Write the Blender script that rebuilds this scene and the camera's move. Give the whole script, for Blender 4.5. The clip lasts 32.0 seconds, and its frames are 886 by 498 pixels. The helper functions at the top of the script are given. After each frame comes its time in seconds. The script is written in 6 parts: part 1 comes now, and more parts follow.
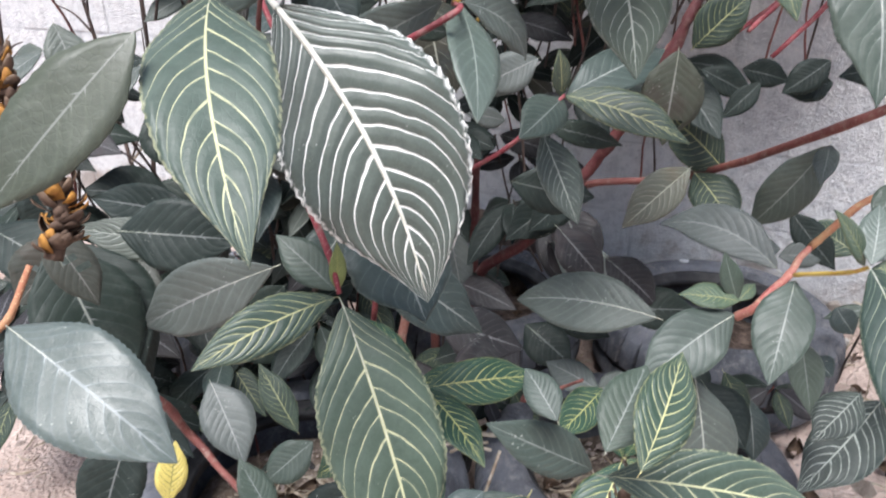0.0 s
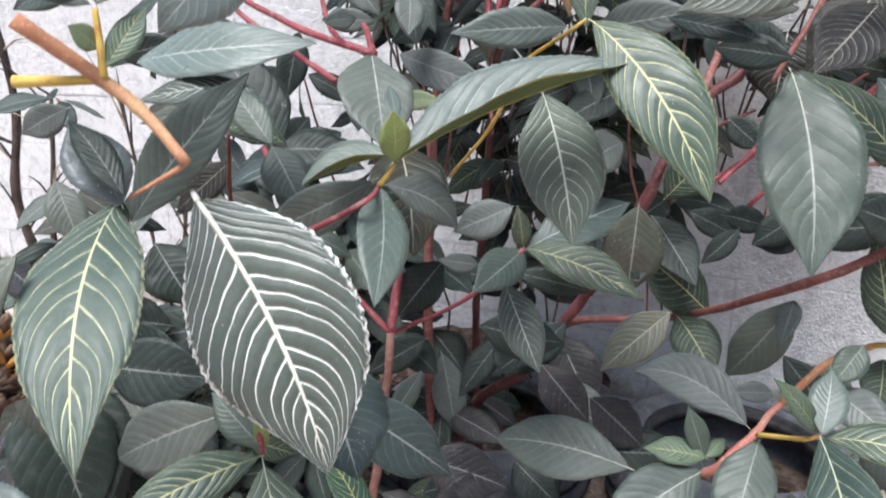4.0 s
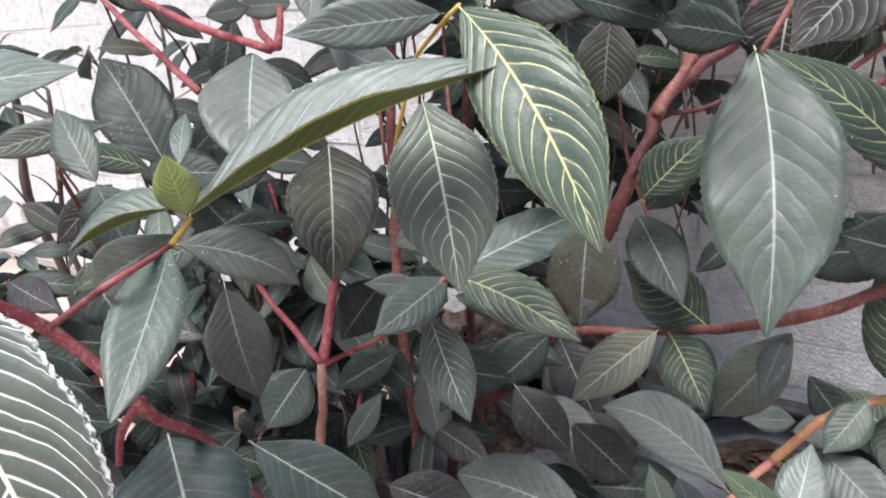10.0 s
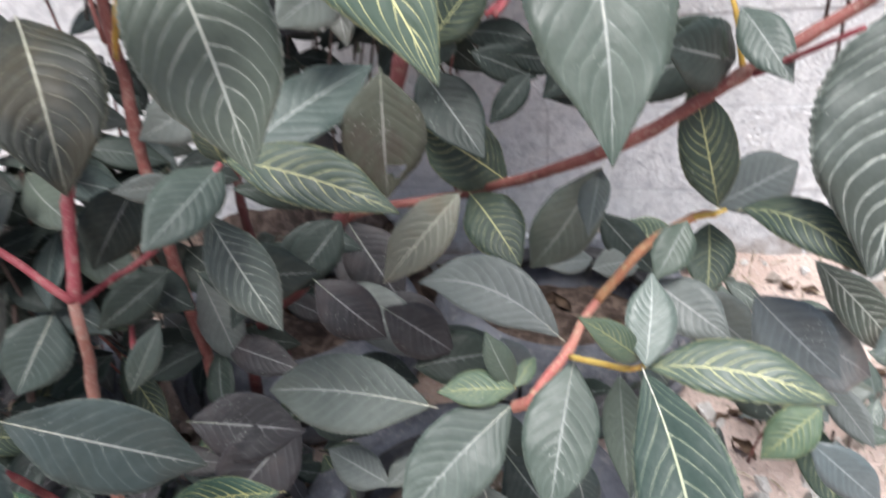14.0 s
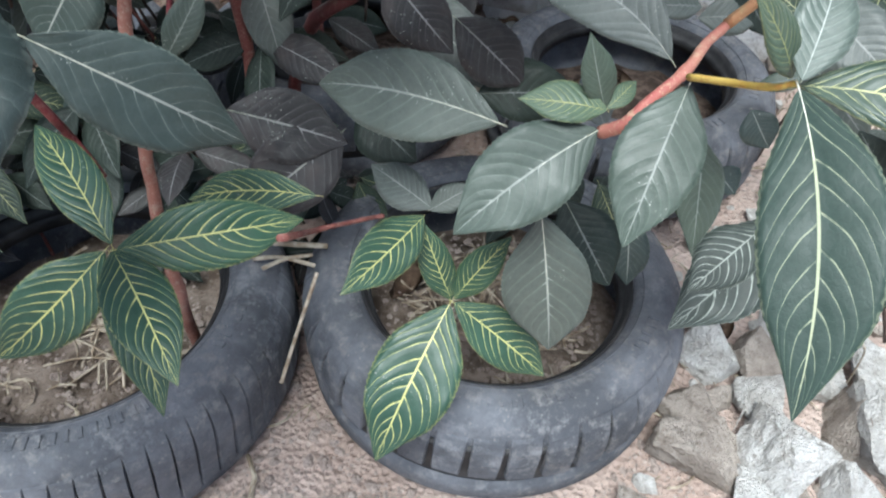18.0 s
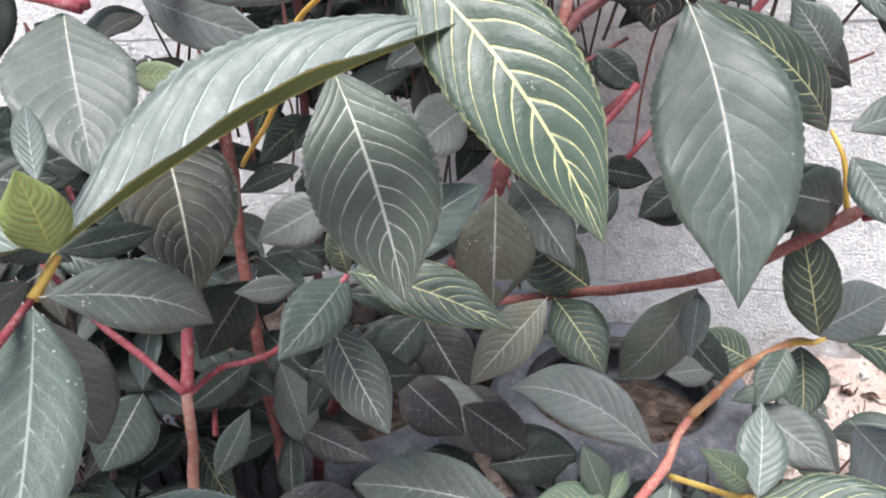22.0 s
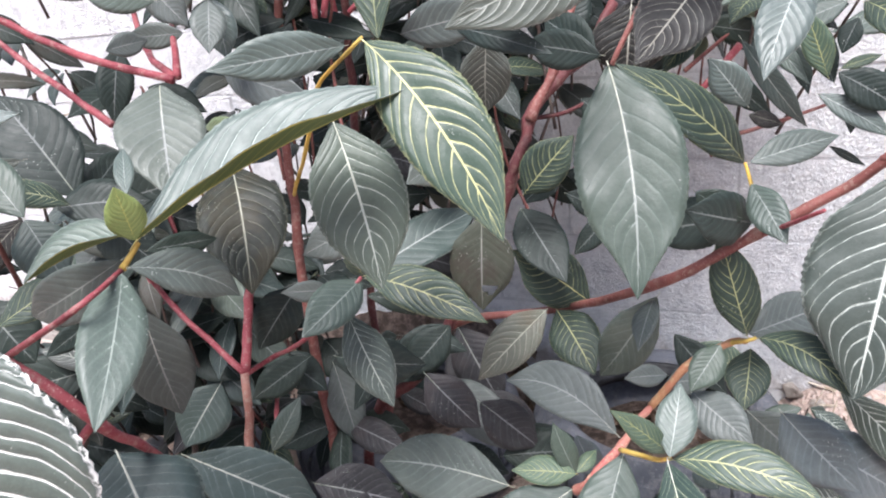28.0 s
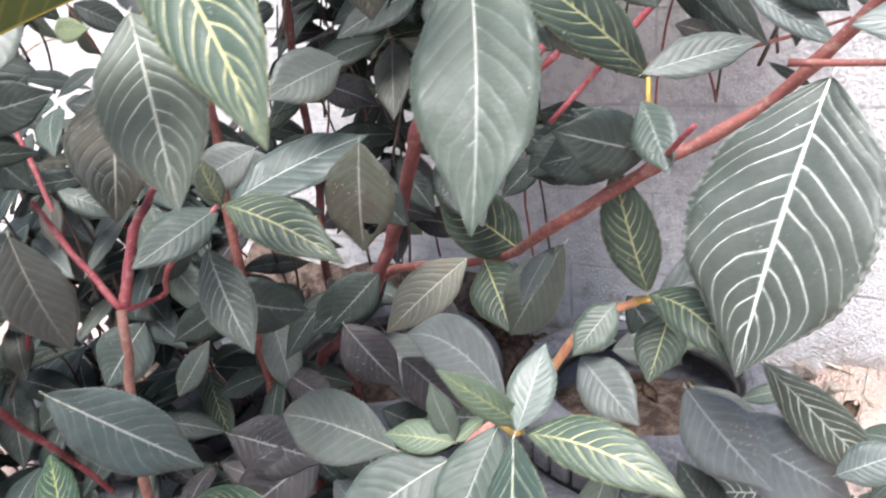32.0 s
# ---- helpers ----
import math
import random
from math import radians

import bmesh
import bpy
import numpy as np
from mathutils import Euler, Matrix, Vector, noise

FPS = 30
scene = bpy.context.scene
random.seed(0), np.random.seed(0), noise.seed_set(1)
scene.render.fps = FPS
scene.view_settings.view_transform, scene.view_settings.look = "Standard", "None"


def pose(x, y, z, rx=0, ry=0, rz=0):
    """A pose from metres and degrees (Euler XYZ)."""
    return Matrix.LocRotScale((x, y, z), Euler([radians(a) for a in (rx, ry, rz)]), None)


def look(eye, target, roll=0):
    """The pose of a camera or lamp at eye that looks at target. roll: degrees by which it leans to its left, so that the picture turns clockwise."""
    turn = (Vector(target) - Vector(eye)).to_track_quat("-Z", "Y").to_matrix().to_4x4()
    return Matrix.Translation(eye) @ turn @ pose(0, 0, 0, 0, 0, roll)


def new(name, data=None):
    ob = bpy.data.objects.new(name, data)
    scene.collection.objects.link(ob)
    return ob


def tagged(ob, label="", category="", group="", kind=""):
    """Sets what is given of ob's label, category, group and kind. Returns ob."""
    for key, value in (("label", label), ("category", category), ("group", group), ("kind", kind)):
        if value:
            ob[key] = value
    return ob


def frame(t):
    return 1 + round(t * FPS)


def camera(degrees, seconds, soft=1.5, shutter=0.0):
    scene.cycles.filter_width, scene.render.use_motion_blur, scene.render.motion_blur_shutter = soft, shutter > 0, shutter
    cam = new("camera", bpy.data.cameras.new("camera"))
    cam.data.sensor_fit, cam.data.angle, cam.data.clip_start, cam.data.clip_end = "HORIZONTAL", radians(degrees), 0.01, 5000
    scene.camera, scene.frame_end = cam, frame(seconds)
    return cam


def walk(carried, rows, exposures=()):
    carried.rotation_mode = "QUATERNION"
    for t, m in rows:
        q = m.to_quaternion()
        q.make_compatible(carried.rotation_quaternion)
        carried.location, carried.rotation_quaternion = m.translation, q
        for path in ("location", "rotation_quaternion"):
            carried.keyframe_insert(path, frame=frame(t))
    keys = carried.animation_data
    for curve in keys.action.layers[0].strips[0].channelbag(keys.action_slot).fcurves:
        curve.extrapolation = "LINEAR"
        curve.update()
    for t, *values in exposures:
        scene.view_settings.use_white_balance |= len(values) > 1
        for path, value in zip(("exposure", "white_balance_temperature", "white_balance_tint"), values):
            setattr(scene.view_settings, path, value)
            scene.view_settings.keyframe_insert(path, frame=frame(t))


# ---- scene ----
cam = camera(64.3, 32.0, soft=2.0, shutter=0.5)
PATH = [
    (0, (0.0397, 0.0192, 0.9923), (0.0260, 1.8488, 0.1846), 0.12),
    (0.5, (0.0440, 0.0143, 0.9865), (-0.0025, 1.8037, 0.0944), -0.80),
    (1, (0.1111, -0.0178, 0.9799), (0.0791, 1.7551, 0.0547), 0.88),
    (1.5, (0.1501, -0.0521, 0.9800), (0.0501, 1.7258, 0.0696), 0.68),
    (2, (0.1538, -0.0645, 0.9871), (-0.0192, 1.7357, 0.1331), 0.01),
    (2.5, (0.1627, -0.0517, 1.0019), (-0.0323, 1.7972, 0.2647), 0.02),
    (4.5, (0.1442, 0.0348, 1.0891), (-0.0088, 1.9687, 0.6029), -0.73),
    (5, (0.1293, 0.0483, 1.1210), (0.0583, 1.9994, 0.6875), -1.15),
    (5.5, (0.1301, 0.0609, 1.1261), (0.2094, 2.0055, 0.6656), -1.54),
    (6, (0.1540, 0.0790, 1.1080), (0.3948, 1.9727, 0.5116), -3.46),
    (6.5, (0.1549, 0.0896, 1.0925), (0.4950, 1.9454, 0.4292), -3.76),
    (7, (0.1575, 0.1112, 1.0937), (0.6295, 1.9272, 0.4015), -4.89),
    (7.5, (0.1836, 0.1375, 1.1010), (0.5400, 1.9976, 0.4585), -5.35),
    (8, (0.2474, 0.1720, 1.0937), (0.3891, 2.0555, 0.4362), -4.92),
    (8.5, (0.3037, 0.1932, 1.0924), (0.2477, 2.0854, 0.4471), -5.14),
    (9, (0.3236, 0.2128, 1.0908), (0.0859, 2.0971, 0.4639), -4.82),
    (9.5, (0.3182, 0.2095, 1.0925), (-0.0998, 2.0650, 0.4740), -3.77),
    (10, (0.3302, 0.2005, 1.0903), (-0.1027, 2.0359, 0.4239), -4.24),
    (10.5, (0.3366, 0.1975, 1.0916), (-0.0483, 2.0391, 0.4130), -3.75),
    (11, (0.3381, 0.1791, 1.0925), (-0.0581, 2.0124, 0.3982), -4.37),
    (11.5, (0.3510, 0.1939, 1.0838), (0.0643, 2.0199, 0.3200), -4.39),
    (12, (0.3452, 0.2175, 1.0912), (0.1859, 2.0626, 0.3361), -4.22),
    (12.5, (0.3179, 0.2413, 1.0972), (0.1853, 2.0954, 0.3592), -4.47),
    (13, (0.3041, 0.2574, 1.0879), (0.2625, 2.0993, 0.3095), -3.71),
    (13.5, (0.2926, 0.2718, 1.0706), (0.3392, 2.0816, 0.2206), -3.68),
    (14, (0.2819, 0.2928, 1.0330), (0.5006, 2.0170, 0.0434), -5.37),
    (14.5, (0.2935, 0.3280, 0.9881), (0.6248, 1.8869, -0.2202), -2.10),
    (16.5, (0.3205, 0.4028, 0.9155), (0.5318, 1.6974, -0.5942), 1.47),
    (17, (0.2723, 0.3462, 0.8952), (0.4281, 1.6301, -0.6303), 4.71),
    (17.5, (0.2434, 0.3267, 0.9049), (0.3683, 1.6531, -0.5868), 3.38),
    (18, (0.2322, 0.3195, 0.9145), (0.3503, 1.6993, -0.5284), 3.36),
    (18.5, (0.2463, 0.3248, 0.9424), (0.3648, 1.7767, -0.4279), 1.13),
    (19, (0.2586, 0.3347, 0.9975), (0.4594, 1.8743, -0.2632), -1.93),
    (19.5, (0.2490, 0.3195, 1.0147), (0.4530, 1.9552, -0.1179), -1.57),
    (20, (0.2421, 0.3288, 1.0318), (0.4383, 2.0326, 0.0030), -2.29),
    (20.5, (0.2320, 0.3261, 1.0597), (0.3960, 2.0889, 0.1293), -2.58),
    (21, (0.2332, 0.3216, 1.0741), (0.4185, 2.1174, 0.2134), -2.76),
    (21.5, (0.2234, 0.3040, 1.0836), (0.3742, 2.1235, 0.2672), -3.28),
    (22, (0.2091, 0.2920, 1.0891), (0.3806, 2.1128, 0.2795), -3.57),
    (22.5, (0.1987, 0.2961, 1.0958), (0.3263, 2.1486, 0.3528), -2.67),
    (23, (0.1936, 0.2846, 1.0931), (0.2367, 2.1177, 0.2943), -2.77),
    (23.5, (0.2257, 0.2826, 1.0813), (0.2718, 2.1007, 0.2492), -3.28),
    (24, (0.2847, 0.2782, 1.0665), (0.2847, 2.0851, 0.2092), -2.89),
    (24.5, (0.3121, 0.2665, 1.0675), (0.1531, 2.0849, 0.2500), -3.52),
    (25, (0.3369, 0.2617, 1.0841), (0.1285, 2.0891, 0.2987), -5.06),
    (25.5, (0.3707, 0.2494, 1.0920), (0.1419, 2.1009, 0.3711), -5.16),
    (27.5, (0.3375, 0.1462, 1.1202), (0.1660, 2.0324, 0.4776), -6.60),
    (28, (0.3092, 0.1197, 1.1157), (0.2158, 1.9974, 0.4335), -5.91),
    (28.5, (0.3008, 0.1010, 1.1085), (0.2200, 1.9776, 0.4216), -5.97),
    (29, (0.2864, 0.0845, 1.1112), (0.2043, 1.9680, 0.4436), -6.75),
    (29.5, (0.2690, 0.0808, 1.1068), (0.1899, 1.9601, 0.4271), -6.46),
    (30, (0.2526, 0.0699, 1.0946), (0.2094, 1.9296, 0.3601), -5.92),
    (30.5, (0.2757, 0.0829, 1.0621), (0.2629, 1.9126, 0.2547), -6.87),
    (31, (0.3577, 0.1384, 1.0499), (0.2177, 1.9573, 0.2301), -4.80),
    (31.5, (0.4338, 0.1872, 1.0345), (0.1830, 1.9968, 0.2206), -4.16),
    (32, (0.5009, 0.2260, 1.0303), (0.2098, 2.0516, 0.2671), -5.70),
]
walk(cam, [(t, look(eye, target, roll)) for t, eye, target, roll in PATH], exposures=[
    (0.0, 0.81, 6000, 12), (2.0, 0.85, 6000, 11), (5.0, 0.69, 5950, 10), (6.0, 0.63, 6000, 13), (7.0, 0.55, 6000, 13), (8.0, 0.60, 6050, 12), (9.0, 1.04, 6150, 12), (10.0, 0.87, 6150, 12), (11.0, 1.07, 6150, 12),
    (13.0, 1.12, 6150, 11), (14.0, 1.00, 6100, 12), (17.0, 0.89, 5750, 5), (18.0, 0.89, 5750, 3), (19.0, 1.00, 6050, 7), (20.0, 1.13, 6100, 8), (22.0, 1.05, 6070, 12), (25.0, 1.20, 6070, 14),
    (28.0, 1.12, 6000, 14), (30.0, 0.90, 5920, 14), (31.0, 1.08, 5970, 14), (32.0, 1.46, 6150, 14)])

# ---------------------------------------------------------------- daylight
world = bpy.data.worlds.new("overcast_sky")
scene.world = world
world.use_nodes = True
wn = world.node_tree.nodes
sky = wn.new("ShaderNodeTexSky")
sky.sky_type = "NISHITA"
sky.sun_disc = False
sky.sun_elevation = radians(64)
sky.sun_rotation = radians(196)
sky.dust_density = 4.0
sky.ozone_density = 1.0
wn["Background"].inputs["Strength"].default_value = 0.084
world.node_tree.links.new(sky.outputs[0], wn["Background"].inputs["Color"])
sun_data = bpy.data.lights.new("sun", "SUN")
sun_data.energy = 3.3
sun_data.angle = radians(28)
sun_data.color = (1.0, 0.96, 0.9)
sun = new("sun", sun_data)
SUN_AZ, SUN_EL = radians(196), radians(64)
sun.matrix_world = look((0, 0, 6), (-math.sin(SUN_AZ) * math.cos(SUN_EL) * 3, -math.cos(SUN_AZ) * math.cos(SUN_EL) * 3, 6 - 3 * math.sin(SUN_EL)))


# ---------------------------------------------------------------- materials
class Nodes:
    """A small helper that strings shader nodes together."""

    def __init__(self, name):
        self.mat = bpy.data.materials.new(name)
        self.mat.use_nodes = True
        self.t = self.mat.node_tree
        self.bsdf = self.t.nodes["Principled BSDF"]

    def put(self, socket, value):
        if isinstance(value, bpy.types.NodeSocket):
            self.t.links.new(value, socket)
        else:
            socket.default_value = value

    def math(self, op, a, b=0.0, clamp=False):
        n = self.t.nodes.new("ShaderNodeMath")
        n.operation, n.use_clamp = op, clamp
        self.put(n.inputs[0], a)
        self.put(n.inputs[1], b)
        return n.outputs[0]

    def ramp(self, v, lo, hi, a=0.0, b=1.0):
        n = self.t.nodes.new("ShaderNodeMapRange")
        n.interpolation_type = "SMOOTHSTEP"
        for i, x in enumerate((v, lo, hi, a, b)):
            self.put(n.inputs[i], x)
        return n.outputs[0]

    def noise(self, scale, detail=4.0, rough=0.55, where=None, dim="3D"):
        n = self.t.nodes.new("ShaderNodeTexNoise")
        n.noise_dimensions = dim
        n.inputs["Scale"].default_value, n.inputs["Detail"].default_value, n.inputs["Roughness"].default_value = scale, detail, rough
        if where is not None:
            self.put(n.inputs["Vector"], where)
        return n.outputs["Fac"]

    def voronoi(self, scale, where=None, feature="F1"):
        n = self.t.nodes.new("ShaderNodeTexVoronoi")
        n.feature = feature
        n.inputs["Scale"].default_value = scale
        if where is not None:
            self.put(n.inputs["Vector"], where)
        return n.outputs["Distance"]

    def mix(self, f, a, b):
        n = self.t.nodes.new("ShaderNodeMix")
        n.data_type = "RGBA"
        self.put(n.inputs["Factor"], f)
        self.put(n.inputs["A"], (*a, 1) if isinstance(a, tuple) else a)
        self.put(n.inputs["B"], (*b, 1) if isinstance(b, tuple) else b)
        return n.outputs["Result"]

    def coords(self, kind="Object"):
        return self.t.nodes.new("ShaderNodeTexCoord").outputs[kind]

    def place(self):
        return self.t.nodes.new("ShaderNodeNewGeometry").outputs["Position"]

    def luck(self):
        own = self.t.nodes.new("ShaderNodeObjectInfo").outputs["Random"]
        island = self.t.nodes.new("ShaderNodeNewGeometry").outputs["Random Per Island"]
        return self.math("FRACT", self.math("ADD", own, island))

    def bump(self, height, strength, distance=0.002, below=None):
        n = self.t.nodes.new("ShaderNodeBump")
        n.inputs["Strength"].default_value, n.inputs["Distance"].default_value = strength, distance
        self.put(n.inputs["Height"], height)
        if below is not None:
            self.put(n.inputs["Normal"], below)
        return n.outputs[0]

    def finish(self, colour, rough=0.5, normal=None, spec=0.4):
        self.put(self.bsdf.inputs["Base Color"], (*colour, 1) if isinstance(colour, tuple) else colour)
        self.put(self.bsdf.inputs["Roughness"], rough)
        self.put(self.bsdf.inputs["Specular IOR Level"], spec)
        if normal is not None:
            self.put(self.bsdf.inputs["Normal"], normal)
        return self.mat


def leaf_skin(name, low, high, vein, width, strength, edge=0.0, rough=0.42, stain=None, veins=11.0, quilt_by=None):
    """Upper face of a leaf: green blade, side veins that sweep to the tip, quilting, dust and blotches."""
    s = Nodes(name)
    low, high = (tuple((0.76 * c + 0.24 * sum(q) / 3) * k for c, k in zip(q, (1.02, 1.0, 0.995))) for q in (low, high))
    uv = s.coords("UV")
    sep = s.t.nodes.new("ShaderNodeSeparateXYZ")
    s.put(sep.inputs[0], uv)
    u = sep.outputs[0]
    side = s.math("MULTIPLY", s.math("ABSOLUTE", s.math("SUBTRACT", sep.outputs[1], 0.5)), 2.0)
    where = s.place()
    wob = s.math("MULTIPLY", s.math("SUBTRACT", s.noise(26.0, 2.0, where=where), 0.5), 0.05)
    straight = strength < 0.45
    sweep = s.math("ADD", s.math("MULTIPLY", side, 0.19 if straight else 0.16), s.math("MULTIPLY", s.math("POWER", side, 2.4), 0.06 if straight else 0.14))
    sweep = s.math("MULTIPLY", sweep, s.ramp(u, 0.0, 1.0, 0.85, 1.20))
    along = s.math("ADD", s.math("SUBTRACT", u, sweep), wob)
    hand = s.math("SIGN", s.math("SUBTRACT", sep.outputs[1], 0.5))
    along = s.math("ADD", along, s.math("MULTIPLY", hand, 0.016))
    along = s.math("ADD", along, s.math("MULTIPLY", s.math("SINE", s.math("ADD", s.math("MULTIPLY", along, 23.0), s.math("MULTIPLY", s.luck(), 6.0))), 0.010))
    phase = s.math("FRACT", s.math("MULTIPLY", along, veins))
    off = s.math("ABSOLUTE", s.math("SUBTRACT", phase, 0.5))
    bold = s.ramp(side, 0.1, 0.9, width * 1.05, width * 0.55)
    line = s.ramp(off, s.math("MULTIPLY", bold, 0.5), s.math("MULTIPLY", bold, 1.15), 1.0, 0.0)
    # the veins thin out and break up towards the margin
    fade = s.ramp(side, 0.55, 1.0, 1.0, 0.45 + 0.55 * edge)
    broken = s.ramp(s.noise(75.0, 3.0, 0.6, where=where), 0.36, 0.54, 0.25 + 0.45 * edge, 1.0)
    spur = s.math("MULTIPLY", s.math("MULTIPLY", line, s.ramp(side, 0.04, 0.17, 0.8, 0.0)), s.ramp(s.noise(55.0, 2.0, where=where), 0.40, 0.58))
    line = s.math("MAXIMUM", s.math("MULTIPLY", s.math("MULTIPLY", line, fade), s.math("MULTIPLY", broken, strength)), spur)
    dash = s.ramp(s.noise(300.0, 2.0, where=where), 0.38, 0.52)
    rim = s.math("MULTIPLY", s.math("MULTIPLY", s.ramp(side, 0.935, 0.985), dash), max(edge, 0.28))
    rib = s.ramp(side, 0.014, 0.036, 0.85 if strength > 0.5 else 0.55, 0.0)
    pale = s.math("MAXIMUM", s.math("MAXIMUM", line, rim), rib)
    # fine net between the side veins
    net = s.ramp(s.voronoi(210.0, where, "DISTANCE_TO_EDGE"), 0.02, 0.09, 1.0, 0.0)
    blade = s.mix(s.ramp(s.noise(9.0, 5.0, where=where), 0.3, 0.72), low, high)
    blade = s.mix(s.ramp(s.luck(), 0.0, 1.0, 0.0, 0.35), blade, tuple(0.66 * c + 0.006 for c in high))
    other = s.math("FRACT", s.math("MULTIPLY", s.luck(), 7.31))
    blade = s.mix(s.ramp(other, 0.4, 1.0, 0.0, 0.35), blade, (0.98 * high[0], 1.06 * high[1], 0.76 * high[2]))
    blade = s.mix(s.ramp(off, 0.02, 0.22, 0.20, 0.0), blade, tuple(1.4 * c + 0.003 for c in high))
    blade = s.mix(s.math("MULTIPLY", net, 0.09), blade, tuple(1.5 * c for c in high))
    blade = s.mix(s.math("MULTIPLY", s.ramp(s.noise(130.0, 6.0, 0.7, where=where), 0.45, 0.75), 0.30), blade, tuple(0.55 * c for c in low))
    if stain:
        spot = s.ramp(s.noise(14.0, 6.0, 0.7, where=where), 0.48, 0.62)
        blade = s.mix(spot, blade, stain)
    fleck = s.ramp(s.voronoi(260.0, where), 0.12, 0.20, 1.0, 0.0)
    fleck = s.math("MULTIPLY", fleck, s.ramp(s.noise(20.0, 4.0, 0.65, where=where), 0.56, 0.66))
    colour = s.mix(pale, blade, vein)
    if straight:
        colour = s.mix(s.math("MAXIMUM", s.math("MULTIPLY", spur, 0.7), s.math("MULTIPLY", rib, 0.8)), colour, tuple(0.4 * c + 0.27 for c in vein))
    dust = s.math("MULTIPLY", s.ramp(s.noise(45.0, 6.0, 0.7, where=where), 0.45, 0.8), 0.07)
    colour = s.mix(dust, colour, (0.30, 0.33, 0.31))
    colour = s.mix(s.math("MULTIPLY", fleck, 0.6), colour, (0.48, 0.50, 0.46))
    crease = s.math("ADD", s.ramp(off, 0.0, 0.13, 0.0, 0.5), s.ramp(off, 0.0, 0.5, 0.0, 0.5))
    relief = s.bump(crease, (0.16 if straight else 0.24) if quilt_by is None else quilt_by, 0.0030)
    relief = s.bump(s.math("ADD", s.noise(170.0, 4.0, 0.65, where=where), s.math("MULTIPLY", net, -0.12)), 0.35, 0.0011, relief)
    gloss = s.ramp(s.noise(35.0, 4.0, where=where), 0.3, 0.7, rough + 0.0, rough + 0.16)
    return s.finish(colour, gloss, relief, 0.42 if max(high) > 0.07 else 0.22)


def leaf_under(name, colour, vein):
    """Lower face of a leaf: paler and dull, with raised veins."""
    s = Nodes(name)
    sep = s.t.nodes.new("ShaderNodeSeparateXYZ")
    s.put(sep.inputs[0], s.coords("UV"))
    side = s.math("MULTIPLY", s.math("ABSOLUTE", s.math("SUBTRACT", sep.outputs[1], 0.5)), 2.0)
    along = s.math("SUBTRACT", sep.outputs[0], s.math("MULTIPLY", side, 0.17))
    off = s.math("ABSOLUTE", s.math("SUBTRACT", s.math("FRACT", s.math("MULTIPLY", along, 14.0)), 0.5))
    line = s.math("MAXIMUM", s.ramp(off, 0.05, 0.11, 0.14, 0.0), s.ramp(side, 0.03, 0.08, 0.9, 0.0))
    line = s.math("MAXIMUM", line, s.ramp(side, 0.88, 0.95, 0.0, 0.8))
    base = s.mix(s.ramp(s.noise(12.0, 5.0, where=s.place()), 0.3, 0.7), colour, tuple(c * 1.35 for c in colour))
    return s.finish(s.mix(line, base, vein), 0.6, s.bump(line, 0.5, 0.001), 0.3)


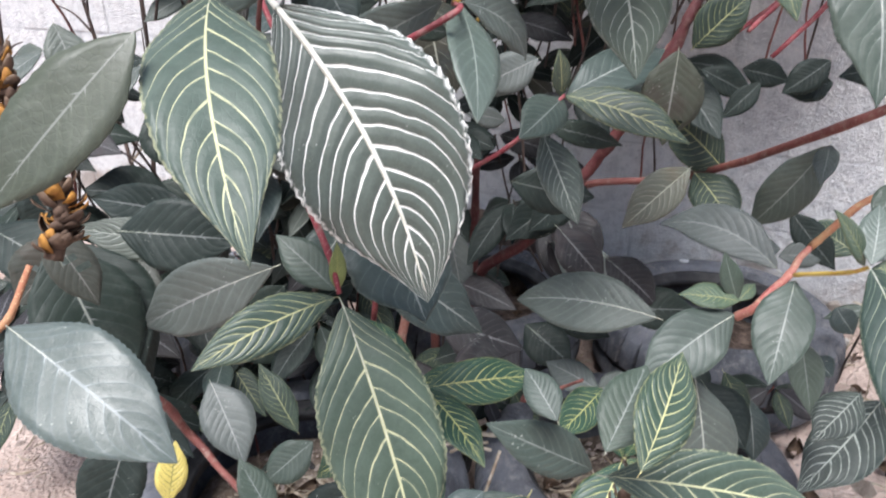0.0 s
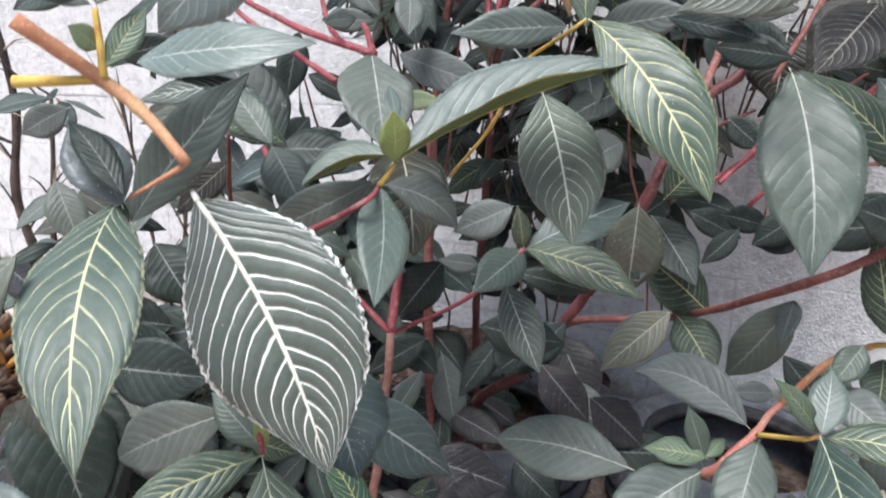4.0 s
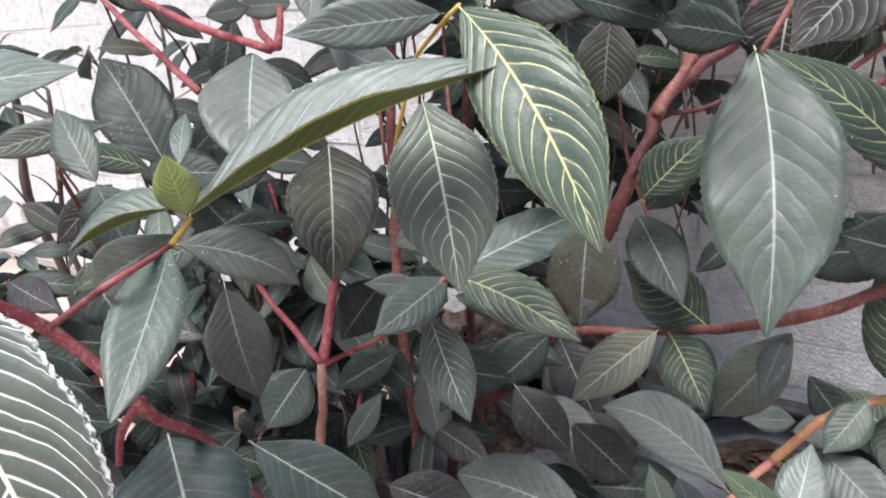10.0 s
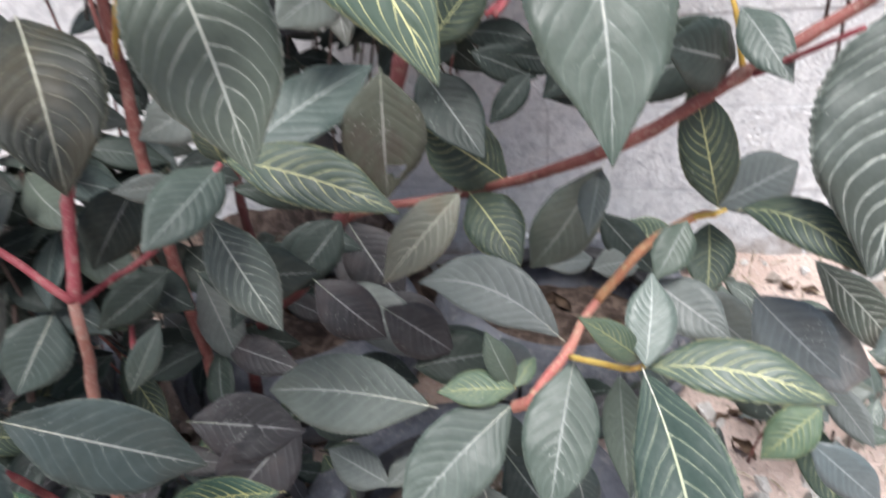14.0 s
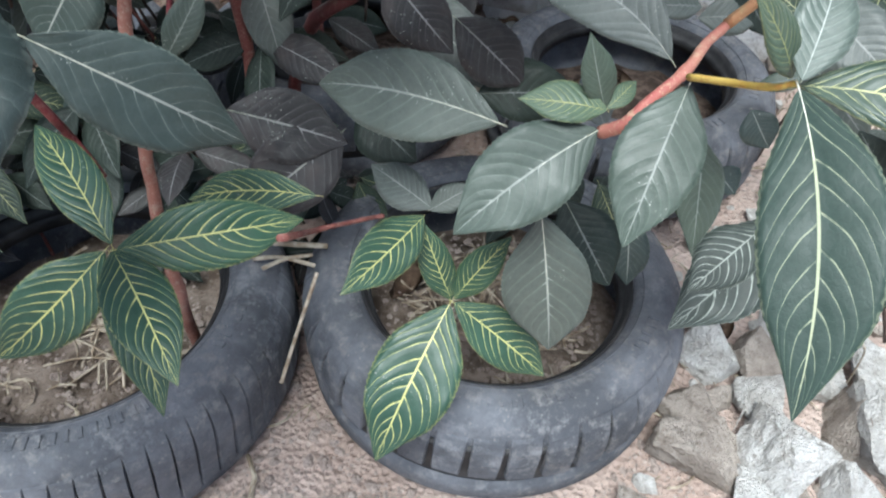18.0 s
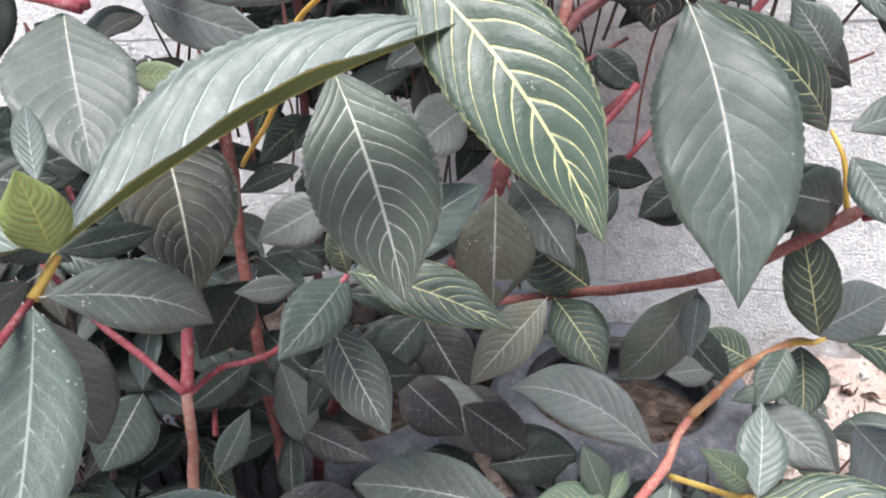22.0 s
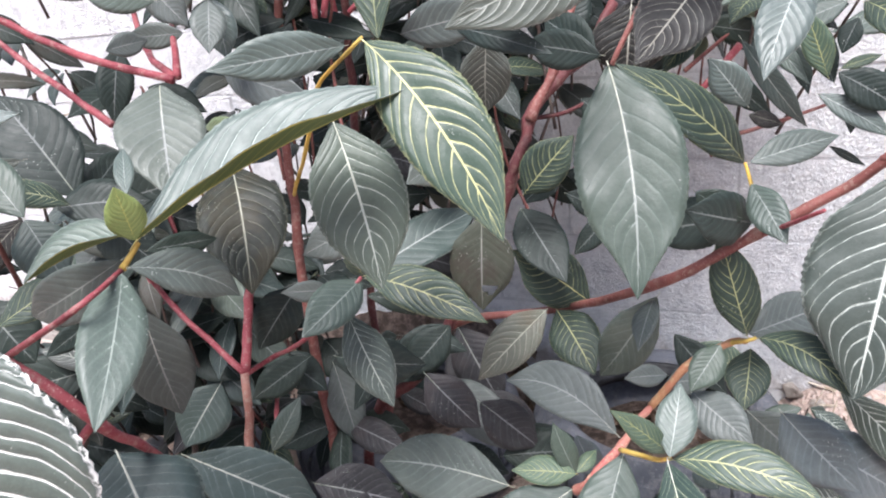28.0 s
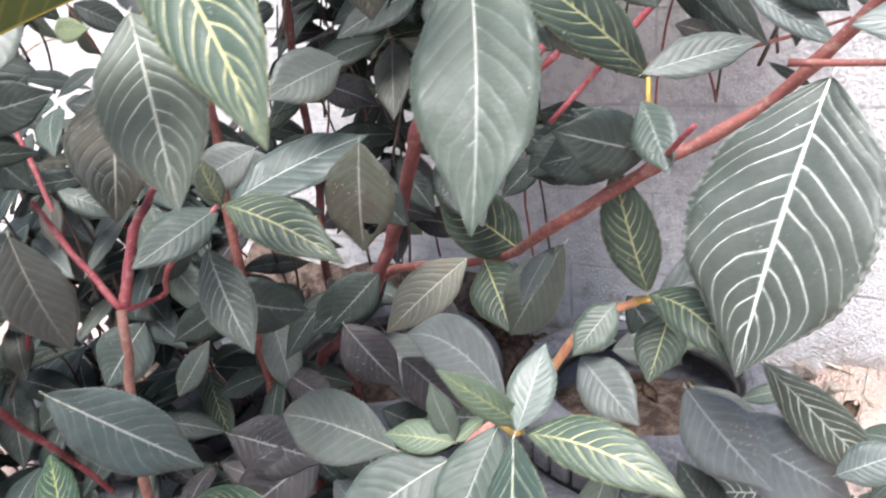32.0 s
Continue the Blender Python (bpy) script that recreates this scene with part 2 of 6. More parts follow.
CREAM, IVORY, GOLD, DULL = (0.62, 0.62, 0.46), (0.78, 0.79, 0.72), (0.62, 0.54, 0.10), (0.36, 0.38, 0.30)
SKINS = {
    "green": leaf_skin("leaf_green", (0.034, 0.058, 0.045), (0.060, 0.089, 0.072), (0.15, 0.185, 0.155), 0.05, 0.26),
    "pale": leaf_skin("leaf_sage", (0.062, 0.092, 0.081), (0.098, 0.134, 0.120), (0.34, 0.39, 0.35), 0.05, 0.3, rough=0.36),
    "grey": leaf_skin("leaf_grey_green", (0.062, 0.082, 0.075), (0.108, 0.130, 0.120), (0.18, 0.20, 0.185), 0.045, 0.25),
    "greyg": leaf_skin("leaf_dusty_green", (0.056, 0.078, 0.066), (0.092, 0.118, 0.101), (0.20, 0.24, 0.20), 0.045, 0.26),
    "greyst": leaf_skin("leaf_grey_pale_veins", (0.05, 0.066, 0.056), (0.085, 0.10, 0.09), (0.34, 0.36, 0.32), 0.08, 0.75, veins=12.0),
    "blue": leaf_skin("leaf_blue_green", (0.066, 0.092, 0.096), (0.105, 0.135, 0.140), (0.15, 0.20, 0.20), 0.045, 0.18, rough=0.33, quilt_by=0.09),
    "teal": leaf_skin("leaf_dark_teal", (0.028, 0.052, 0.048), (0.050, 0.080, 0.073), (0.30, 0.34, 0.30), 0.03, 0.28, rough=0.40, quilt_by=0.12),
    # sage lightened so its colour carries the reflected sky; low roughness adds real gloss
    "sheen": leaf_skin("leaf_sage_sky_tint", (0.110, 0.160, 0.150), (0.175, 0.230, 0.220), (0.46, 0.50, 0.47), 0.04, 0.4, rough=0.24),
    # deep green, blackened further so the colour carries the shrub's inner shade
    "dark": leaf_skin("leaf_shade_tinted_green", (0.012, 0.022, 0.018), (0.025, 0.039, 0.033), (0.06, 0.08, 0.07), 0.05, 0.25),
    "darky": leaf_skin("leaf_deep_green_gold_veins", (0.018, 0.036, 0.026), (0.038, 0.064, 0.046), (0.34, 0.35, 0.17), 0.06, 0.65),
    "khaki": leaf_skin("leaf_olive", (0.088, 0.098, 0.068), (0.125, 0.135, 0.095), (0.42, 0.43, 0.34), 0.042, 0.6, stain=(0.11, 0.10, 0.07)),
    "khakid": leaf_skin("leaf_dull_olive", (0.040, 0.048, 0.038), (0.064, 0.071, 0.057), (0.12, 0.125, 0.10), 0.04, 0.22, stain=(0.052, 0.048, 0.038)),
    # pale-veined leaves seen from below; the near-black brown is their shade, painted in
    "umber": leaf_skin("leaf_umber_shade_tint", (0.012, 0.012, 0.011), (0.026, 0.025, 0.023), (0.26, 0.25, 0.21), 0.045, 0.8, veins=12.0),
    "brown": leaf_skin("leaf_ageing_brown", (0.015, 0.021, 0.015), (0.027, 0.034, 0.025), (0.26, 0.26, 0.20), 0.034, 0.55, stain=(0.036, 0.034, 0.022)),
    "yellow": leaf_skin("leaf_gold_veins", (0.024, 0.057, 0.037), (0.056, 0.094, 0.067), (0.58, 0.57, 0.27), 0.056, 0.85, edge=0.3, rough=0.34),
    "yellow2": leaf_skin("leaf_cream_veins", (0.034, 0.064, 0.046), (0.074, 0.116, 0.088), (0.58, 0.58, 0.34), 0.052, 0.8, edge=0.4),
    "white": leaf_skin("leaf_white_veins", (0.034, 0.052, 0.041), (0.066, 0.088, 0.072), (0.50, 0.54, 0.49), 0.052, 0.8, edge=0.3, veins=12.0),
    "whiteB": leaf_skin("leaf_bold_white_veins", (0.062, 0.086, 0.076), (0.118, 0.150, 0.134), (0.84, 0.85, 0.80), 0.080, 1.0, edge=1.0, veins=15.0, quilt_by=0.55, rough=0.36),
    "whitd": leaf_skin("leaf_dark_white_veins", (0.025, 0.042, 0.034), (0.06, 0.085, 0.068), (0.46, 0.50, 0.44), 0.09, 0.9, edge=0.3),
    "greeny": leaf_skin("leaf_green_gold_rib", (0.04, 0.085, 0.05), (0.075, 0.13, 0.078), (0.36, 0.36, 0.14), 0.07, 0.6),
    "lime": leaf_skin("leaf_young_lime", (0.125, 0.185, 0.036), (0.20, 0.275, 0.058), (0.40, 0.40, 0.11), 0.07, 0.55, rough=0.38),
    "lime2": leaf_skin("leaf_young_olive", (0.10, 0.15, 0.07), (0.15, 0.20, 0.10), (0.30, 0.33, 0.18), 0.06, 0.5),
    "sagev": leaf_skin("leaf_sage_pale_veins", (0.020, 0.047, 0.036), (0.036, 0.068, 0.054), (0.42, 0.45, 0.30), 0.040, 0.55, rough=0.42, quilt_by=0.12),
    "stary": leaf_skin("leaf_fresh_dark_gold_veins", (0.010, 0.052, 0.028), (0.026, 0.088, 0.054), (0.56, 0.55, 0.20), 0.066, 0.85, rough=0.36),
    "rust": leaf_skin("leaf_dead_amber", (0.16, 0.085, 0.03), (0.26, 0.15, 0.055), (0.14, 0.08, 0.04), 0.05, 0.4),
    "greenv": leaf_skin("leaf_green_fine_veins", (0.048, 0.074, 0.060), (0.085, 0.116, 0.098), (0.50, 0.54, 0.47), 0.040, 0.85),
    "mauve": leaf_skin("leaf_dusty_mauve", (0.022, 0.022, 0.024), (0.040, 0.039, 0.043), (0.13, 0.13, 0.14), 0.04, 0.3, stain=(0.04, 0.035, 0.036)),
    "palegold": leaf_skin("leaf_sage_gold_underside", (0.070, 0.106, 0.088), (0.110, 0.152, 0.130), (0.50, 0.55, 0.50), 0.034, 0.7, rough=0.36),
    "smooth": leaf_skin("leaf_smooth_sage", (0.066, 0.100, 0.080), (0.100, 0.140, 0.114), (0.20, 0.26, 0.20), 0.03, 0.12, rough=0.38, quilt_by=0.04),
    "plain": leaf_skin("leaf_plain_underside", (0.050, 0.066, 0.042), (0.074, 0.092, 0.060), (0.09, 0.11, 0.075), 0.04, 0.06, quilt_by=0.02),
    "yel": leaf_skin("leaf_turned_yellow", (0.46, 0.36, 0.03), (0.62, 0.50, 0.06), (0.10, 0.12, 0.03), 0.10, 0.9),
}
UNDER = leaf_under("leaf_underside", (0.095, 0.125, 0.085), (0.22, 0.24, 0.15))
UNDER_GOLD = leaf_under("leaf_underside_gold", (0.070, 0.098, 0.032), (0.56, 0.50, 0.11))


def rib_skin(name, a, b):
    s = Nodes(name)
    return s.finish(s.mix(s.ramp(s.noise(90.0, 4.0, where=s.place()), 0.35, 0.65), a, b), 0.45, s.bump(s.noise(400.0, 2.0, where=s.place()), 0.3, 0.001))


RIBS = {
    "cream": rib_skin("rib_cream", (0.38, 0.39, 0.30), (0.60, 0.60, 0.50)),
    "white": rib_skin("rib_white", (0.66, 0.66, 0.56), (0.84, 0.83, 0.74)),
    "gold": rib_skin("rib_gold", (0.58, 0.54, 0.20), (0.74, 0.70, 0.36)),
    "dull": rib_skin("rib_dull", (0.15, 0.17, 0.13), (0.30, 0.32, 0.25)),
    "lime": rib_skin("rib_lime", (0.45, 0.50, 0.10), (0.62, 0.62, 0.18)),
}
RIB_OF = {"yellow": "gold", "yellow2": "cream", "white": "white", "whiteB": "white", "lime": "lime", "darky": "gold", "greeny": "gold", "stary": "gold", "palegold": "gold", "sagev": "white", "blue": "cream", "smooth": "cream",
          "dark": "dull", "khakid": "dull", "yel": "dull", "mauve": "dull", "rust": "dull", "plain": "dull"}


def stem_skin(name, a, b, scar):
    """Bark of a shoot: mottled, with pale corky flecks and fine cracks."""
    s = Nodes(name)
    where = s.place()
    c = s.mix(s.ramp(s.noise(18.0, 5.0, where=where), 0.35, 0.68), a, b)
    c = s.mix(s.math("MULTIPLY", s.ramp(s.noise(95.0, 6.0, 0.72, where=where), 0.50, 0.66), 0.75), c, scar)
    c = s.mix(s.ramp(s.voronoi(330.0, where), 0.16, 0.24, 0.6, 0.0), c, tuple(1.25 * q + 0.05 for q in scar))
    c = s.mix(s.math("MULTIPLY", s.ramp(s.noise(11.0, 4.0, where=where), 0.52, 0.70), 0.7), c, tuple(0.35 * q for q in a))
    return s.finish(c, s.ramp(s.noise(60.0, 3.0, where=where), 0.3, 0.7, 0.45, 0.7), s.bump(s.noise(200.0, 6.0, 0.7, where=where), 0.7, 0.002), 0.35)


STEMS = {
    "red": stem_skin("stem_crimson", (0.20, 0.034, 0.046), (0.31, 0.070, 0.082), (0.34, 0.20, 0.18)),
    "redbrown": stem_skin("stem_brown_red", (0.16, 0.054, 0.047), (0.26, 0.095, 0.080), (0.30, 0.20, 0.165)),
    "rosewood": stem_skin("stem_rosy_brown", (0.24, 0.105, 0.082), (0.34, 0.17, 0.135), (0.36, 0.27, 0.22)),
    "orange": stem_skin("stem_coral", (0.44, 0.19, 0.11), (0.53, 0.31, 0.16), (0.50, 0.38, 0.20)),
    "yolk": stem_skin("stem_gold", (0.52, 0.34, 0.06), (0.62, 0.46, 0.12), (0.48, 0.22, 0.06)),
    # crimson bark darkened to hold the shade around the inner fork
    "wine": stem_skin("stem_crimson_shade_tint", (0.085, 0.024, 0.026), (0.15, 0.045, 0.046), (0.16, 0.095, 0.08)),
    "pink": stem_skin("stem_rose", (0.38, 0.11, 0.10), (0.48, 0.21, 0.16), (0.52, 0.38, 0.26)),
    "dark": stem_skin("stem_dark", (0.05, 0.035, 0.03), (0.09, 0.06, 0.05), (0.12, 0.10, 0.08)),
}

s = Nodes("plastered_block")
where = s.place()
c = s.mix(s.ramp(s.noise(3.0, 6.0, 0.6, where=where), 0.3, 0.7), (0.78, 0.785, 0.795), (0.89, 0.892, 0.898))
c = s.mix(s.ramp(s.noise(34.0, 5.0, 0.65, where=where), 0.44, 0.68), c, (0.62, 0.625, 0.64))
c = s.mix(s.math("MULTIPLY", s.luck(), 0.25), c, (0.76, 0.76, 0.755))
pits = s.ramp(s.noise(95.0, 5.0, 0.7, where=where), 0.30, 0.44, 1.0, 0.0)
c = s.mix(s.math("MULTIPLY", pits, 0.40), c, (0.30, 0.305, 0.32))
splash = s.math("ADD", s.noise(9.0, 6.0, 0.65, where=where), s.ramp(s.noise(2.5, 3.0, where=where), 0.4, 0.7, 0.0, 0.25))
low = s.t.nodes.new("ShaderNodeSeparateXYZ")
s.put(low.inputs[0], where)
c = s.mix(s.ramp(s.math("SUBTRACT", splash, s.math("MULTIPLY", low.outputs[2], 1.9)), 0.16, 0.42, 0.0, 0.8), c, (0.36, 0.30, 0.26))
grain = s.math("ADD", s.math("MULTIPLY", s.noise(70.0, 8.0, 0.8, where=where), 1.3), s.math("MULTIPLY", s.voronoi(140.0, where), 0.6))
BLOCK = s.finish(c, 0.92, s.bump(grain, 1.0, 0.009), 0.2)
s = Nodes("mortar")
BED = s.finish(s.mix(s.ramp(s.noise(24.0, 6.0, where=s.place()), 0.3, 0.7), (0.60, 0.605, 0.615), (0.78, 0.78, 0.785)), 0.95, s.bump(s.noise(110.0, 6.0, 0.75, where=s.place()), 1.0, 0.008), 0.15)

s = Nodes("dry_soil")
where = s.place()
c = s.mix(s.ramp(s.noise(4.0, 6.0, 0.6, where=where), 0.35, 0.68), (0.50, 0.385, 0.33), (0.74, 0.605, 0.54))
c = s.mix(s.ramp(s.voronoi(70.0, where), 0.12, 0.34, 0.55, 0.0), c, (0.62, 0.545, 0.50))
c = s.mix(s.ramp(s.noise(38.0, 6.0, 0.7, where=where), 0.60, 0.76), c, (0.17, 0.13, 0.10))
SOIL = s.finish(c, 0.95, s.bump(s.math("ADD", s.noise(75.0, 8.0, 0.75, where=where), s.voronoi(110.0, where)), 1.0, 0.01), 0.15)
s = Nodes("litter_soil")
where = s.place()
c = s.mix(s.ramp(s.noise(30.0, 6.0, 0.7, where=where), 0.4, 0.65), (0.075, 0.055, 0.046), (0.22, 0.165, 0.135))
LITTER = s.finish(c, 0.95, s.bump(s.noise(90.0, 8.0, 0.75, where=where), 1.0, 0.012), 0.15)

s = Nodes("tyre_soil")
where = s.place()
c = s.mix(s.ramp(s.noise(22.0, 6.0, 0.7, where=where), 0.38, 0.66), (0.15, 0.115, 0.09), (0.40, 0.33, 0.28))
c = s.mix(s.ramp(s.voronoi(120.0, where), 0.12, 0.30, 0.5, 0.0), c, (0.46, 0.41, 0.37))
FILL = s.finish(c, 0.95, s.bump(s.noise(80.0, 8.0, 0.75, where=where), 1.0, 0.012), 0.15)


def stone_skin(name, a, b, d):
    """Broken stone: mottled, dusty, pitted."""
    s = Nodes(name)
    where = s.place()
    c = s.mix(s.ramp(s.noise(14.0, 7.0, 0.7, where=where), 0.38, 0.62), a, b)
    c = s.mix(s.math("MULTIPLY", s.ramp(s.noise(60.0, 7.0, 0.75, where=where), 0.48, 0.66), 0.8), c, d)
    c = s.mix(s.ramp(s.voronoi(240.0, where), 0.10, 0.22, 0.55, 0.0), c, d)
    c = s.mix(s.math("MULTIPLY", s.luck(), 0.45), c, a)
    pits = s.math("ADD", s.noise(110.0, 9.0, 0.8, where=where), s.math("MULTIPLY", s.voronoi(260.0, where), 0.5))
    return s.finish(c, 0.93, s.bump(pits, 1.0, 0.009), 0.15)


STONE = stone_skin("limestone", (0.54, 0.52, 0.49), (0.82, 0.81, 0.79), (0.36, 0.33, 0.30))
STONE_DARK = stone_skin("brown_stone", (0.36, 0.31, 0.27), (0.58, 0.52, 0.465), (0.22, 0.185, 0.155))
PEBBLE = stone_skin("pebbles", (0.44, 0.36, 0.32), (0.66, 0.57, 0.52), (0.30, 0.24, 0.21))

s = Nodes("weathered_rubber")
where = s.place()
c = s.mix(s.ramp(s.noise(9.0, 6.0, 0.65, where=where), 0.36, 0.7), (0.072, 0.077, 0.090), (0.168, 0.177, 0.203))
c = s.mix(s.math("MULTIPLY", s.ramp(s.noise(40.0, 7.0, 0.75, where=where), 0.48, 0.68), 0.62), c, (0.25, 0.24, 0.235))
c = s.mix(s.math("MULTIPLY", s.ramp(s.noise(5.0, 8.0, 0.8, where=where), 0.52, 0.66), 0.40), c, (0.27, 0.29, 0.33))
c = s.mix(s.ramp(s.voronoi(90.0, where), 0.10, 0.18, 0.3, 0.0), c, (0.32, 0.31, 0.30))
RUBBER = s.finish(c, s.ramp(s.noise(20.0, 4.0, where=where), 0.3, 0.7, 0.55, 0.8), s.bump(s.math("ADD", s.noise(150.0, 6.0, 0.75, where=where), s.noise(35.0, 4.0, where=where)), 0.7, 0.004), 0.35)
s = Nodes("tyre_lip")
LIP = s.finish(s.mix(s.ramp(s.noise(30.0, 5.0, where=s.place()), 0.4, 0.7), (0.016, 0.016, 0.018), (0.045, 0.044, 0.045)), 0.55, spec=0.4)
s = Nodes("white_mark")
MARK = s.finish(s.mix(s.noise(120.0, 4.0, where=s.place()), (0.62, 0.64, 0.66), (0.80, 0.82, 0.84)), 0.6)
s = Nodes("dry_straw")
STRAW = s.finish(s.mix(s.ramp(s.noise(60.0, 4.0, where=s.place()), 0.35, 0.65), (0.26, 0.20, 0.14), (0.52, 0.46, 0.37)), 0.8)
s = Nodes("dead_leaf")
DEAD = s.finish(s.mix(s.ramp(s.noise(35.0, 5.0, where=s.place()), 0.35, 0.65), (0.085, 0.055, 0.04), (0.22, 0.155, 0.11)), 0.85, s.bump(s.noise(120.0, 5.0, where=s.place()), 0.7, 0.003), 0.2)
s = Nodes("rust_bract")
RUST = s.finish(s.mix(s.ramp(s.noise(50.0, 5.0, where=s.place()), 0.35, 0.65), (0.22, 0.10, 0.03), (0.52, 0.26, 0.06)), 0.75, s.bump(s.noise(160.0, 5.0, where=s.place()), 0.7, 0.003), 0.2)


# ---------------------------------------------------------------- mesh helpers
def part(name, bm, material, parent=None, label="", smooth=True):
    """Links a bmesh as one mesh object under a thing or a part."""
    me = bpy.data.meshes.new(name)
    bm.to_mesh(me)
    bm.free()
    for m in material if isinstance(material, (list, tuple)) else (material,):
        me.materials.append(m)
    if smooth:
        me.shade_smooth()
    ob = new(name, me)
    ob.parent = parent
    if label:
        tagged(ob, label)
    return ob


def tube(bm, points, radii, sides=8, caps=True):
    """A tube along points with a radius at each."""
    rings, n = [], len(points)
    ref = Vector((0.31, 0.17, 0.93))
    for i, p in enumerate(points):
        d = (points[min(i + 1, n - 1)] - points[max(i - 1, 0)]).normalized()
        a = d.cross(ref)
        a = a.normalized() if a.length > 0.05 else d.cross(Vector((1, 0, 0))).normalized()
        b = d.cross(a)
        rings.append([bm.verts.new(p + radii[i] * (math.cos(k * math.tau / sides) * a + math.sin(k * math.tau / sides) * b)) for k in range(sides)])
    for r, q in zip(rings, rings[1:]):
        for k in range(sides):
            bm.faces.new((r[k], r[(k + 1) % sides], q[(k + 1) % sides], q[k]))
    if caps:
        bm.faces.new(rings[0][::-1])
        bm.faces.new(rings[-1])


def smooth_line(points, steps=6):
    """A Catmull-Rom line through points."""
    p = [Vector(q) for q in points]
    p = [2 * p[0] - p[1], *p, 2 * p[-1] - p[-2]]
    out = []
    for i in range(1, len(p) - 2):
        for k in range(steps):
            t = k / steps
            out.append(0.5 * (2 * p[i] + (p[i + 1] - p[i - 1]) * t + (2 * p[i - 1] - 5 * p[i] + 4 * p[i + 1] - p[i + 2]) * t * t
                              + (3 * p[i] - p[i - 1] - 3 * p[i + 1] + p[i + 2]) * t ** 3))
    return out + [p[-2]]


# ---------------------------------------------------------------- ground and wall
def stretch(k, n, near, far):
    """Grid lines that are dense near the middle and reach far out."""
    x = 2 * k / n - 1
    return near * x + (far - near) * x ** 9


WALL_Y, WALL_TURN = 1.985, -21.0


def wall_line(x):
    """Where the face of the wall stands at x: it runs slantwise behind the shrub."""
    return WALL_Y + math.tan(radians(WALL_TURN)) * (x - 0.3)


def rise(x, y):
    """Height of the uneven soil."""
    d = math.hypot(x - 0.3, y - 1.0)
    side, near = max(0.0, min(1.0, (x - 0.93) / 0.22, (3.2 - x) / 0.8)), max(0.0, min(1.0, (y - wall_line(x) + 0.50) / 0.48))
    heap = 0.125 * side * side * (3 - 2 * side) * near ** 1.5 if y < wall_line(x) + 0.2 else 0.0
    return (0.022 * noise.noise(Vector((x * 2.2, y * 2.2, 0))) + 0.009 * noise.noise(Vector((x * 9, y * 9, 3))) + 0.004 * noise.noise(Vector((x * 30, y * 30, 7)))) * max(0.0, 1 - d / 8) - 0.004 + heap


N = 190
bm = bmesh.new()
grid = [[bm.verts.new((0.3 + x, 0.9 + y, rise(0.3 + x, 0.9 + y))) for x in (stretch(i, N, 2.6, 400) for i in range(N + 1))] for y in (stretch(j, N, 2.6, 400) for j in range(N + 1))]
for j in range(N):
    for i in range(N):
        bm.faces.new((grid[j][i], grid[j][i + 1], grid[j + 1][i + 1], grid[j + 1][i]))
tagged(part("ground", bm, SOIL), "dry pinkish brown soil with gravel and twigs", "ground", kind="structure")

wall = tagged(new("wall_back"), "pale grey concrete block wall with rough plaster", "wall", kind="structure")
bm = bmesh.new()
bmesh.ops.create_cube(bm, size=1, matrix=Matrix.Translation((0.3, WALL_Y + 0.0627, 1.14)) @ Matrix.Diagonal((8.4, 0.15, 2.3, 1)))
part("mortar_bed", bm, BED, wall, "grey recessed mortar", smooth=False)
bm = bmesh.new()
bmesh.ops.create_cube(bm, size=1, matrix=Matrix.Translation((0.3, WALL_Y + 0.06, -0.02)) @ Matrix.Diagonal((8.4, 0.24, 0.10, 1)))
bmesh.ops.bevel(bm, geom=bm.edges[:], offset=0.012, segments=2, affect="EDGES")
part("footing", bm, BLOCK, wall, "rough concrete footing ledge", smooth=False)
wall.matrix_basis = Matrix.Translation((0.3, WALL_Y, 0)) @ Matrix.Rotation(radians(WALL_TURN), 4, "Z") @ Matrix.Translation((-0.3, -WALL_Y, 0))

# ---------------------------------------------------------------- leaves and stems
LABELS = {
    "green": "dark green leaf with a pale midrib", "pale": "sage green leaf with a cream midrib", "grey": "dull grey-green leaf", "greyg": "dusty green leaf with pale veins",
    "greyst": "grey-green leaf with pale stripes", "blue": "glossy blue-green leaf", "dark": "deep green leaf with shade darkened into its colour", "umber": "pale-veined leaf with shade put in as dark brown", "sheen": "glossy blue-green leaf paled to imitate sky reflection", "teal": "dark teal green leaf with pale scratches", "darky": "deep green leaf with gold veins",
    "khaki": "olive green ageing leaf", "khakid": "dull olive leaf with insect holes", "brown": "brown stained ageing leaf", "yellow": "green leaf with gold side veins",
    "yellow2": "green leaf with cream veins", "white": "green leaf with bold white veins", "whiteB": "very dark leaf with bold white herringbone veins",
    "whitd": "dark leaf with white stripes", "greeny": "fresh green leaf with a gold midrib", "lime": "young lime green leaf", "lime2": "young olive green leaf", "yel": "small leaf turned yellow", "sagev": "sage green leaf with pale veins and a white midrib", "stary": "fresh dark green leaf with a gold midrib", "rust": "dead amber brown hanging leaf", "greenv": "green leaf with fine pale veins", "mauve": "dusty mauve-grey withered leaf", "palegold": "sage green arched leaf with a gold midrib", "smooth": "smooth sage green leaf with a cream midrib", "plain": "plain olive leaf seen from its dull underside",
}
luck = random.Random(11)


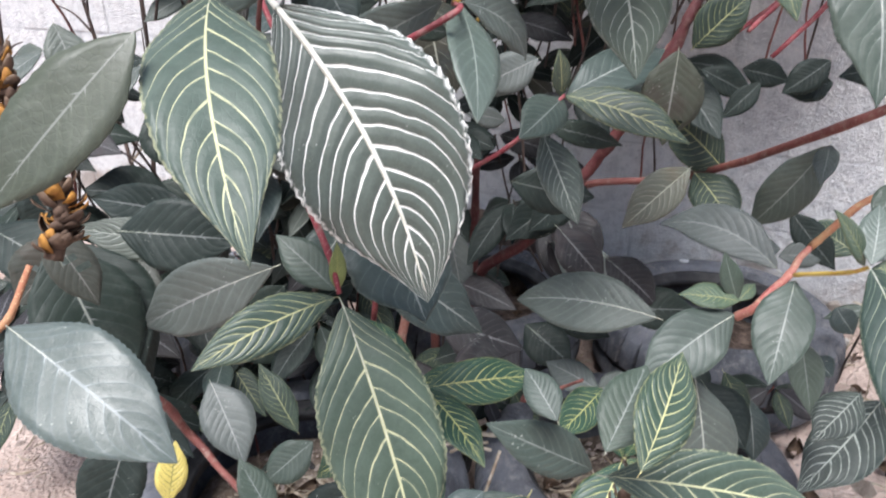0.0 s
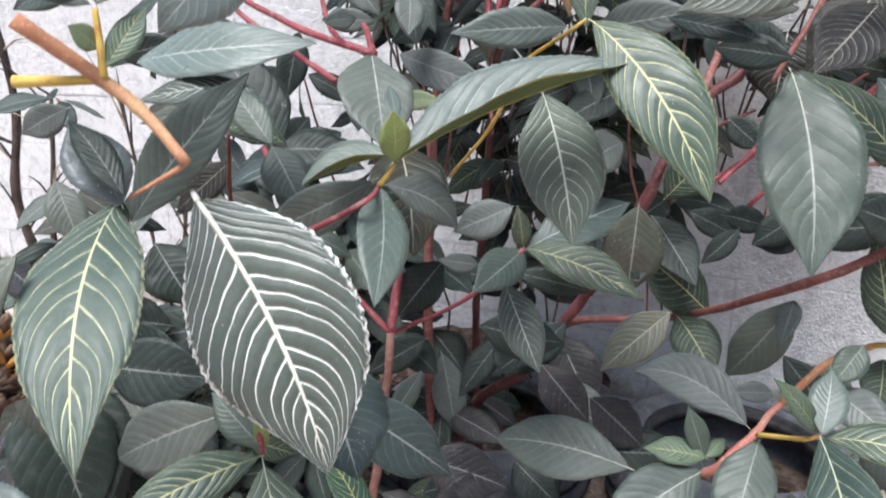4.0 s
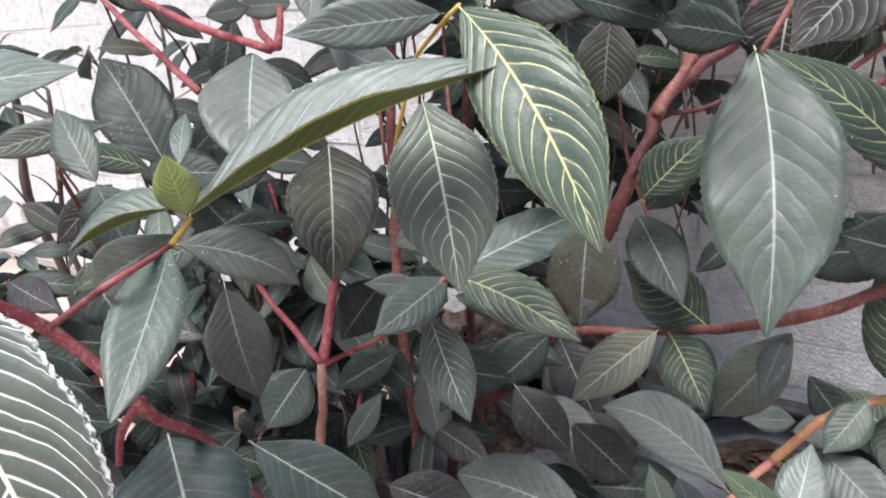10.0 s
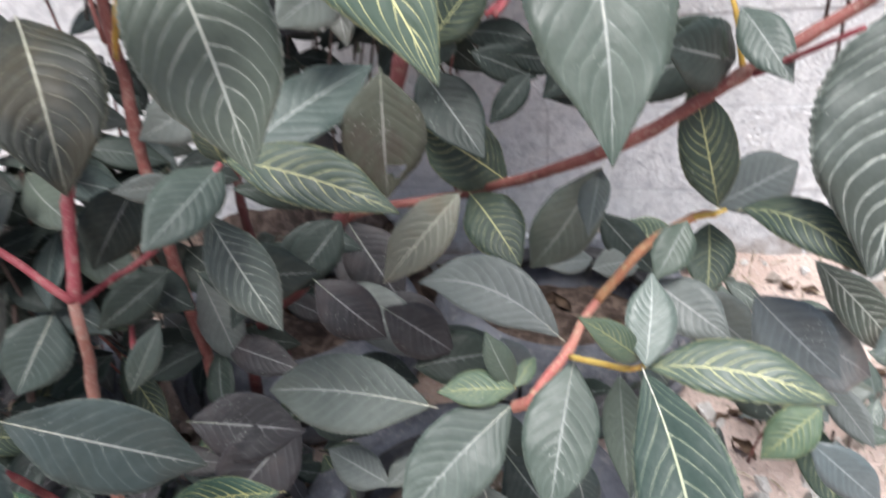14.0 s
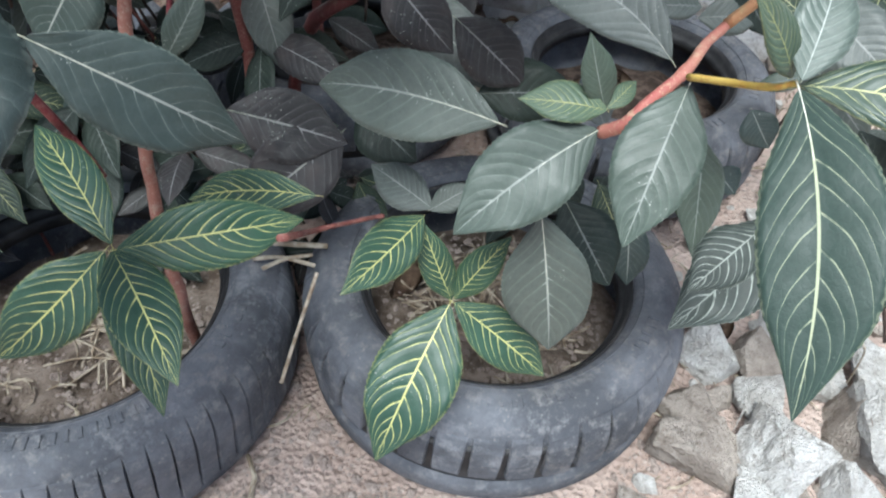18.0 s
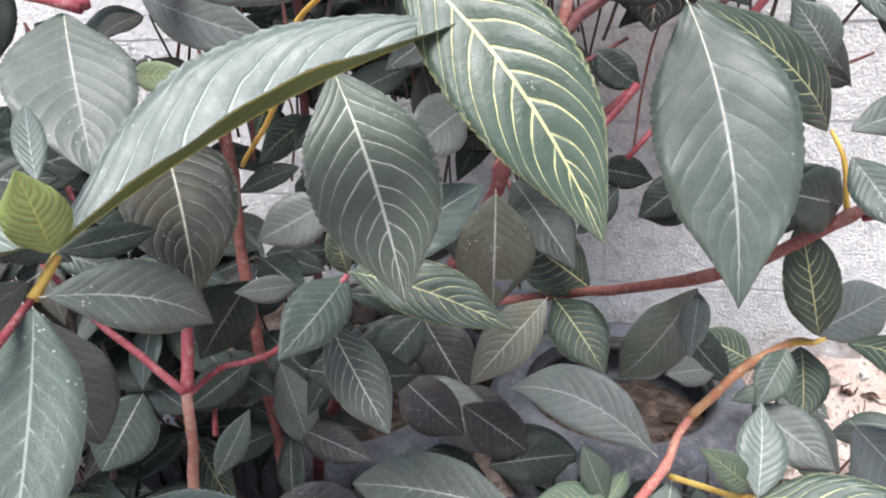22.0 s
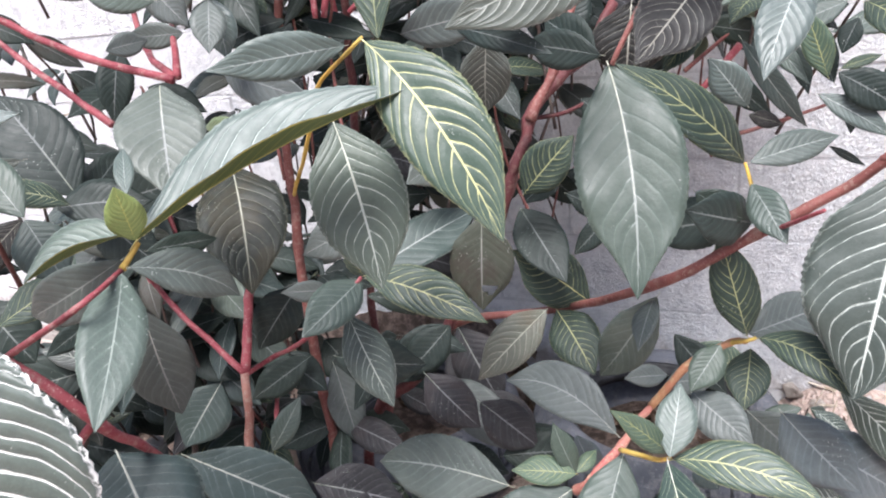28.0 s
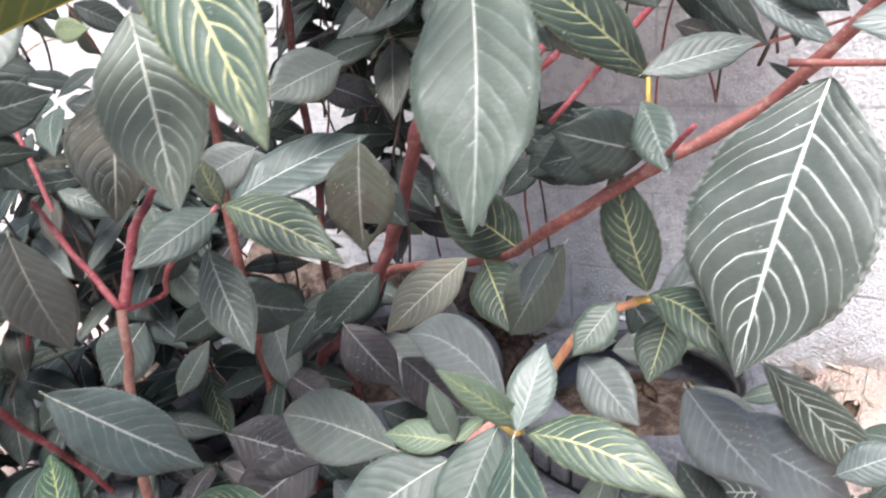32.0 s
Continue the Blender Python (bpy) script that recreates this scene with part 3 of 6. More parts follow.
class Heap:
    """Gathers many small meshes, to be joined into one."""

    def __init__(self):
        self.verts, self.faces, self.uvs, self.slots, self.skins = [], [], [], [], []

    def absorb(self, bm, materials):
        base = len(self.verts)
        bm.verts.index_update()
        self.verts += [v.co[:] for v in bm.verts]
        for m in materials:
            if m not in self.skins:
                self.skins.append(m)
        at = [self.skins.index(m) for m in materials]
        lay = bm.loops.layers.uv.active
        for f in bm.faces:
            self.faces.append([base + v.index for v in f.verts])
            self.slots.append(at[f.material_index])
            for lp in f.loops:
                self.uvs += lp[lay].uv[:] if lay else (0.0, 0.0)
        bm.free()

    def settle(self, name, label):
        me = bpy.data.meshes.new(name)
        me.from_pydata(self.verts, [], self.faces)
        for m in self.skins:
            me.materials.append(m)
        me.polygons.foreach_set("material_index", self.slots)
        me.uv_layers.new(name="UVMap").data.foreach_set("uv", self.uvs)
        me.shade_smooth()
        ob = new(name, me)
        ob.parent = shrub
        return tagged(ob, label, kind="stuff")


INNER_LEAVES, INNER_RIBS, INNER_STEMS = Heap(), Heap(), Heap()


def leaf(kind, base, tip, width, face, arch=0.05, fold=0.16, bend=None, near=True):
    """One leaf from its base to its tip; face: the way that its upper side looks; arch: how far its middle bulges that way."""
    b, t, n = Vector(base), Vector(tip), Vector(face)
    ax = t - b
    length = ax.length
    ax.normalize()
    n = (n - ax * n.dot(ax)).normalized()
    sd = n.cross(ax)
    nu, nv = (60, 12) if length > 0.13 and near else (28, 6)
    luck.seed(int(1e4 * abs(b.x + 2 * b.y + 3 * b.z)))
    ph, amp, drift = luck.uniform(0, 9), luck.uniform(0.006, 0.03) * width, luck.uniform(-0.018, 0.018)
    bend = drift if bend is None else bend
    skew = luck.uniform(-0.06, 0.06)
    bm = bmesh.new()
    uvl = bm.loops.layers.uv.new("UVMap")

    point, twist = luck.uniform(0.30, 0.58), luck.uniform(-0.22, 0.22)
    teeth = 0.017 if near else 0.02

    def half(u):
        body = math.sin(math.pi * min(1.0, u) ** 0.90) ** 0.76
        taper = 1 - point * max(0.0, (u - 0.70) / 0.30) ** 1.2
        foot = 1 - 0.30 * max(0.0, (0.26 - u) / 0.26)
        return 0.5 * width * max(0.004, body * taper * foot)

    def mid(u):
        return b + ax * (u * length) + n * (arch * length * 4 * u * (1 - u)) + sd * (bend * length * 4 * u * (1 - u))

    def at(i, v, lift):
        u = i / nu
        h = half(u) * (1 + (teeth * (1 if i % 2 else -0.6) if abs(v) > 0.99 else 0.0) + skew * (1 if v > 0 else -1))
        wave = amp * math.sin(u * 13 + ph + (1.5 if v > 0 else 0)) * v * v + 0.4 * amp * math.sin(u * 31 + 2 * ph) * abs(v) ** 3
        curl = (fold * abs(v) - 0.10 * v * v) * h
        tw = twist * (u - 0.5)
        across = (sd - ax * (4 * bend * (1 - 2 * u))).normalized()
        return mid(u) + (across * math.cos(tw) + n * math.sin(tw)) * (v * h) + n * (curl + wave + lift)

    thick = 0.0005
    top = [[bm.verts.new(at(i, 2 * j / nv - 1, thick)) for j in range(nv + 1)] for i in range(nu + 1)]
    low = [[bm.verts.new(at(i, 2 * j / nv - 1, -thick)) for j in range(nv + 1)] for i in range(nu + 1)]

    def skin(vs, uvs, slot):
        f = bm.faces.new(vs)
        f.material_index, f.smooth = slot, True
        for lp, w in zip(f.loops, uvs):
            lp[uvl].uv = w

    gone = set()
    if kind == "khakid" and near:
        for k in range(luck.choice((1, 2))):
            ci, cj = int(nu * luck.uniform(0.35, 0.8)), luck.choice((2, 3, nv - 4, nv - 3))
            gone |= {(ci + a, cj + c) for a in (0, 1, 2) for c in (0, 1) if (a, c) != (2, luck.choice((0, 1)))}
    for i in range(nu):
        for j in range(nv):
            if (i, j) in gone:
                continue
            w = [((i + a) / nu, (j + c) / nv) for a, c in ((0, 0), (1, 0), (1, 1), (0, 1))]
            skin((top[i][j], top[i + 1][j], top[i + 1][j + 1], top[i][j + 1]), w, 0)
            skin((low[i][j + 1], low[i + 1][j + 1], low[i + 1][j], low[i][j]), [w[3], w[2], w[1], w[0]], 1)
        for j, flip in ((0, False), (nv, True)):
            q = [top[i][j], low[i][j], low[i + 1][j], top[i + 1][j]]
            u = [(i / nu, j / nv), (i / nu, j / nv), ((i + 1) / nu, j / nv), ((i + 1) / nu, j / nv)]
            skin(q[::-1] if flip else q, u[::-1] if flip else u, 0)
    bmesh.ops.recalc_face_normals(bm, faces=bm.faces[:])
    skins = [SKINS[kind], UNDER_GOLD if kind in ("yellow", "lime", "palegold") else UNDER]
    blade = None
    if near:
        blade = part("leaf", bm, skins, shrub, LABELS[kind])
    else:
        INNER_LEAVES.absorb(bm, skins)
    bm = bmesh.new()
    r = max(0.0007, min(0.0021, width * 0.017)) * (1.05 if kind == "whiteB" else 0.42)
    line = [mid(-0.035) - n * 0.003] + [mid(k / 14) + n * (r * 0.25) for k in range(14)] + [mid(0.985)]
    tube(bm, line, [r * 0.9] + [r * (1.15 - 0.9 * k / 14) for k in range(14)] + [r * 0.2], 6)
    if near:
        part("midrib", bm, RIBS[RIB_OF.get(kind, "cream")], blade)
    else:
        INNER_RIBS.absorb(bm, [RIBS[RIB_OF.get(kind, "cream")]])
    return blade


def stem(kind, radius, *points, near=True):
    """A woody shoot through points, swollen at its nodes."""
    line = smooth_line(points, 7)
    m = len(line) - 1
    r = [radius * (1.04 - 0.36 * k / m) * (1.14 if k % 7 == 0 and 0 < k < m else 0.98) * (1 + 0.04 * math.sin(2.3 * k)) for k in range(m + 1)]
    sway = [Vector((noise.noise(p * 22), noise.noise(p * 22 + Vector((9, 0, 0))), 0)) * radius * 0.7 for p in line]
    line = [p + s for p, s in zip(line, sway)]
    bm = bmesh.new()
    tube(bm, line, r, 10 if near else 6)
    if near:
        part("stem", bm, STEMS[kind], shrub)
    else:
        INNER_STEMS.absorb(bm, [STEMS[kind]])


shrub = tagged(new("variegated_shrub"), "leafy shrub with striped leaves and red stems beside a wall", "shrub")
stem("rosewood", 0.0082, (-0.060, 0.930, 0.000), (-0.045, 0.910, 0.300), (-0.020, 0.900, 0.520), (-0.003, 0.921, 0.678))
stem("red", 0.0068, (-0.005, 0.927, 0.674), (0.000, 0.984, 0.756), (-0.009, 1.131, 0.813))
stem("red", 0.0045, (-0.004, 0.922, 0.678), (-0.103, 0.978, 0.754), (-0.134, 0.992, 0.796))
stem("red", 0.0036, (-0.003, 0.921, 0.676), (0.023, 0.972, 0.671), (0.110, 0.855, 0.758), (0.177, 0.858, 0.822))
stem("redbrown", 0.0064, (0.228, 1.172, 0.560), (0.275, 1.170, 0.606), (0.429, 1.106, 0.644), (0.507, 0.843, 0.790), (0.590, 0.787, 0.860), (0.634, 0.783, 0.885), (0.690, 0.748, 0.940), (0.739, 0.700, 1.025), (0.772, 0.694, 1.049), (0.812, 0.685, 1.081))
stem("red", 0.0027, (0.587, 0.767, 0.868), (0.594, 0.674, 0.919))
stem("redbrown", 0.0026, (0.661, 0.720, 0.946), (0.772, 0.676, 0.944))
stem("pink", 0.0059, (0.399, 0.794, 0.561), (0.416, 0.773, 0.590), (0.452, 0.795, 0.618), (0.499, 0.842, 0.635))
stem("orange", 0.0048, (0.499, 0.842, 0.635), (0.532, 0.822, 0.694), (0.580, 0.820, 0.722), (0.590, 0.802, 0.733))
stem("yolk", 0.0028, (0.447, 0.768, 0.631), (0.468, 0.701, 0.667), (0.476, 0.685, 0.680))
stem("wine", 0.0107, (0.020, 1.330, 0.020), (0.087, 1.260, 0.368), (0.186, 1.215, 0.482), (0.240, 1.165, 0.580), (0.296, 1.120, 0.690), (0.353, 1.045, 0.839), (0.396, 1.061, 0.946), (0.430, 1.071, 0.992), (0.477, 1.086, 1.020), (0.516, 1.114, 1.081))
stem("redbrown", 0.0075, (0.395, 1.051, 0.947), (0.428, 1.071, 1.006), (0.465, 1.100, 1.089))
stem("wine", 0.0035, (0.397, 1.080, 0.943), (0.449, 1.078, 0.949), (0.506, 1.083, 0.973))
stem("red", 0.0049, (-0.015, 0.930, 1.052), (-0.116, 0.950, 1.084), (-0.210, 0.970, 1.130), (-0.300, 0.985, 1.178))
stem("red", 0.0050, (-0.029, 0.973, 1.052), (-0.070, 1.110, 1.117))
stem("red", 0.0050, (-0.035, 0.976, 1.052), (-0.114, 1.106, 1.087), (-0.160, 1.193, 1.189))
stem("red", 0.0038, (-0.041, 0.816, 1.024), (-0.172, 0.908, 1.094), (-0.215, 0.922, 1.136))
stem("red", 0.0027, (-0.045, 0.579, 0.893), (0.041, 0.541, 0.942), (0.045, 0.605, 0.945))
stem("yolk", 0.0028, (0.045, 0.605, 0.945), (0.057, 0.615, 0.962))
stem("red", 0.0054, (-0.096, 0.580, 0.913), (-0.060, 0.598, 0.879), (-0.004, 0.604, 0.814), (-0.029, 0.724, 0.682), (-0.080, 0.900, 0.420))
stem("red", 0.0042, (-0.010, 0.611, 0.818), (-0.040, 0.618, 0.785), (-0.060, 0.622, 0.745))
stem("yolk", 0.0024, (0.069, 1.041, 0.877), (0.134, 0.877, 0.971), (0.165, 0.843, 1.038), (0.213, 0.763, 1.075), (0.227, 0.751, 1.086))
stem("red", 0.0032, (-0.074, 0.558, 0.792), (-0.058, 0.543, 0.758), (-0.050, 0.534, 0.724))
stem("redbrown", 0.0056, (-0.294, 0.676, 0.528), (-0.273, 0.725, 0.418), (-0.185, 0.637, 0.399))
stem("orange", 0.0032, (-0.290, 0.448, 0.731), (-0.270, 0.455, 0.746), (-0.257, 0.469, 0.779))
stem("orange", 0.0052, (-0.132, 0.421, 1.075), (-0.102, 0.447, 1.041), (-0.079, 0.446, 1.024), (-0.045, 0.437, 0.990))
stem("yolk", 0.0040, (-0.153, 0.441, 1.039), (-0.101, 0.445, 1.040))
stem("orange", 0.0018, (-0.051, 0.443, 0.987), (-0.086, 0.437, 0.967))
stem("yolk", 0.0024, (0.600, 0.803, 0.859), (0.587, 0.800, 0.905), (0.588, 0.824, 0.924))
stem("redbrown", 0.0032, (0.603, 1.001, 0.904), (0.760, 1.124, 0.901), (0.873, 1.167, 0.918))
stem("redbrown", 0.0032, (0.620, 1.133, 0.980), (0.710, 1.159, 1.039))
stem("redbrown", 0.0032, (0.144, 0.685, 0.544), (0.150, 0.853, 0.388), (0.215, 0.791, 0.467))
stem("dark", 0.0051, (-0.192, 1.108, 0.429), (-0.188, 1.160, 0.553))
stem("red", 0.0042, (-0.348, 1.135, 0.500), (-0.339, 1.194, 0.639))
stem("red", 0.0042, (-0.048, 1.127, 0.467), (-0.042, 1.167, 0.560))
stem("red", 0.0042, (-0.237, 1.124, 0.908), (-0.157, 1.060, 0.726))
stem("red", 0.0042, (-0.214, 1.272, 0.818), (-0.168, 1.213, 0.676))
stem("redbrown", 0.0092, (0.012, 1.260, 0.010), (0.017, 1.200, 0.519), (0.020, 1.200, 0.753), (0.035, 1.200, 0.983), (0.067, 1.200, 1.200))
stem("wine", 0.0085, (0.110, 1.450, 0.010), (0.095, 1.380, 0.480), (0.106, 1.380, 0.700), (0.130, 1.300, 1.000), (0.153, 1.250, 1.200))
stem("red", 0.0050, (0.120, 1.300, 1.080), (0.115, 1.290, 1.200))
stem("red", 0.0067, (0.152, 1.159, 1.271), (0.133, 1.120, 1.099))
stem("red", 0.0059, (0.113, 1.136, 1.173), (0.121, 1.119, 1.099))
stem("red", 0.0051, (0.252, 1.141, 1.175), (0.167, 1.122, 1.102))
stem("redbrown", 0.0051, (0.152, 1.153, 1.246), (0.075, 1.123, 1.125))
stem("red", 0.0051, (0.525, 1.103, 0.913), (0.459, 1.101, 0.862))
stem("red", 0.0051, (0.682, 1.100, 1.012), (0.511, 1.077, 0.834))
stem("redbrown", 0.0038, (0.416, 1.126, 0.898), (0.353, 1.114, 0.823))
stem("red", 0.0046, (0.371, 1.058, 1.245), (0.424, 1.035, 1.131))
stem("orange", 0.0036, (0.475, 0.829, 1.116), (0.513, 0.839, 1.158), (0.551, 0.850, 1.200))
stem("red", 0.0043, (0.513, 1.010, 1.236), (0.498, 0.999, 1.186))
stem("redbrown", 0.0043, (0.544, 0.986, 1.122), (0.485, 0.961, 1.018))
stem("red", 0.0048, (0.508, 1.044, 0.928), (0.451, 1.030, 0.875))
stem("yolk", 0.0028, (0.580, 0.820, 0.722), (0.589, 0.801, 0.734), (0.600, 0.802, 0.736))
# Leaves of the dark kind have their shade put into the skin colour.
leaf("yellow", (0.232, 0.729, 1.083), (0.331, 0.638, 0.929), 0.074, (-0.13, -0.89, 0.44), 0.06, bend=0.05)
leaf("palegold", (0.055, 0.619, 0.963), (0.270, 0.699, 1.045), 0.072, (-0.23, -0.345, 0.91), 0.02, bend=0.05, fold=0.86)
leaf("green", (0.450, 0.813, 1.034), (0.448, 0.694, 0.843), 0.099, (-0.22, -0.82, 0.52), 0.05, bend=0.04)
leaf("darky", (0.590, 0.832, 0.922), (0.456, 0.812, 1.036), 0.050, (0.21, -0.93, 0.30), 0.12)
leaf("greenv", (0.189, 0.766, 1.013), (0.221, 0.711, 0.867), 0.087, (0.12, -0.92, 0.37), 0.05, bend=0.02)
leaf("brown", (-0.005, 1.034, 0.926), (0.032, 0.906, 0.793), 0.110, (0.23, -0.67, 0.71), 0.08)
leaf("yellow", (0.179, 0.869, 0.819), (0.315, 0.806, 0.777), 0.053, (-0.11, -0.71, 0.70), 0.05, bend=0.03)
leaf("green", (0.175, 0.863, 0.818), (0.118, 0.783, 0.789), 0.051, (0.36, -0.53, 0.77), 0.04)
leaf("teal", (0.182, 0.874, 0.818), (0.317, 0.950, 0.863), 0.064, (-0.10, -0.72, 0.68), 0.05)
leaf("yellow", (0.176, 0.872, 0.817), (0.167, 0.858, 0.876), 0.026, (0.43, -0.89, -0.14), 0.05)
leaf("greenv", (0.154, 0.862, 0.775), (0.199, 0.824, 0.671), 0.053, (0.17, -0.90, 0.40), 0.05)
leaf("grey", (0.038, 1.230, 0.510), (0.068, 1.195, 0.364), 0.064, (0.25, -0.93, 0.27), 0.04)
leaf("khaki", (0.401, 1.035, 0.678), (0.297, 0.988, 0.600), 0.063, (0.01, -0.86, 0.50), 0.05)
leaf("darky", (0.420, 1.066, 0.661), (0.456, 0.970, 0.605), 0.070, (-0.31, -0.56, 0.77), 0.05)
leaf("darky", (0.470, 1.085, 0.662), (0.360, 1.078, 0.757), 0.084, (-0.19, -0.80, 0.57), 0.04)
leaf("dark", (0.379, 1.110, 0.808), (0.428, 1.008, 0.729), 0.070, (-0.05, -0.75, 0.60), 0.05)
leaf("khakid", (0.319, 0.902, 0.868), (0.311, 0.892, 0.752), 0.076, (-0.08, -0.93, 0.30), 0.04)
leaf("dark", (0.501, 1.076, 0.798), (0.448, 1.067, 0.746), 0.034, (-0.17, -0.93, 0.32), 0.04)
leaf("darky", (0.379, 1.032, 0.852), (0.447, 1.024, 0.927), 0.061, (-0.23, -0.97, 0.11), 0.04)
leaf("dark", (0.585, 0.792, 0.871), (0.508, 0.759, 0.901), 0.053, (0.42, -0.91, 0.08), 0.05)
leaf("green", (0.578, 0.781, 0.914), (0.591, 0.726, 0.871), 0.034, (-0.52, -0.59, 0.62), 0.04)
leaf("greyg", (0.578, 0.787, 0.934), (0.666, 0.798, 0.950), 0.033, (0.00, -0.83, 0.56), 0.04)
leaf("darky", (0.587, 0.793, 0.745), (0.558, 0.805, 0.860), 0.047, (-0.26, -0.96, 0.03), 0.05)
leaf("grey", (0.600, 0.820, 0.731), (0.710, 0.866, 0.738), 0.058, (0.27, -0.75, 0.60), 0.05)
leaf("darky", (0.581, 0.750, 0.764), (0.635, 0.669, 0.739), 0.038, (-0.42, -0.51, 0.75), 0.12, bend=0.10)
leaf("green", (0.559, 0.793, 0.736), (0.520, 0.767, 0.698), 0.035, (-0.15, -0.75, 0.64), 0.04)
leaf("darky", (0.618, 0.857, 0.691), (0.589, 0.797, 0.649), 0.048, (-0.18, -0.50, 0.84), 0.04)
leaf("white", (0.687, 0.715, 0.936), (0.626, 0.657, 0.747), 0.124, (-0.60, -0.69, 0.40), 0.06)
leaf("pale", (0.781, 0.693, 0.959), (0.695, 0.715, 0.967), 0.050, (-0.14, -0.79, 0.60), 0.08)
leaf("sagev", (0.470, 0.670, 0.685), (0.454, 0.517, 0.564), 0.069, (-0.49, -0.51, 0.71), 0.06, bend=0.06)
leaf("yellow", (0.479, 0.684, 0.678), (0.589, 0.618, 0.673), 0.044, (-0.30, -0.55, 0.78), 0.08, bend=0.06)
leaf("pale", (0.473, 0.676, 0.687), (0.497, 0.726, 0.735), 0.038, (-0.16, -0.64, 0.75), 0.04)
leaf("greeny", (0.478, 0.694, 0.678), (0.416, 0.665, 0.751), 0.025, (0.57, -0.81, 0.17), 0.04)
leaf("grey", (0.528, 0.785, 0.685), (0.572, 0.723, 0.656), 0.048, (-0.46, -0.61, 0.64), 0.05)
leaf("greeny", (0.402, 0.797, 0.580), (0.328, 0.805, 0.585), 0.035, (-0.02, -0.62, 0.78), 0.05)
leaf("green", (0.402, 0.803, 0.577), (0.380, 0.815, 0.640), 0.028, (0.04, -0.98, 0.20), 0.04)
leaf("greeny", (0.403, 0.800, 0.579), (0.431, 0.826, 0.590), 0.018, (0.07, -0.48, 0.87), 0.04)
leaf("greyg", (0.324, 0.859, 0.521), (0.145, 0.970, 0.489), 0.087, (-0.49, -0.62, 0.61), 0.07, bend=-0.04)
leaf("green", (0.396, 0.790, 0.565), (0.276, 0.740, 0.492), 0.076, (-0.11, -0.73, 0.68), 0.06, bend=-0.03)
leaf("green", (0.450, 0.769, 0.622), (0.401, 0.686, 0.532), 0.065, (-0.27, -0.63, 0.73), 0.06)
leaf("greyg", (0.570, 0.937, 0.442), (0.519, 0.784, 0.416), 0.047, (-0.24, -0.08, 0.97), 0.05)
leaf("grey", (0.454, 0.823, 0.612), (0.334, 0.935, 0.627), 0.063, (-0.48, -0.60, 0.64), 0.10, bend=-0.12)
leaf("greyg", (0.518, 0.888, 0.754), (0.457, 0.931, 0.627), 0.061, (-0.52, -0.85, -0.04), 0.10)
leaf("greyg", (0.508, 0.866, 0.760), (0.476, 0.809, 0.726), 0.028, (-0.29, -0.36, 0.89), 0.10)
leaf("teal", (-0.059, 0.827, 0.622), (0.087, 0.860, 0.495), 0.085, (0.50, -0.79, 0.37), 0.06)
leaf("teal", (-0.036, 0.660, 0.748), (0.020, 0.590, 0.665), 0.112, (0.39, -0.50, 0.77), 0.05)
leaf("stary", (0.015, 0.701, 0.516), (0.150, 0.754, 0.497), 0.055, (0.35, -0.65, 0.67), 0.06)
leaf("stary", (0.002, 0.720, 0.502), (-0.078, 0.824, 0.541), 0.043, (0.10, -0.28, 0.95), 0.06)
leaf("stary", (0.011, 0.703, 0.513), (0.079, 0.593, 0.493), 0.050, (0.08, -0.13, 0.99), 0.06)
leaf("stary", (-0.023, 0.749, 0.464), (-0.119, 0.691, 0.389), 0.065, (0.14, -0.86, 0.49), 0.06)
leaf("stary", (-0.017, 0.745, 0.464), (0.034, 0.634, 0.384), 0.045, (0.32, -0.46, 0.83), 0.06)
leaf("stary", (0.284, 0.803, 0.322), (0.203, 0.683, 0.203), 0.094, (-0.08, -0.67, 0.73), 0.06)
leaf("stary", (0.288, 0.796, 0.333), (0.395, 0.767, 0.235), 0.059, (0.28, -0.80, 0.54), 0.06)
leaf("stary", (0.286, 0.804, 0.328), (0.252, 0.836, 0.418), 0.036, (0.13, -0.92, 0.38), 0.05)
leaf("stary", (0.289, 0.803, 0.331), (0.345, 0.821, 0.408), 0.038, (-0.37, -0.82, 0.45), 0.05)
leaf("greyg", (0.363, 0.791, 0.465), (0.389, 0.757, 0.301), 0.088, (-0.12, -0.98, 0.18), 0.05)
leaf("stary", (0.255, 0.839, 0.420), (0.176, 0.738, 0.416), 0.052, (0.39, -0.35, 0.85), 0.05)
leaf("grey", (0.268, 0.902, 0.371), (0.197, 0.975, 0.375), 0.050, (-0.42, -0.45, 0.79), 0.05)
leaf("grey", (0.264, 0.900, 0.371), (0.314, 0.918, 0.393), 0.031, (-0.03, -0.73, 0.68), 0.05)
leaf("stary", (0.137, 0.915, 0.379), (-0.021, 0.957, 0.335), 0.051, (-0.36, -0.71, 0.61), 0.08, bend=-0.05)
leaf("mauve", (0.160, 1.036, 0.378), (0.035, 0.956, 0.312), 0.098, (0.15, -0.76, 0.63), 0.05)
leaf("whitd", (0.587, 0.800, 0.442), (0.512, 0.757, 0.395), 0.057, (-0.21, -0.51, 0.83), 0.05)
leaf("darky", (0.808, 0.910, 0.347), (0.782, 0.769, 0.312), 0.048, (-0.52, -0.12, 0.85), 0.05)
leaf("grey", (0.808, 0.879, 0.429), (0.827, 0.800, 0.388), 0.039, (-0.61, -0.48, 0.63), 0.05)
leaf("blue", (0.635, 0.766, 0.630), (0.777, 0.786, 0.519), 0.074, (0.05, -0.78, 0.60), 0.06)
leaf("whitd", (0.764, 0.900, 0.431), (0.640, 0.847, 0.479), 0.060, (0.49, -0.73, 0.48), 0.05)
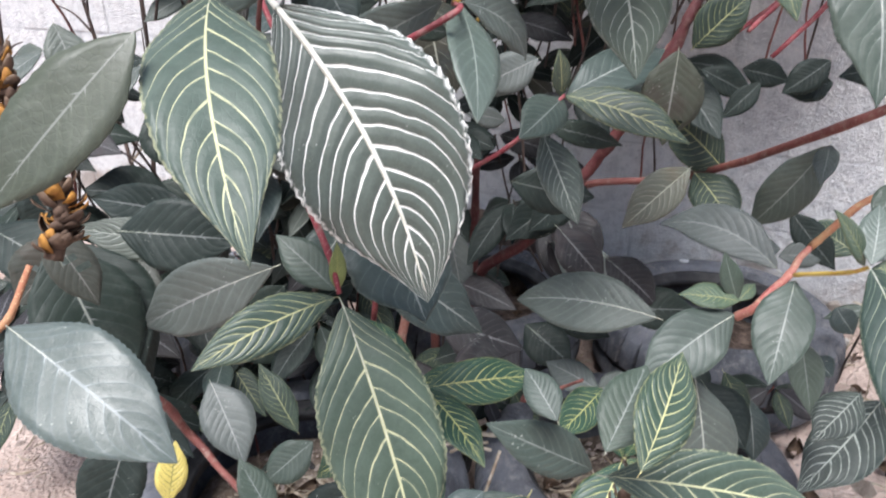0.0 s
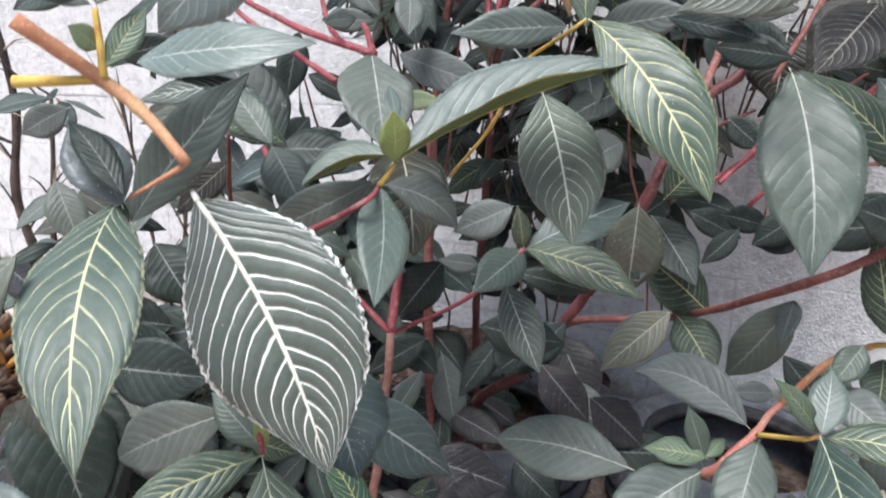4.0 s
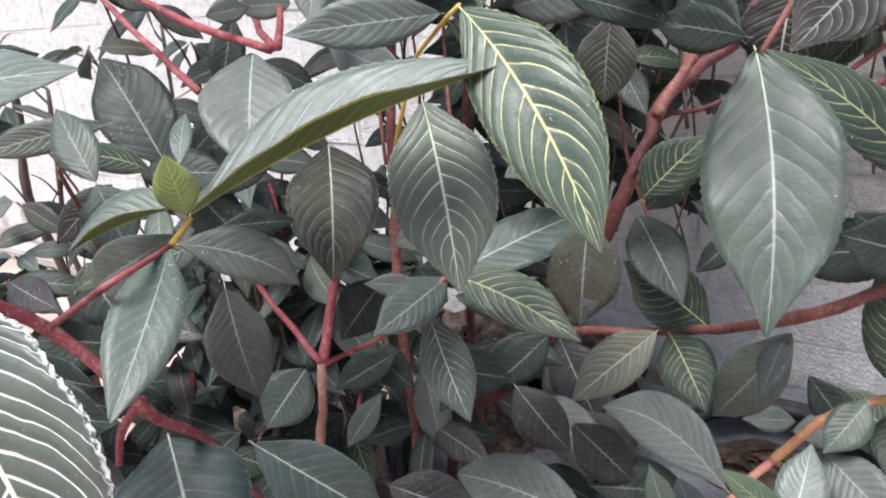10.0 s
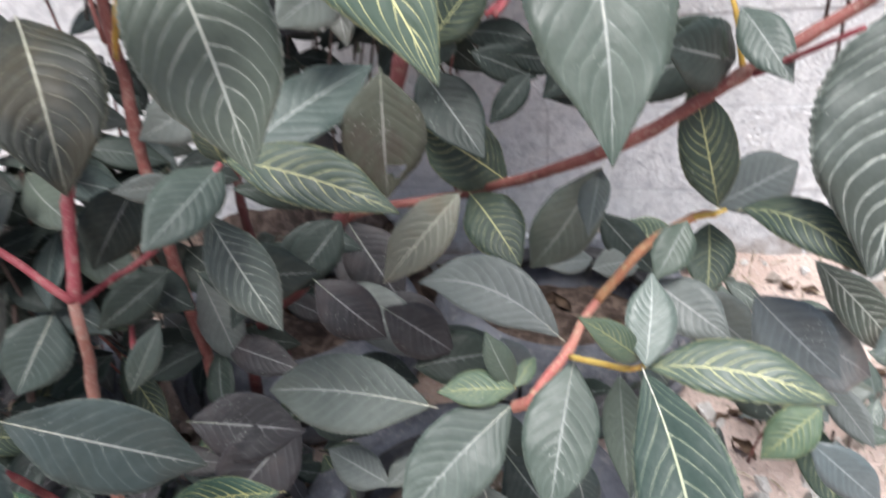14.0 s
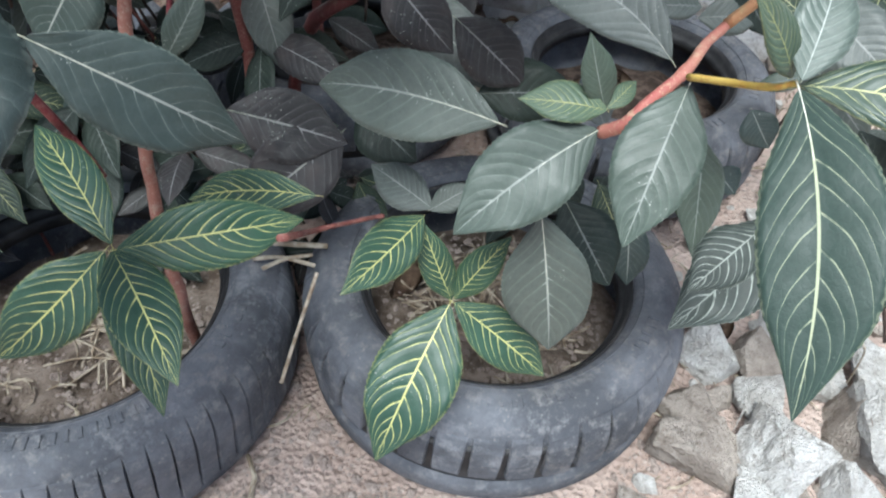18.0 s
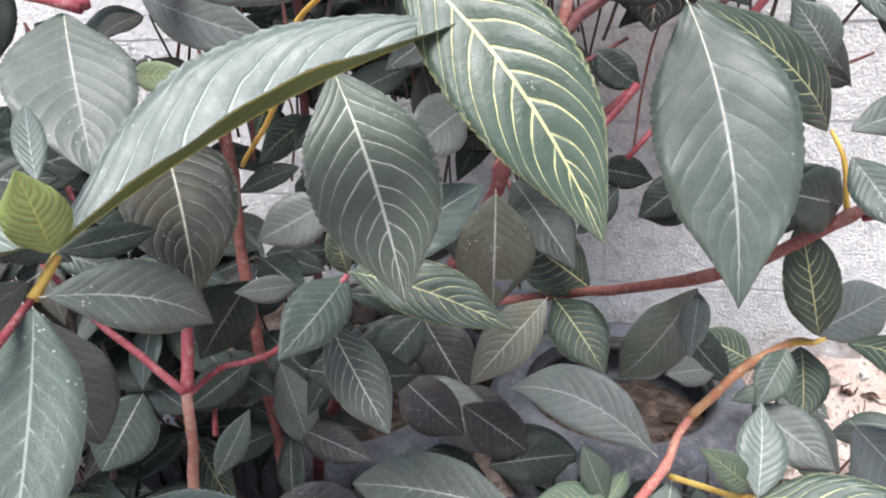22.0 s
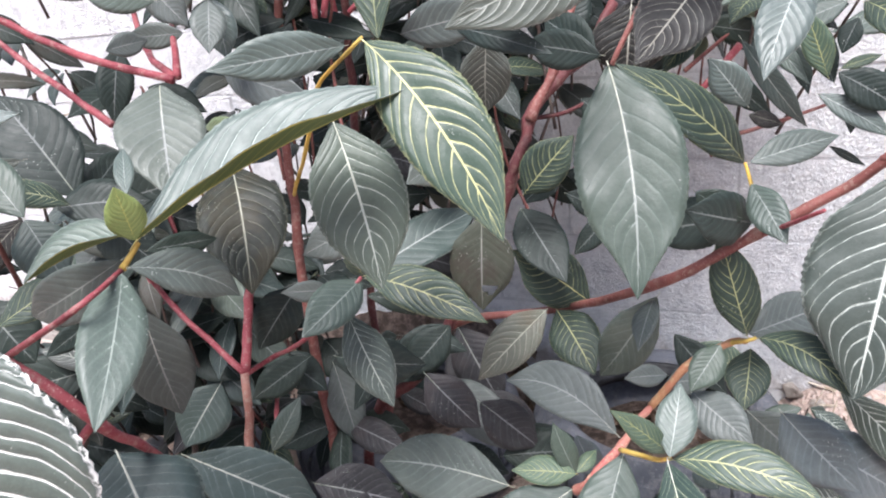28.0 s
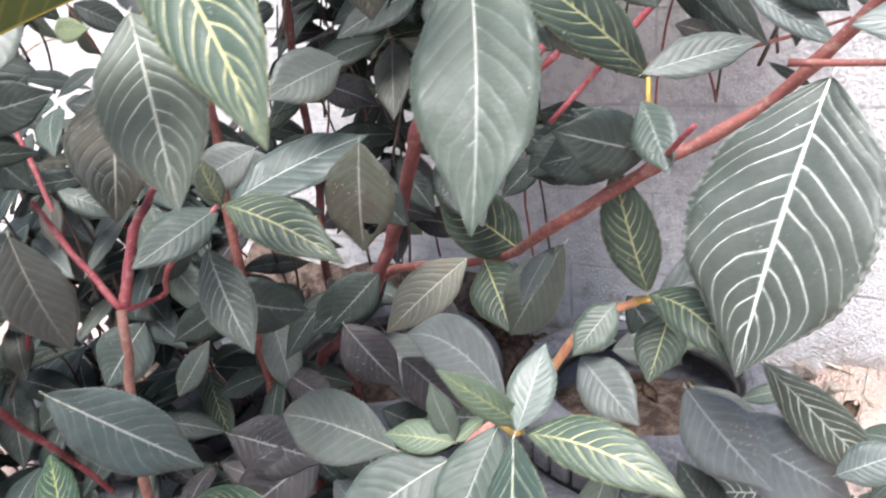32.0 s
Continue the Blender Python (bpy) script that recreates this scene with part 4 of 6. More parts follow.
leaf("greeny", (0.836, 0.923, 0.385), (0.728, 0.863, 0.396), 0.050, (0.36, -0.50, 0.79), 0.05)
leaf("whitd", (0.700, 0.912, 0.349), (0.546, 0.814, 0.258), 0.094, (-0.16, -0.53, 0.84), 0.05)
leaf("yellow", (0.141, 0.309, 0.738), (0.175, 0.368, 0.774), 0.033, (0.17, -0.59, 0.79), 0.05)
leaf("yellow2", (0.147, 0.391, 0.662), (0.299, 0.393, 0.628), 0.051, (0.14, -0.81, 0.56), 0.08, bend=0.03)
leaf("green", (0.138, 0.396, 0.664), (0.064, 0.378, 0.715), 0.033, (0.44, -0.82, 0.36), 0.06)
leaf("green", (0.106, 0.365, 0.727), (0.089, 0.396, 0.744), 0.022, (-0.25, -0.56, 0.79), 0.04)
leaf("green", (0.132, 0.347, 0.719), (0.165, 0.396, 0.747), 0.035, (0.07, -0.53, 0.84), 0.05)
leaf("yellow", (0.099, 0.414, 0.623), (0.039, 0.393, 0.527), 0.064, (-0.15, -0.94, 0.29), 0.06)
leaf("yellow", (0.255, 0.468, 0.487), (0.357, 0.417, 0.564), 0.046, (-0.65, -0.61, 0.46), 0.06)
leaf("grey", (0.121, 0.328, 0.689), (0.131, 0.309, 0.648), 0.021, (0.10, -0.90, 0.43), 0.05)
leaf("green", (0.174, 0.340, 0.664), (0.215, 0.325, 0.625), 0.025, (0.14, -0.87, 0.47), 0.05)
leaf("yellow2", (-0.045, 0.523, 0.719), (0.020, 0.428, 0.537), 0.095, (0.26, -0.82, 0.52), 0.06)
leaf("yellow", (-0.054, 0.537, 0.719), (-0.156, 0.471, 0.690), 0.042, (0.29, -0.72, 0.63), 0.06, bend=-0.03)
leaf("green", (-0.055, 0.549, 0.720), (-0.107, 0.572, 0.761), 0.034, (0.09, -0.81, 0.58), 0.05)
leaf("lime", (-0.052, 0.543, 0.723), (-0.049, 0.536, 0.769), 0.014, (0.32, -0.93, -0.17), 0.04)
leaf("whiteB", (-0.075, 0.512, 0.950), (0.025, 0.472, 0.751), 0.125, (0.14, -0.95, 0.26), 0.07, bend=0.06)
leaf("yellow2", (-0.092, 0.431, 0.963), (-0.044, 0.287, 0.865), 0.063, (0.15, -0.52, 0.84), 0.07, bend=-0.04)
leaf("plain", (-0.103, 0.351, 0.953), (-0.169, 0.313, 0.878), 0.042, (0.07, -0.91, 0.40), 0.06)
leaf("blue", (-0.261, 0.437, 0.747), (-0.136, 0.382, 0.678), 0.074, (0.14, -0.64, 0.76), 0.07)
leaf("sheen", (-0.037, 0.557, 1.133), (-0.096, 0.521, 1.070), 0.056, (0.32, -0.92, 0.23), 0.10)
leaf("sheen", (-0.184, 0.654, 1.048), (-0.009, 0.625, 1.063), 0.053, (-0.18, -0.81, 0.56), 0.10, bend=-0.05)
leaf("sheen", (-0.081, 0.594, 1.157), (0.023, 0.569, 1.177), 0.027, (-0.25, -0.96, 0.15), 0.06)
leaf("lime", (-0.047, 0.511, 1.155), (-0.053, 0.519, 1.193), 0.016, (0.48, -0.84, 0.26), 0.05)
leaf("green", (-0.130, 0.515, 0.932), (-0.040, 0.544, 1.041), 0.045, (0.11, -0.98, 0.17), 0.08)
leaf("dark", (-0.078, 0.418, 0.972), (-0.125, 0.446, 1.015), 0.021, (0.30, -0.61, 0.73), 0.08)
leaf("smooth", (0.048, 0.597, 0.944), (0.059, 0.495, 0.876), 0.044, (0.47, -0.45, 0.75), 0.05)
leaf("lime", (0.058, 0.610, 0.966), (0.060, 0.595, 1.010), 0.028, (0.46, -0.84, -0.30), 0.05)
leaf("pale", (0.060, 0.610, 1.000), (0.048, 0.647, 1.028), 0.014, (0.34, -0.51, 0.79), 0.05)
leaf("palegold", (0.056, 0.610, 0.971), (-0.016, 0.582, 0.949), 0.036, (-0.17, -0.30, 0.94), 0.02, bend=-0.08, fold=0.90)
leaf("greyg", (0.051, 0.605, 0.946), (0.108, 0.661, 0.893), 0.037, (0.78, -0.59, 0.20), 0.10, bend=0.07)
leaf("greyg", (0.034, 0.627, 0.945), (-0.078, 0.668, 0.887), 0.044, (-0.30, -0.95, -0.09), 0.10)
leaf("grey", (-0.111, 0.912, 0.780), (-0.117, 0.957, 0.603), 0.082, (0.49, -0.84, -0.23), 0.05)
leaf("grey", (-0.011, 0.879, 1.051), (0.021, 0.774, 0.952), 0.087, (0.31, -0.60, 0.74), 0.05)
leaf("pale", (0.210, 0.760, 1.080), (0.097, 0.718, 1.073), 0.039, (0.34, -0.94, 0.06), 0.05)
leaf("grey", (-0.007, 1.082, 1.052), (0.138, 0.972, 1.007), 0.053, (-0.51, -0.80, 0.30), 0.06)
leaf("darky", (0.234, 0.813, 1.080), (0.241, 0.892, 1.215), 0.047, (-0.13, -0.85, 0.51), 0.05)
leaf("grey", (0.251, 0.886, 1.079), (0.352, 0.826, 1.097), 0.047, (-0.51, -0.86, -0.01), 0.05)
leaf("dark", (0.307, 0.756, 1.087), (0.382, 0.690, 1.062), 0.024, (-0.53, -0.75, 0.40), 0.06)
leaf("greyst", (0.340, 0.921, 1.065), (0.335, 0.962, 0.978), 0.058, (-0.08, -0.91, -0.42), 0.05)
leaf("greyst", (0.443, 0.718, 1.146), (0.299, 0.683, 1.089), 0.063, (0.15, -0.96, 0.22), 0.05)
leaf("pale", (0.518, 0.574, 1.106), (0.481, 0.534, 1.050), 0.030, (-0.14, -0.76, 0.63), 0.06)
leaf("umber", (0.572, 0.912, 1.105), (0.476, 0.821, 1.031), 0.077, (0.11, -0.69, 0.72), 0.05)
leaf("dark", (0.435, 0.775, 1.049), (0.374, 0.838, 1.060), 0.037, (-0.70, -0.70, 0.15), 0.05)
leaf("dark", (0.433, 0.782, 1.046), (0.394, 0.841, 1.082), 0.042, (-0.67, -0.66, 0.34), 0.05)
leaf("teal", (0.650, 1.011, 1.027), (0.738, 1.014, 0.912), 0.028, (-0.23, -0.95, -0.20), 0.08)
leaf("dark", (0.692, 0.868, 0.989), (0.678, 0.898, 1.058), 0.027, (-0.60, -0.77, 0.21), 0.05)
leaf("dark", (0.653, 1.139, 0.992), (0.738, 1.112, 0.908), 0.036, (-0.26, -0.96, 0.05), 0.05)
leaf("dark", (0.654, 1.156, 1.037), (0.740, 1.152, 1.017), 0.040, (-0.04, -1.00, 0.00), 0.05)
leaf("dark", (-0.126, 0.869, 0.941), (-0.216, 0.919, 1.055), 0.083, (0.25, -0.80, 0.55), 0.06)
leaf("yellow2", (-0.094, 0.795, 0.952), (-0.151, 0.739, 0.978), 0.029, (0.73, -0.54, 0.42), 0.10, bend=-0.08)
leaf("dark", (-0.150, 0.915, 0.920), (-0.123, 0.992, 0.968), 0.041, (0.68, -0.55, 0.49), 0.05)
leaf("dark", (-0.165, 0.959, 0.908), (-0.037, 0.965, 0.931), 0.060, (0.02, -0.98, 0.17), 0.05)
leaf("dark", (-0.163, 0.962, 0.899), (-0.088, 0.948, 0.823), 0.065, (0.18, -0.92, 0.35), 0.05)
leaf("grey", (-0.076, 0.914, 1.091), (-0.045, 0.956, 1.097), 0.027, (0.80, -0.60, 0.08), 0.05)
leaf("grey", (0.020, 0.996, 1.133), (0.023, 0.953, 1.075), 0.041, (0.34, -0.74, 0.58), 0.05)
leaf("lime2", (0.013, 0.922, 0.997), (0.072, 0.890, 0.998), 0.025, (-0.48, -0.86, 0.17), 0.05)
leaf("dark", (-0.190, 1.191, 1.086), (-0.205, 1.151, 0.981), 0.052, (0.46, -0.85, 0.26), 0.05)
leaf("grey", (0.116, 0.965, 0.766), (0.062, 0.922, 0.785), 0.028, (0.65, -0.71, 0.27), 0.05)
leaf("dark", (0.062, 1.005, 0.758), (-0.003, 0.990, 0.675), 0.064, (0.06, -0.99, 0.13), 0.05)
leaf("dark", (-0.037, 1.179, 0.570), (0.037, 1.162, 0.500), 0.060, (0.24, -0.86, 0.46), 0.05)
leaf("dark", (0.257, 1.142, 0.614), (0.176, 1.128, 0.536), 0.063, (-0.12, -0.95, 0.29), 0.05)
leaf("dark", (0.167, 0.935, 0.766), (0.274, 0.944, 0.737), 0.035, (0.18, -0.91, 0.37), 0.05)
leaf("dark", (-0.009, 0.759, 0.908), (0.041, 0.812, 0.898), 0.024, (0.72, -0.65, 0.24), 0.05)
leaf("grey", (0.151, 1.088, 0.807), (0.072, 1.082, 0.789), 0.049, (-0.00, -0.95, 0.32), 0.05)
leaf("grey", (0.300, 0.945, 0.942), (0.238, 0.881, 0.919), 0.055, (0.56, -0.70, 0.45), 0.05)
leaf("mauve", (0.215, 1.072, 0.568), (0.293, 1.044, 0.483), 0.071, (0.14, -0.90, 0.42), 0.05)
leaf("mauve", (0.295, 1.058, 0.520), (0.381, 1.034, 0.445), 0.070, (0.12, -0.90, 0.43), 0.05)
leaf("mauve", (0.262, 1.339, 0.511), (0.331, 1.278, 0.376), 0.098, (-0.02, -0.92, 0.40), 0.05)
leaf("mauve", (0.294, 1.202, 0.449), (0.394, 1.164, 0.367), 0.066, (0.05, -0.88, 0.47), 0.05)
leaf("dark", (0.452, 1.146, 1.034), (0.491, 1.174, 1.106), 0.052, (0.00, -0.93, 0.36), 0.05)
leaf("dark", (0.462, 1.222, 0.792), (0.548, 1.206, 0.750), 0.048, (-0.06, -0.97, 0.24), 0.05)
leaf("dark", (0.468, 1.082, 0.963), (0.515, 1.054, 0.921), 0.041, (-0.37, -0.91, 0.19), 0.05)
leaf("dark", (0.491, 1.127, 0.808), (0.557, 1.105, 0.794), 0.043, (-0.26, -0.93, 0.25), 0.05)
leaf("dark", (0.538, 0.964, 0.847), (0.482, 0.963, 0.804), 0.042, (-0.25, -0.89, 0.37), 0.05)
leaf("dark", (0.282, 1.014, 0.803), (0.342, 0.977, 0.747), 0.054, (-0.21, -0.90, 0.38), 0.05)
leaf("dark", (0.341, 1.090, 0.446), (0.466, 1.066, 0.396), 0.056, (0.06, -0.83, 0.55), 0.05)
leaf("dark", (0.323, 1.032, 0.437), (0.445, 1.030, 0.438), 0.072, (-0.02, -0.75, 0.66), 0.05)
leaf("blue", (0.426, 0.957, 0.519), (0.453, 0.931, 0.462), 0.041, (-0.12, -0.93, 0.36), 0.05)
leaf("greyst", (-0.247, 0.795, 0.649), (-0.413, 0.804, 0.672), 0.051, (0.01, -0.89, 0.45), 0.05)
leaf("dark", (-0.280, 0.858, 0.668), (-0.417, 0.865, 0.688), 0.061, (0.01, -0.91, 0.41), 0.05)
leaf("grey", (-0.141, 0.675, 0.681), (-0.323, 0.747, 0.567), 0.077, (-0.42, -0.90, 0.10), 0.05)
leaf("khakid", (-0.355, 0.655, 0.731), (-0.315, 0.651, 0.648), 0.045, (0.52, -0.80, 0.29), 0.05)
leaf("dark", (-0.369, 0.750, 0.659), (-0.328, 0.755, 0.486), 0.078, (0.54, -0.84, 0.10), 0.05)
leaf("grey", (-0.243, 0.722, 0.507), (-0.194, 0.664, 0.434), 0.061, (0.22, -0.68, 0.70), 0.05)
leaf("yel", (-0.265, 0.610, 0.427), (-0.259, 0.642, 0.485), 0.034, (0.42, -0.81, 0.40), 0.05)
leaf("darky", (-0.115, 0.610, 0.523), (-0.158, 0.646, 0.583), 0.031, (0.20, -0.77, 0.60), 0.05)
leaf("yellow", (-0.176, 0.431, 0.476), (-0.017, 0.389, 0.563), 0.048, (-0.46, -0.76, 0.46), 0.05)
leaf("yellow", (-0.130, 0.361, 0.536), (-0.160, 0.386, 0.596), 0.035, (0.49, -0.69, 0.54), 0.05)
leaf("blue", (-0.112, 0.382, 0.530), (-0.152, 0.409, 0.595), 0.041, (0.45, -0.69, 0.57), 0.05)
leaf("grey", (-0.123, 0.497, 0.471), (-0.034, 0.509, 0.478), 0.037, (0.05, -0.77, 0.64), 0.05)
leaf("dark", (-0.352, 0.793, 0.672), (-0.208, 0.800, 0.658), 0.087, (0.08, -0.92, 0.37), 0.05)
leaf("dark", (0.122, 0.906, 0.699), (0.234, 0.907, 0.677), 0.064, (0.06, -0.96, 0.28), 0.05)
leaf("pale", (-0.095, 1.024, 1.165), (-0.191, 1.019, 1.161), 0.034, (0.05, -1.00, -0.05), 0.05)
leaf("grey", (-0.084, 1.075, 1.165), (-0.034, 1.064, 1.105), 0.048, (0.01, -0.98, 0.20), 0.05)
leaf("pale", (0.018, 1.021, 1.134), (0.027, 1.006, 1.064), 0.043, (0.08, -0.97, 0.22), 0.05)
leaf("grey", (-0.042, 1.062, 1.099), (-0.117, 1.060, 1.100), 0.034, (0.03, -1.00, 0.02), 0.05)
leaf("pale", (0.067, 0.893, 1.243), (0.050, 0.873, 1.157), 0.054, (0.15, -0.97, 0.19), 0.05)
leaf("grey", (-0.002, 0.995, 1.253), (0.007, 0.978, 1.174), 0.049, (0.10, -0.97, 0.22), 0.05)
leaf("rust", (0.211, 1.008, 1.277), (0.228, 0.969, 1.097), 0.058, (-0.12, -0.97, 0.20), 0.10)
leaf("dark", (0.335, 1.054, 1.232), (0.342, 1.041, 1.170), 0.035, (-0.24, -0.95, 0.18), 0.05)
leaf("dark", (0.351, 1.045, 1.187), (0.386, 1.029, 1.112), 0.032, (-0.28, -0.96, 0.07), 0.05)
leaf("grey", (0.457, 0.942, 1.167), (0.380, 0.945, 1.197), 0.042, (-0.11, -0.98, -0.15), 0.05)
leaf("greyst", (0.530, 0.848, 1.194), (0.583, 0.835, 1.126), 0.053, (-0.40, -0.90, -0.14), 0.05)
leaf("pale", (-0.204, 0.598, 1.114), (-0.226, 0.553, 1.088), 0.026, (0.80, -0.54, 0.25), 0.05)
leaf("greyst", (-0.120, 0.782, 1.003), (-0.238, 0.742, 0.982), 0.031, (0.29, -0.94, 0.15), 0.06)
leaf("greyst", (-0.146, 0.947, 0.828), (-0.240, 0.937, 0.797), 0.042, (0.03, -0.97, 0.23), 0.06)
leaf("grey", (0.162, 1.012, 0.841), (0.077, 1.001, 0.804), 0.056, (-0.00, -0.96, 0.29), 0.05)
leaf("dark", (0.550, 0.970, 0.818), (0.487, 0.964, 0.803), 0.039, (-0.02, -0.91, 0.41), 0.05)
leaf("dark", (0.526, 0.785, 0.910), (0.573, 0.780, 0.879), 0.033, (-0.10, -0.99, 0.01), 0.05)
leaf("pale", (0.599, 0.853, 0.976), (0.561, 0.863, 1.027), 0.038, (-0.34, -0.94, -0.07), 0.05)
leaf("grey", (-0.157, 0.936, 1.009), (-0.229, 0.927, 0.982), 0.043, (0.10, -0.99, 0.04), 0.05)
leaf("dark", (-0.304, 0.837, 1.050), (-0.227, 0.843, 1.067), 0.038, (0.09, -1.00, -0.01), 0.05)
leaf("grey", (-0.240, 0.625, 1.008), (-0.283, 0.618, 0.985), 0.030, (0.17, -0.98, -0.04), 0.05)
leaf("grey", (-0.383, 0.802, 0.908), (-0.352, 0.787, 0.832), 0.045, (0.50, -0.79, 0.37), 0.05)
leaf("pale", (-0.030, 0.964, 1.138), (-0.116, 0.963, 1.160), 0.040, (0.01, -1.00, -0.01), 0.05)
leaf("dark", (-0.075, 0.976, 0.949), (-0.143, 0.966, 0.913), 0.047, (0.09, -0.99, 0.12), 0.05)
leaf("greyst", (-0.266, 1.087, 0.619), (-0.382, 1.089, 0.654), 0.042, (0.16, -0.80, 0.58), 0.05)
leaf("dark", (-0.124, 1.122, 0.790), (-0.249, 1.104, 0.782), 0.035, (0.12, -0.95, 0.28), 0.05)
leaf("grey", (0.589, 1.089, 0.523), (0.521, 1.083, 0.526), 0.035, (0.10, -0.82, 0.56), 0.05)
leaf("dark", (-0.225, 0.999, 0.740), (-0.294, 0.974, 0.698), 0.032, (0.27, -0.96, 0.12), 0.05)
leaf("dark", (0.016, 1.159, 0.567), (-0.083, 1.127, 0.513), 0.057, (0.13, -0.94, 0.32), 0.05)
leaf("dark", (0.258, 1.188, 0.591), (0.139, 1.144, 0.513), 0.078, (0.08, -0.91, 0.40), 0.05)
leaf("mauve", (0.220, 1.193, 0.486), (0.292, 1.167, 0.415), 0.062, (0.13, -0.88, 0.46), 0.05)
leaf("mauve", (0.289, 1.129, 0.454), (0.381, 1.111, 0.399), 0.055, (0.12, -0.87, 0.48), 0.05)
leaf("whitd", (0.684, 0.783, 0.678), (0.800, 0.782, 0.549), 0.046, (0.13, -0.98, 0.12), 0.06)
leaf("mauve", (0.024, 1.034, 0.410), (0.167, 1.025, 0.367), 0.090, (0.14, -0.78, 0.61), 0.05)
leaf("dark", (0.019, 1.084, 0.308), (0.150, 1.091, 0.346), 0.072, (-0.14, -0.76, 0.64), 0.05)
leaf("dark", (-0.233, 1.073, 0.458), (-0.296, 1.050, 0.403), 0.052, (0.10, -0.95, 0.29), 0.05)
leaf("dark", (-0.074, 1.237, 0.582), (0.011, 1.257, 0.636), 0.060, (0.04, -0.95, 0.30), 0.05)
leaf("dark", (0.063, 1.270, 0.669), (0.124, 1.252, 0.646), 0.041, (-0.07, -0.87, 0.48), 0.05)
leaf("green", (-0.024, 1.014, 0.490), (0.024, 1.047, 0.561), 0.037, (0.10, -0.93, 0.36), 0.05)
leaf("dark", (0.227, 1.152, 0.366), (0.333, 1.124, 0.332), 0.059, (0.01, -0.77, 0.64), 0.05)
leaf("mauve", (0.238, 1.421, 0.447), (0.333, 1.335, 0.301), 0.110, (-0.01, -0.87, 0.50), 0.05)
leaf("dark", (0.607, 1.116, 0.579), (0.674, 1.065, 0.496), 0.053, (-0.26, -0.91, 0.34), 0.05)
leaf("yellow2", (0.707, 1.076, 0.521), (0.628, 1.106, 0.565), 0.057, (-0.15, -0.92, 0.37), 0.05)
leaf("grey", (0.585, 1.082, 0.513), (0.661, 1.077, 0.516), 0.046, (-0.08, -0.81, 0.58), 0.05)
leaf("grey", (0.666, 0.970, 0.529), (0.747, 0.923, 0.453), 0.072, (-0.21, -0.91, 0.34), 0.05)
leaf("blue", (0.616, 0.765, 0.665), (0.682, 0.720, 0.592), 0.065, (-0.32, -0.91, 0.27), 0.05)
leaf("blue", (0.624, 0.673, 0.575), (0.677, 0.639, 0.522), 0.038, (-0.26, -0.91, 0.32), 0.05)
leaf("pale", (0.744, 0.754, 0.580), (0.799, 0.751, 0.610), 0.037, (-0.38, -0.67, 0.64), 0.05)
leaf("dark", (0.656, 0.754, 0.519), (0.616, 0.784, 0.571), 0.043, (-0.29, -0.91, 0.30), 0.05)
leaf("greeny", (0.635, 0.681, 0.602), (0.584, 0.678, 0.560), 0.038, (-0.47, -0.64, 0.61), 0.05)
leaf("yel", (0.389, 0.779, 0.340), (0.396, 0.756, 0.320), 0.014, (-0.18, -0.67, 0.72), 0.05)
leaf("darky", (0.758, 0.671, 1.037), (0.719, 0.636, 0.918), 0.046, (-0.86, -0.34, 0.38), 0.05)

# umber leaves overhead: their shade comes from the skin colour
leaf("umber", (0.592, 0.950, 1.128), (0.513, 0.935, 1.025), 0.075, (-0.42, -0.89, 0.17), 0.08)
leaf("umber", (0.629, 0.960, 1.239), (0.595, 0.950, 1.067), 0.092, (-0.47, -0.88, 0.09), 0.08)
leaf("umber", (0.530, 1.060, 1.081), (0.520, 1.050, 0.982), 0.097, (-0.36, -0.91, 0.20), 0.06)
leaf("blue", (0.189, 0.440, 0.579), (0.234, 0.400, 0.549), 0.032, (-0.07, -0.56, 0.82), 0.06)
leaf("green", (0.241, 0.450, 0.567), (0.262, 0.420, 0.529), 0.023, (-0.11, -0.56, 0.82), 0.06)
leaf("blue", (0.124, 0.450, 0.585), (0.115, 0.420, 0.527), 0.031, (0.04, -0.57, 0.82), 0.06)
leaf("green", (0.099, 0.460, 0.580), (0.030, 0.440, 0.558), 0.028, (0.10, -0.58, 0.81), 0.06)
leaf("teal", (-0.004, 0.460, 0.507), (-0.091, 0.440, 0.532), 0.041, (0.21, -0.54, 0.82), 0.06)
leaf("blue", (-0.126, 0.420, 0.505), (-0.159, 0.420, 0.589), 0.055, (0.31, -0.51, 0.80), 0.06)
leaf("green", (-0.150, 0.400, 0.500), (-0.030, 0.420, 0.533), 0.034, (0.26, -0.50, 0.83), 0.06)
leaf("dark", (-0.317, 0.660, 0.485), (-0.354, 0.620, 0.369), 0.072, (0.37, -0.53, 0.76), 0.06)
leaf("green", (-0.098, 0.600, 0.519), (-0.146, 0.580, 0.482), 0.040, (0.25, -0.59, 0.77), 0.06)
leaf("dark", (-0.048, 0.560, 0.504), (-0.107, 0.540, 0.436), 0.047, (0.21, -0.56, 0.80), 0.06)
leaf("dark", (0.582, 0.800, 0.872), (0.496, 0.860, 0.844), 0.056, (-0.06, -0.88, 0.48), 0.06)
leaf("dark", (0.410, 0.880, 0.404), (0.461, 0.820, 0.332), 0.075, (-0.22, -0.57, 0.79), 0.06)
leaf("darky", (0.457, 0.920, 0.394), (0.495, 0.900, 0.322), 0.041, (-0.24, -0.59, 0.77), 0.06)
leaf("teal", (0.503, 0.920, 0.345), (0.515, 0.890, 0.251), 0.052, (-0.26, -0.55, 0.79), 0.06)
leaf("dark", (0.397, 0.970, 0.386), (0.441, 0.930, 0.331), 0.064, (-0.18, -0.62, 0.76), 0.06)
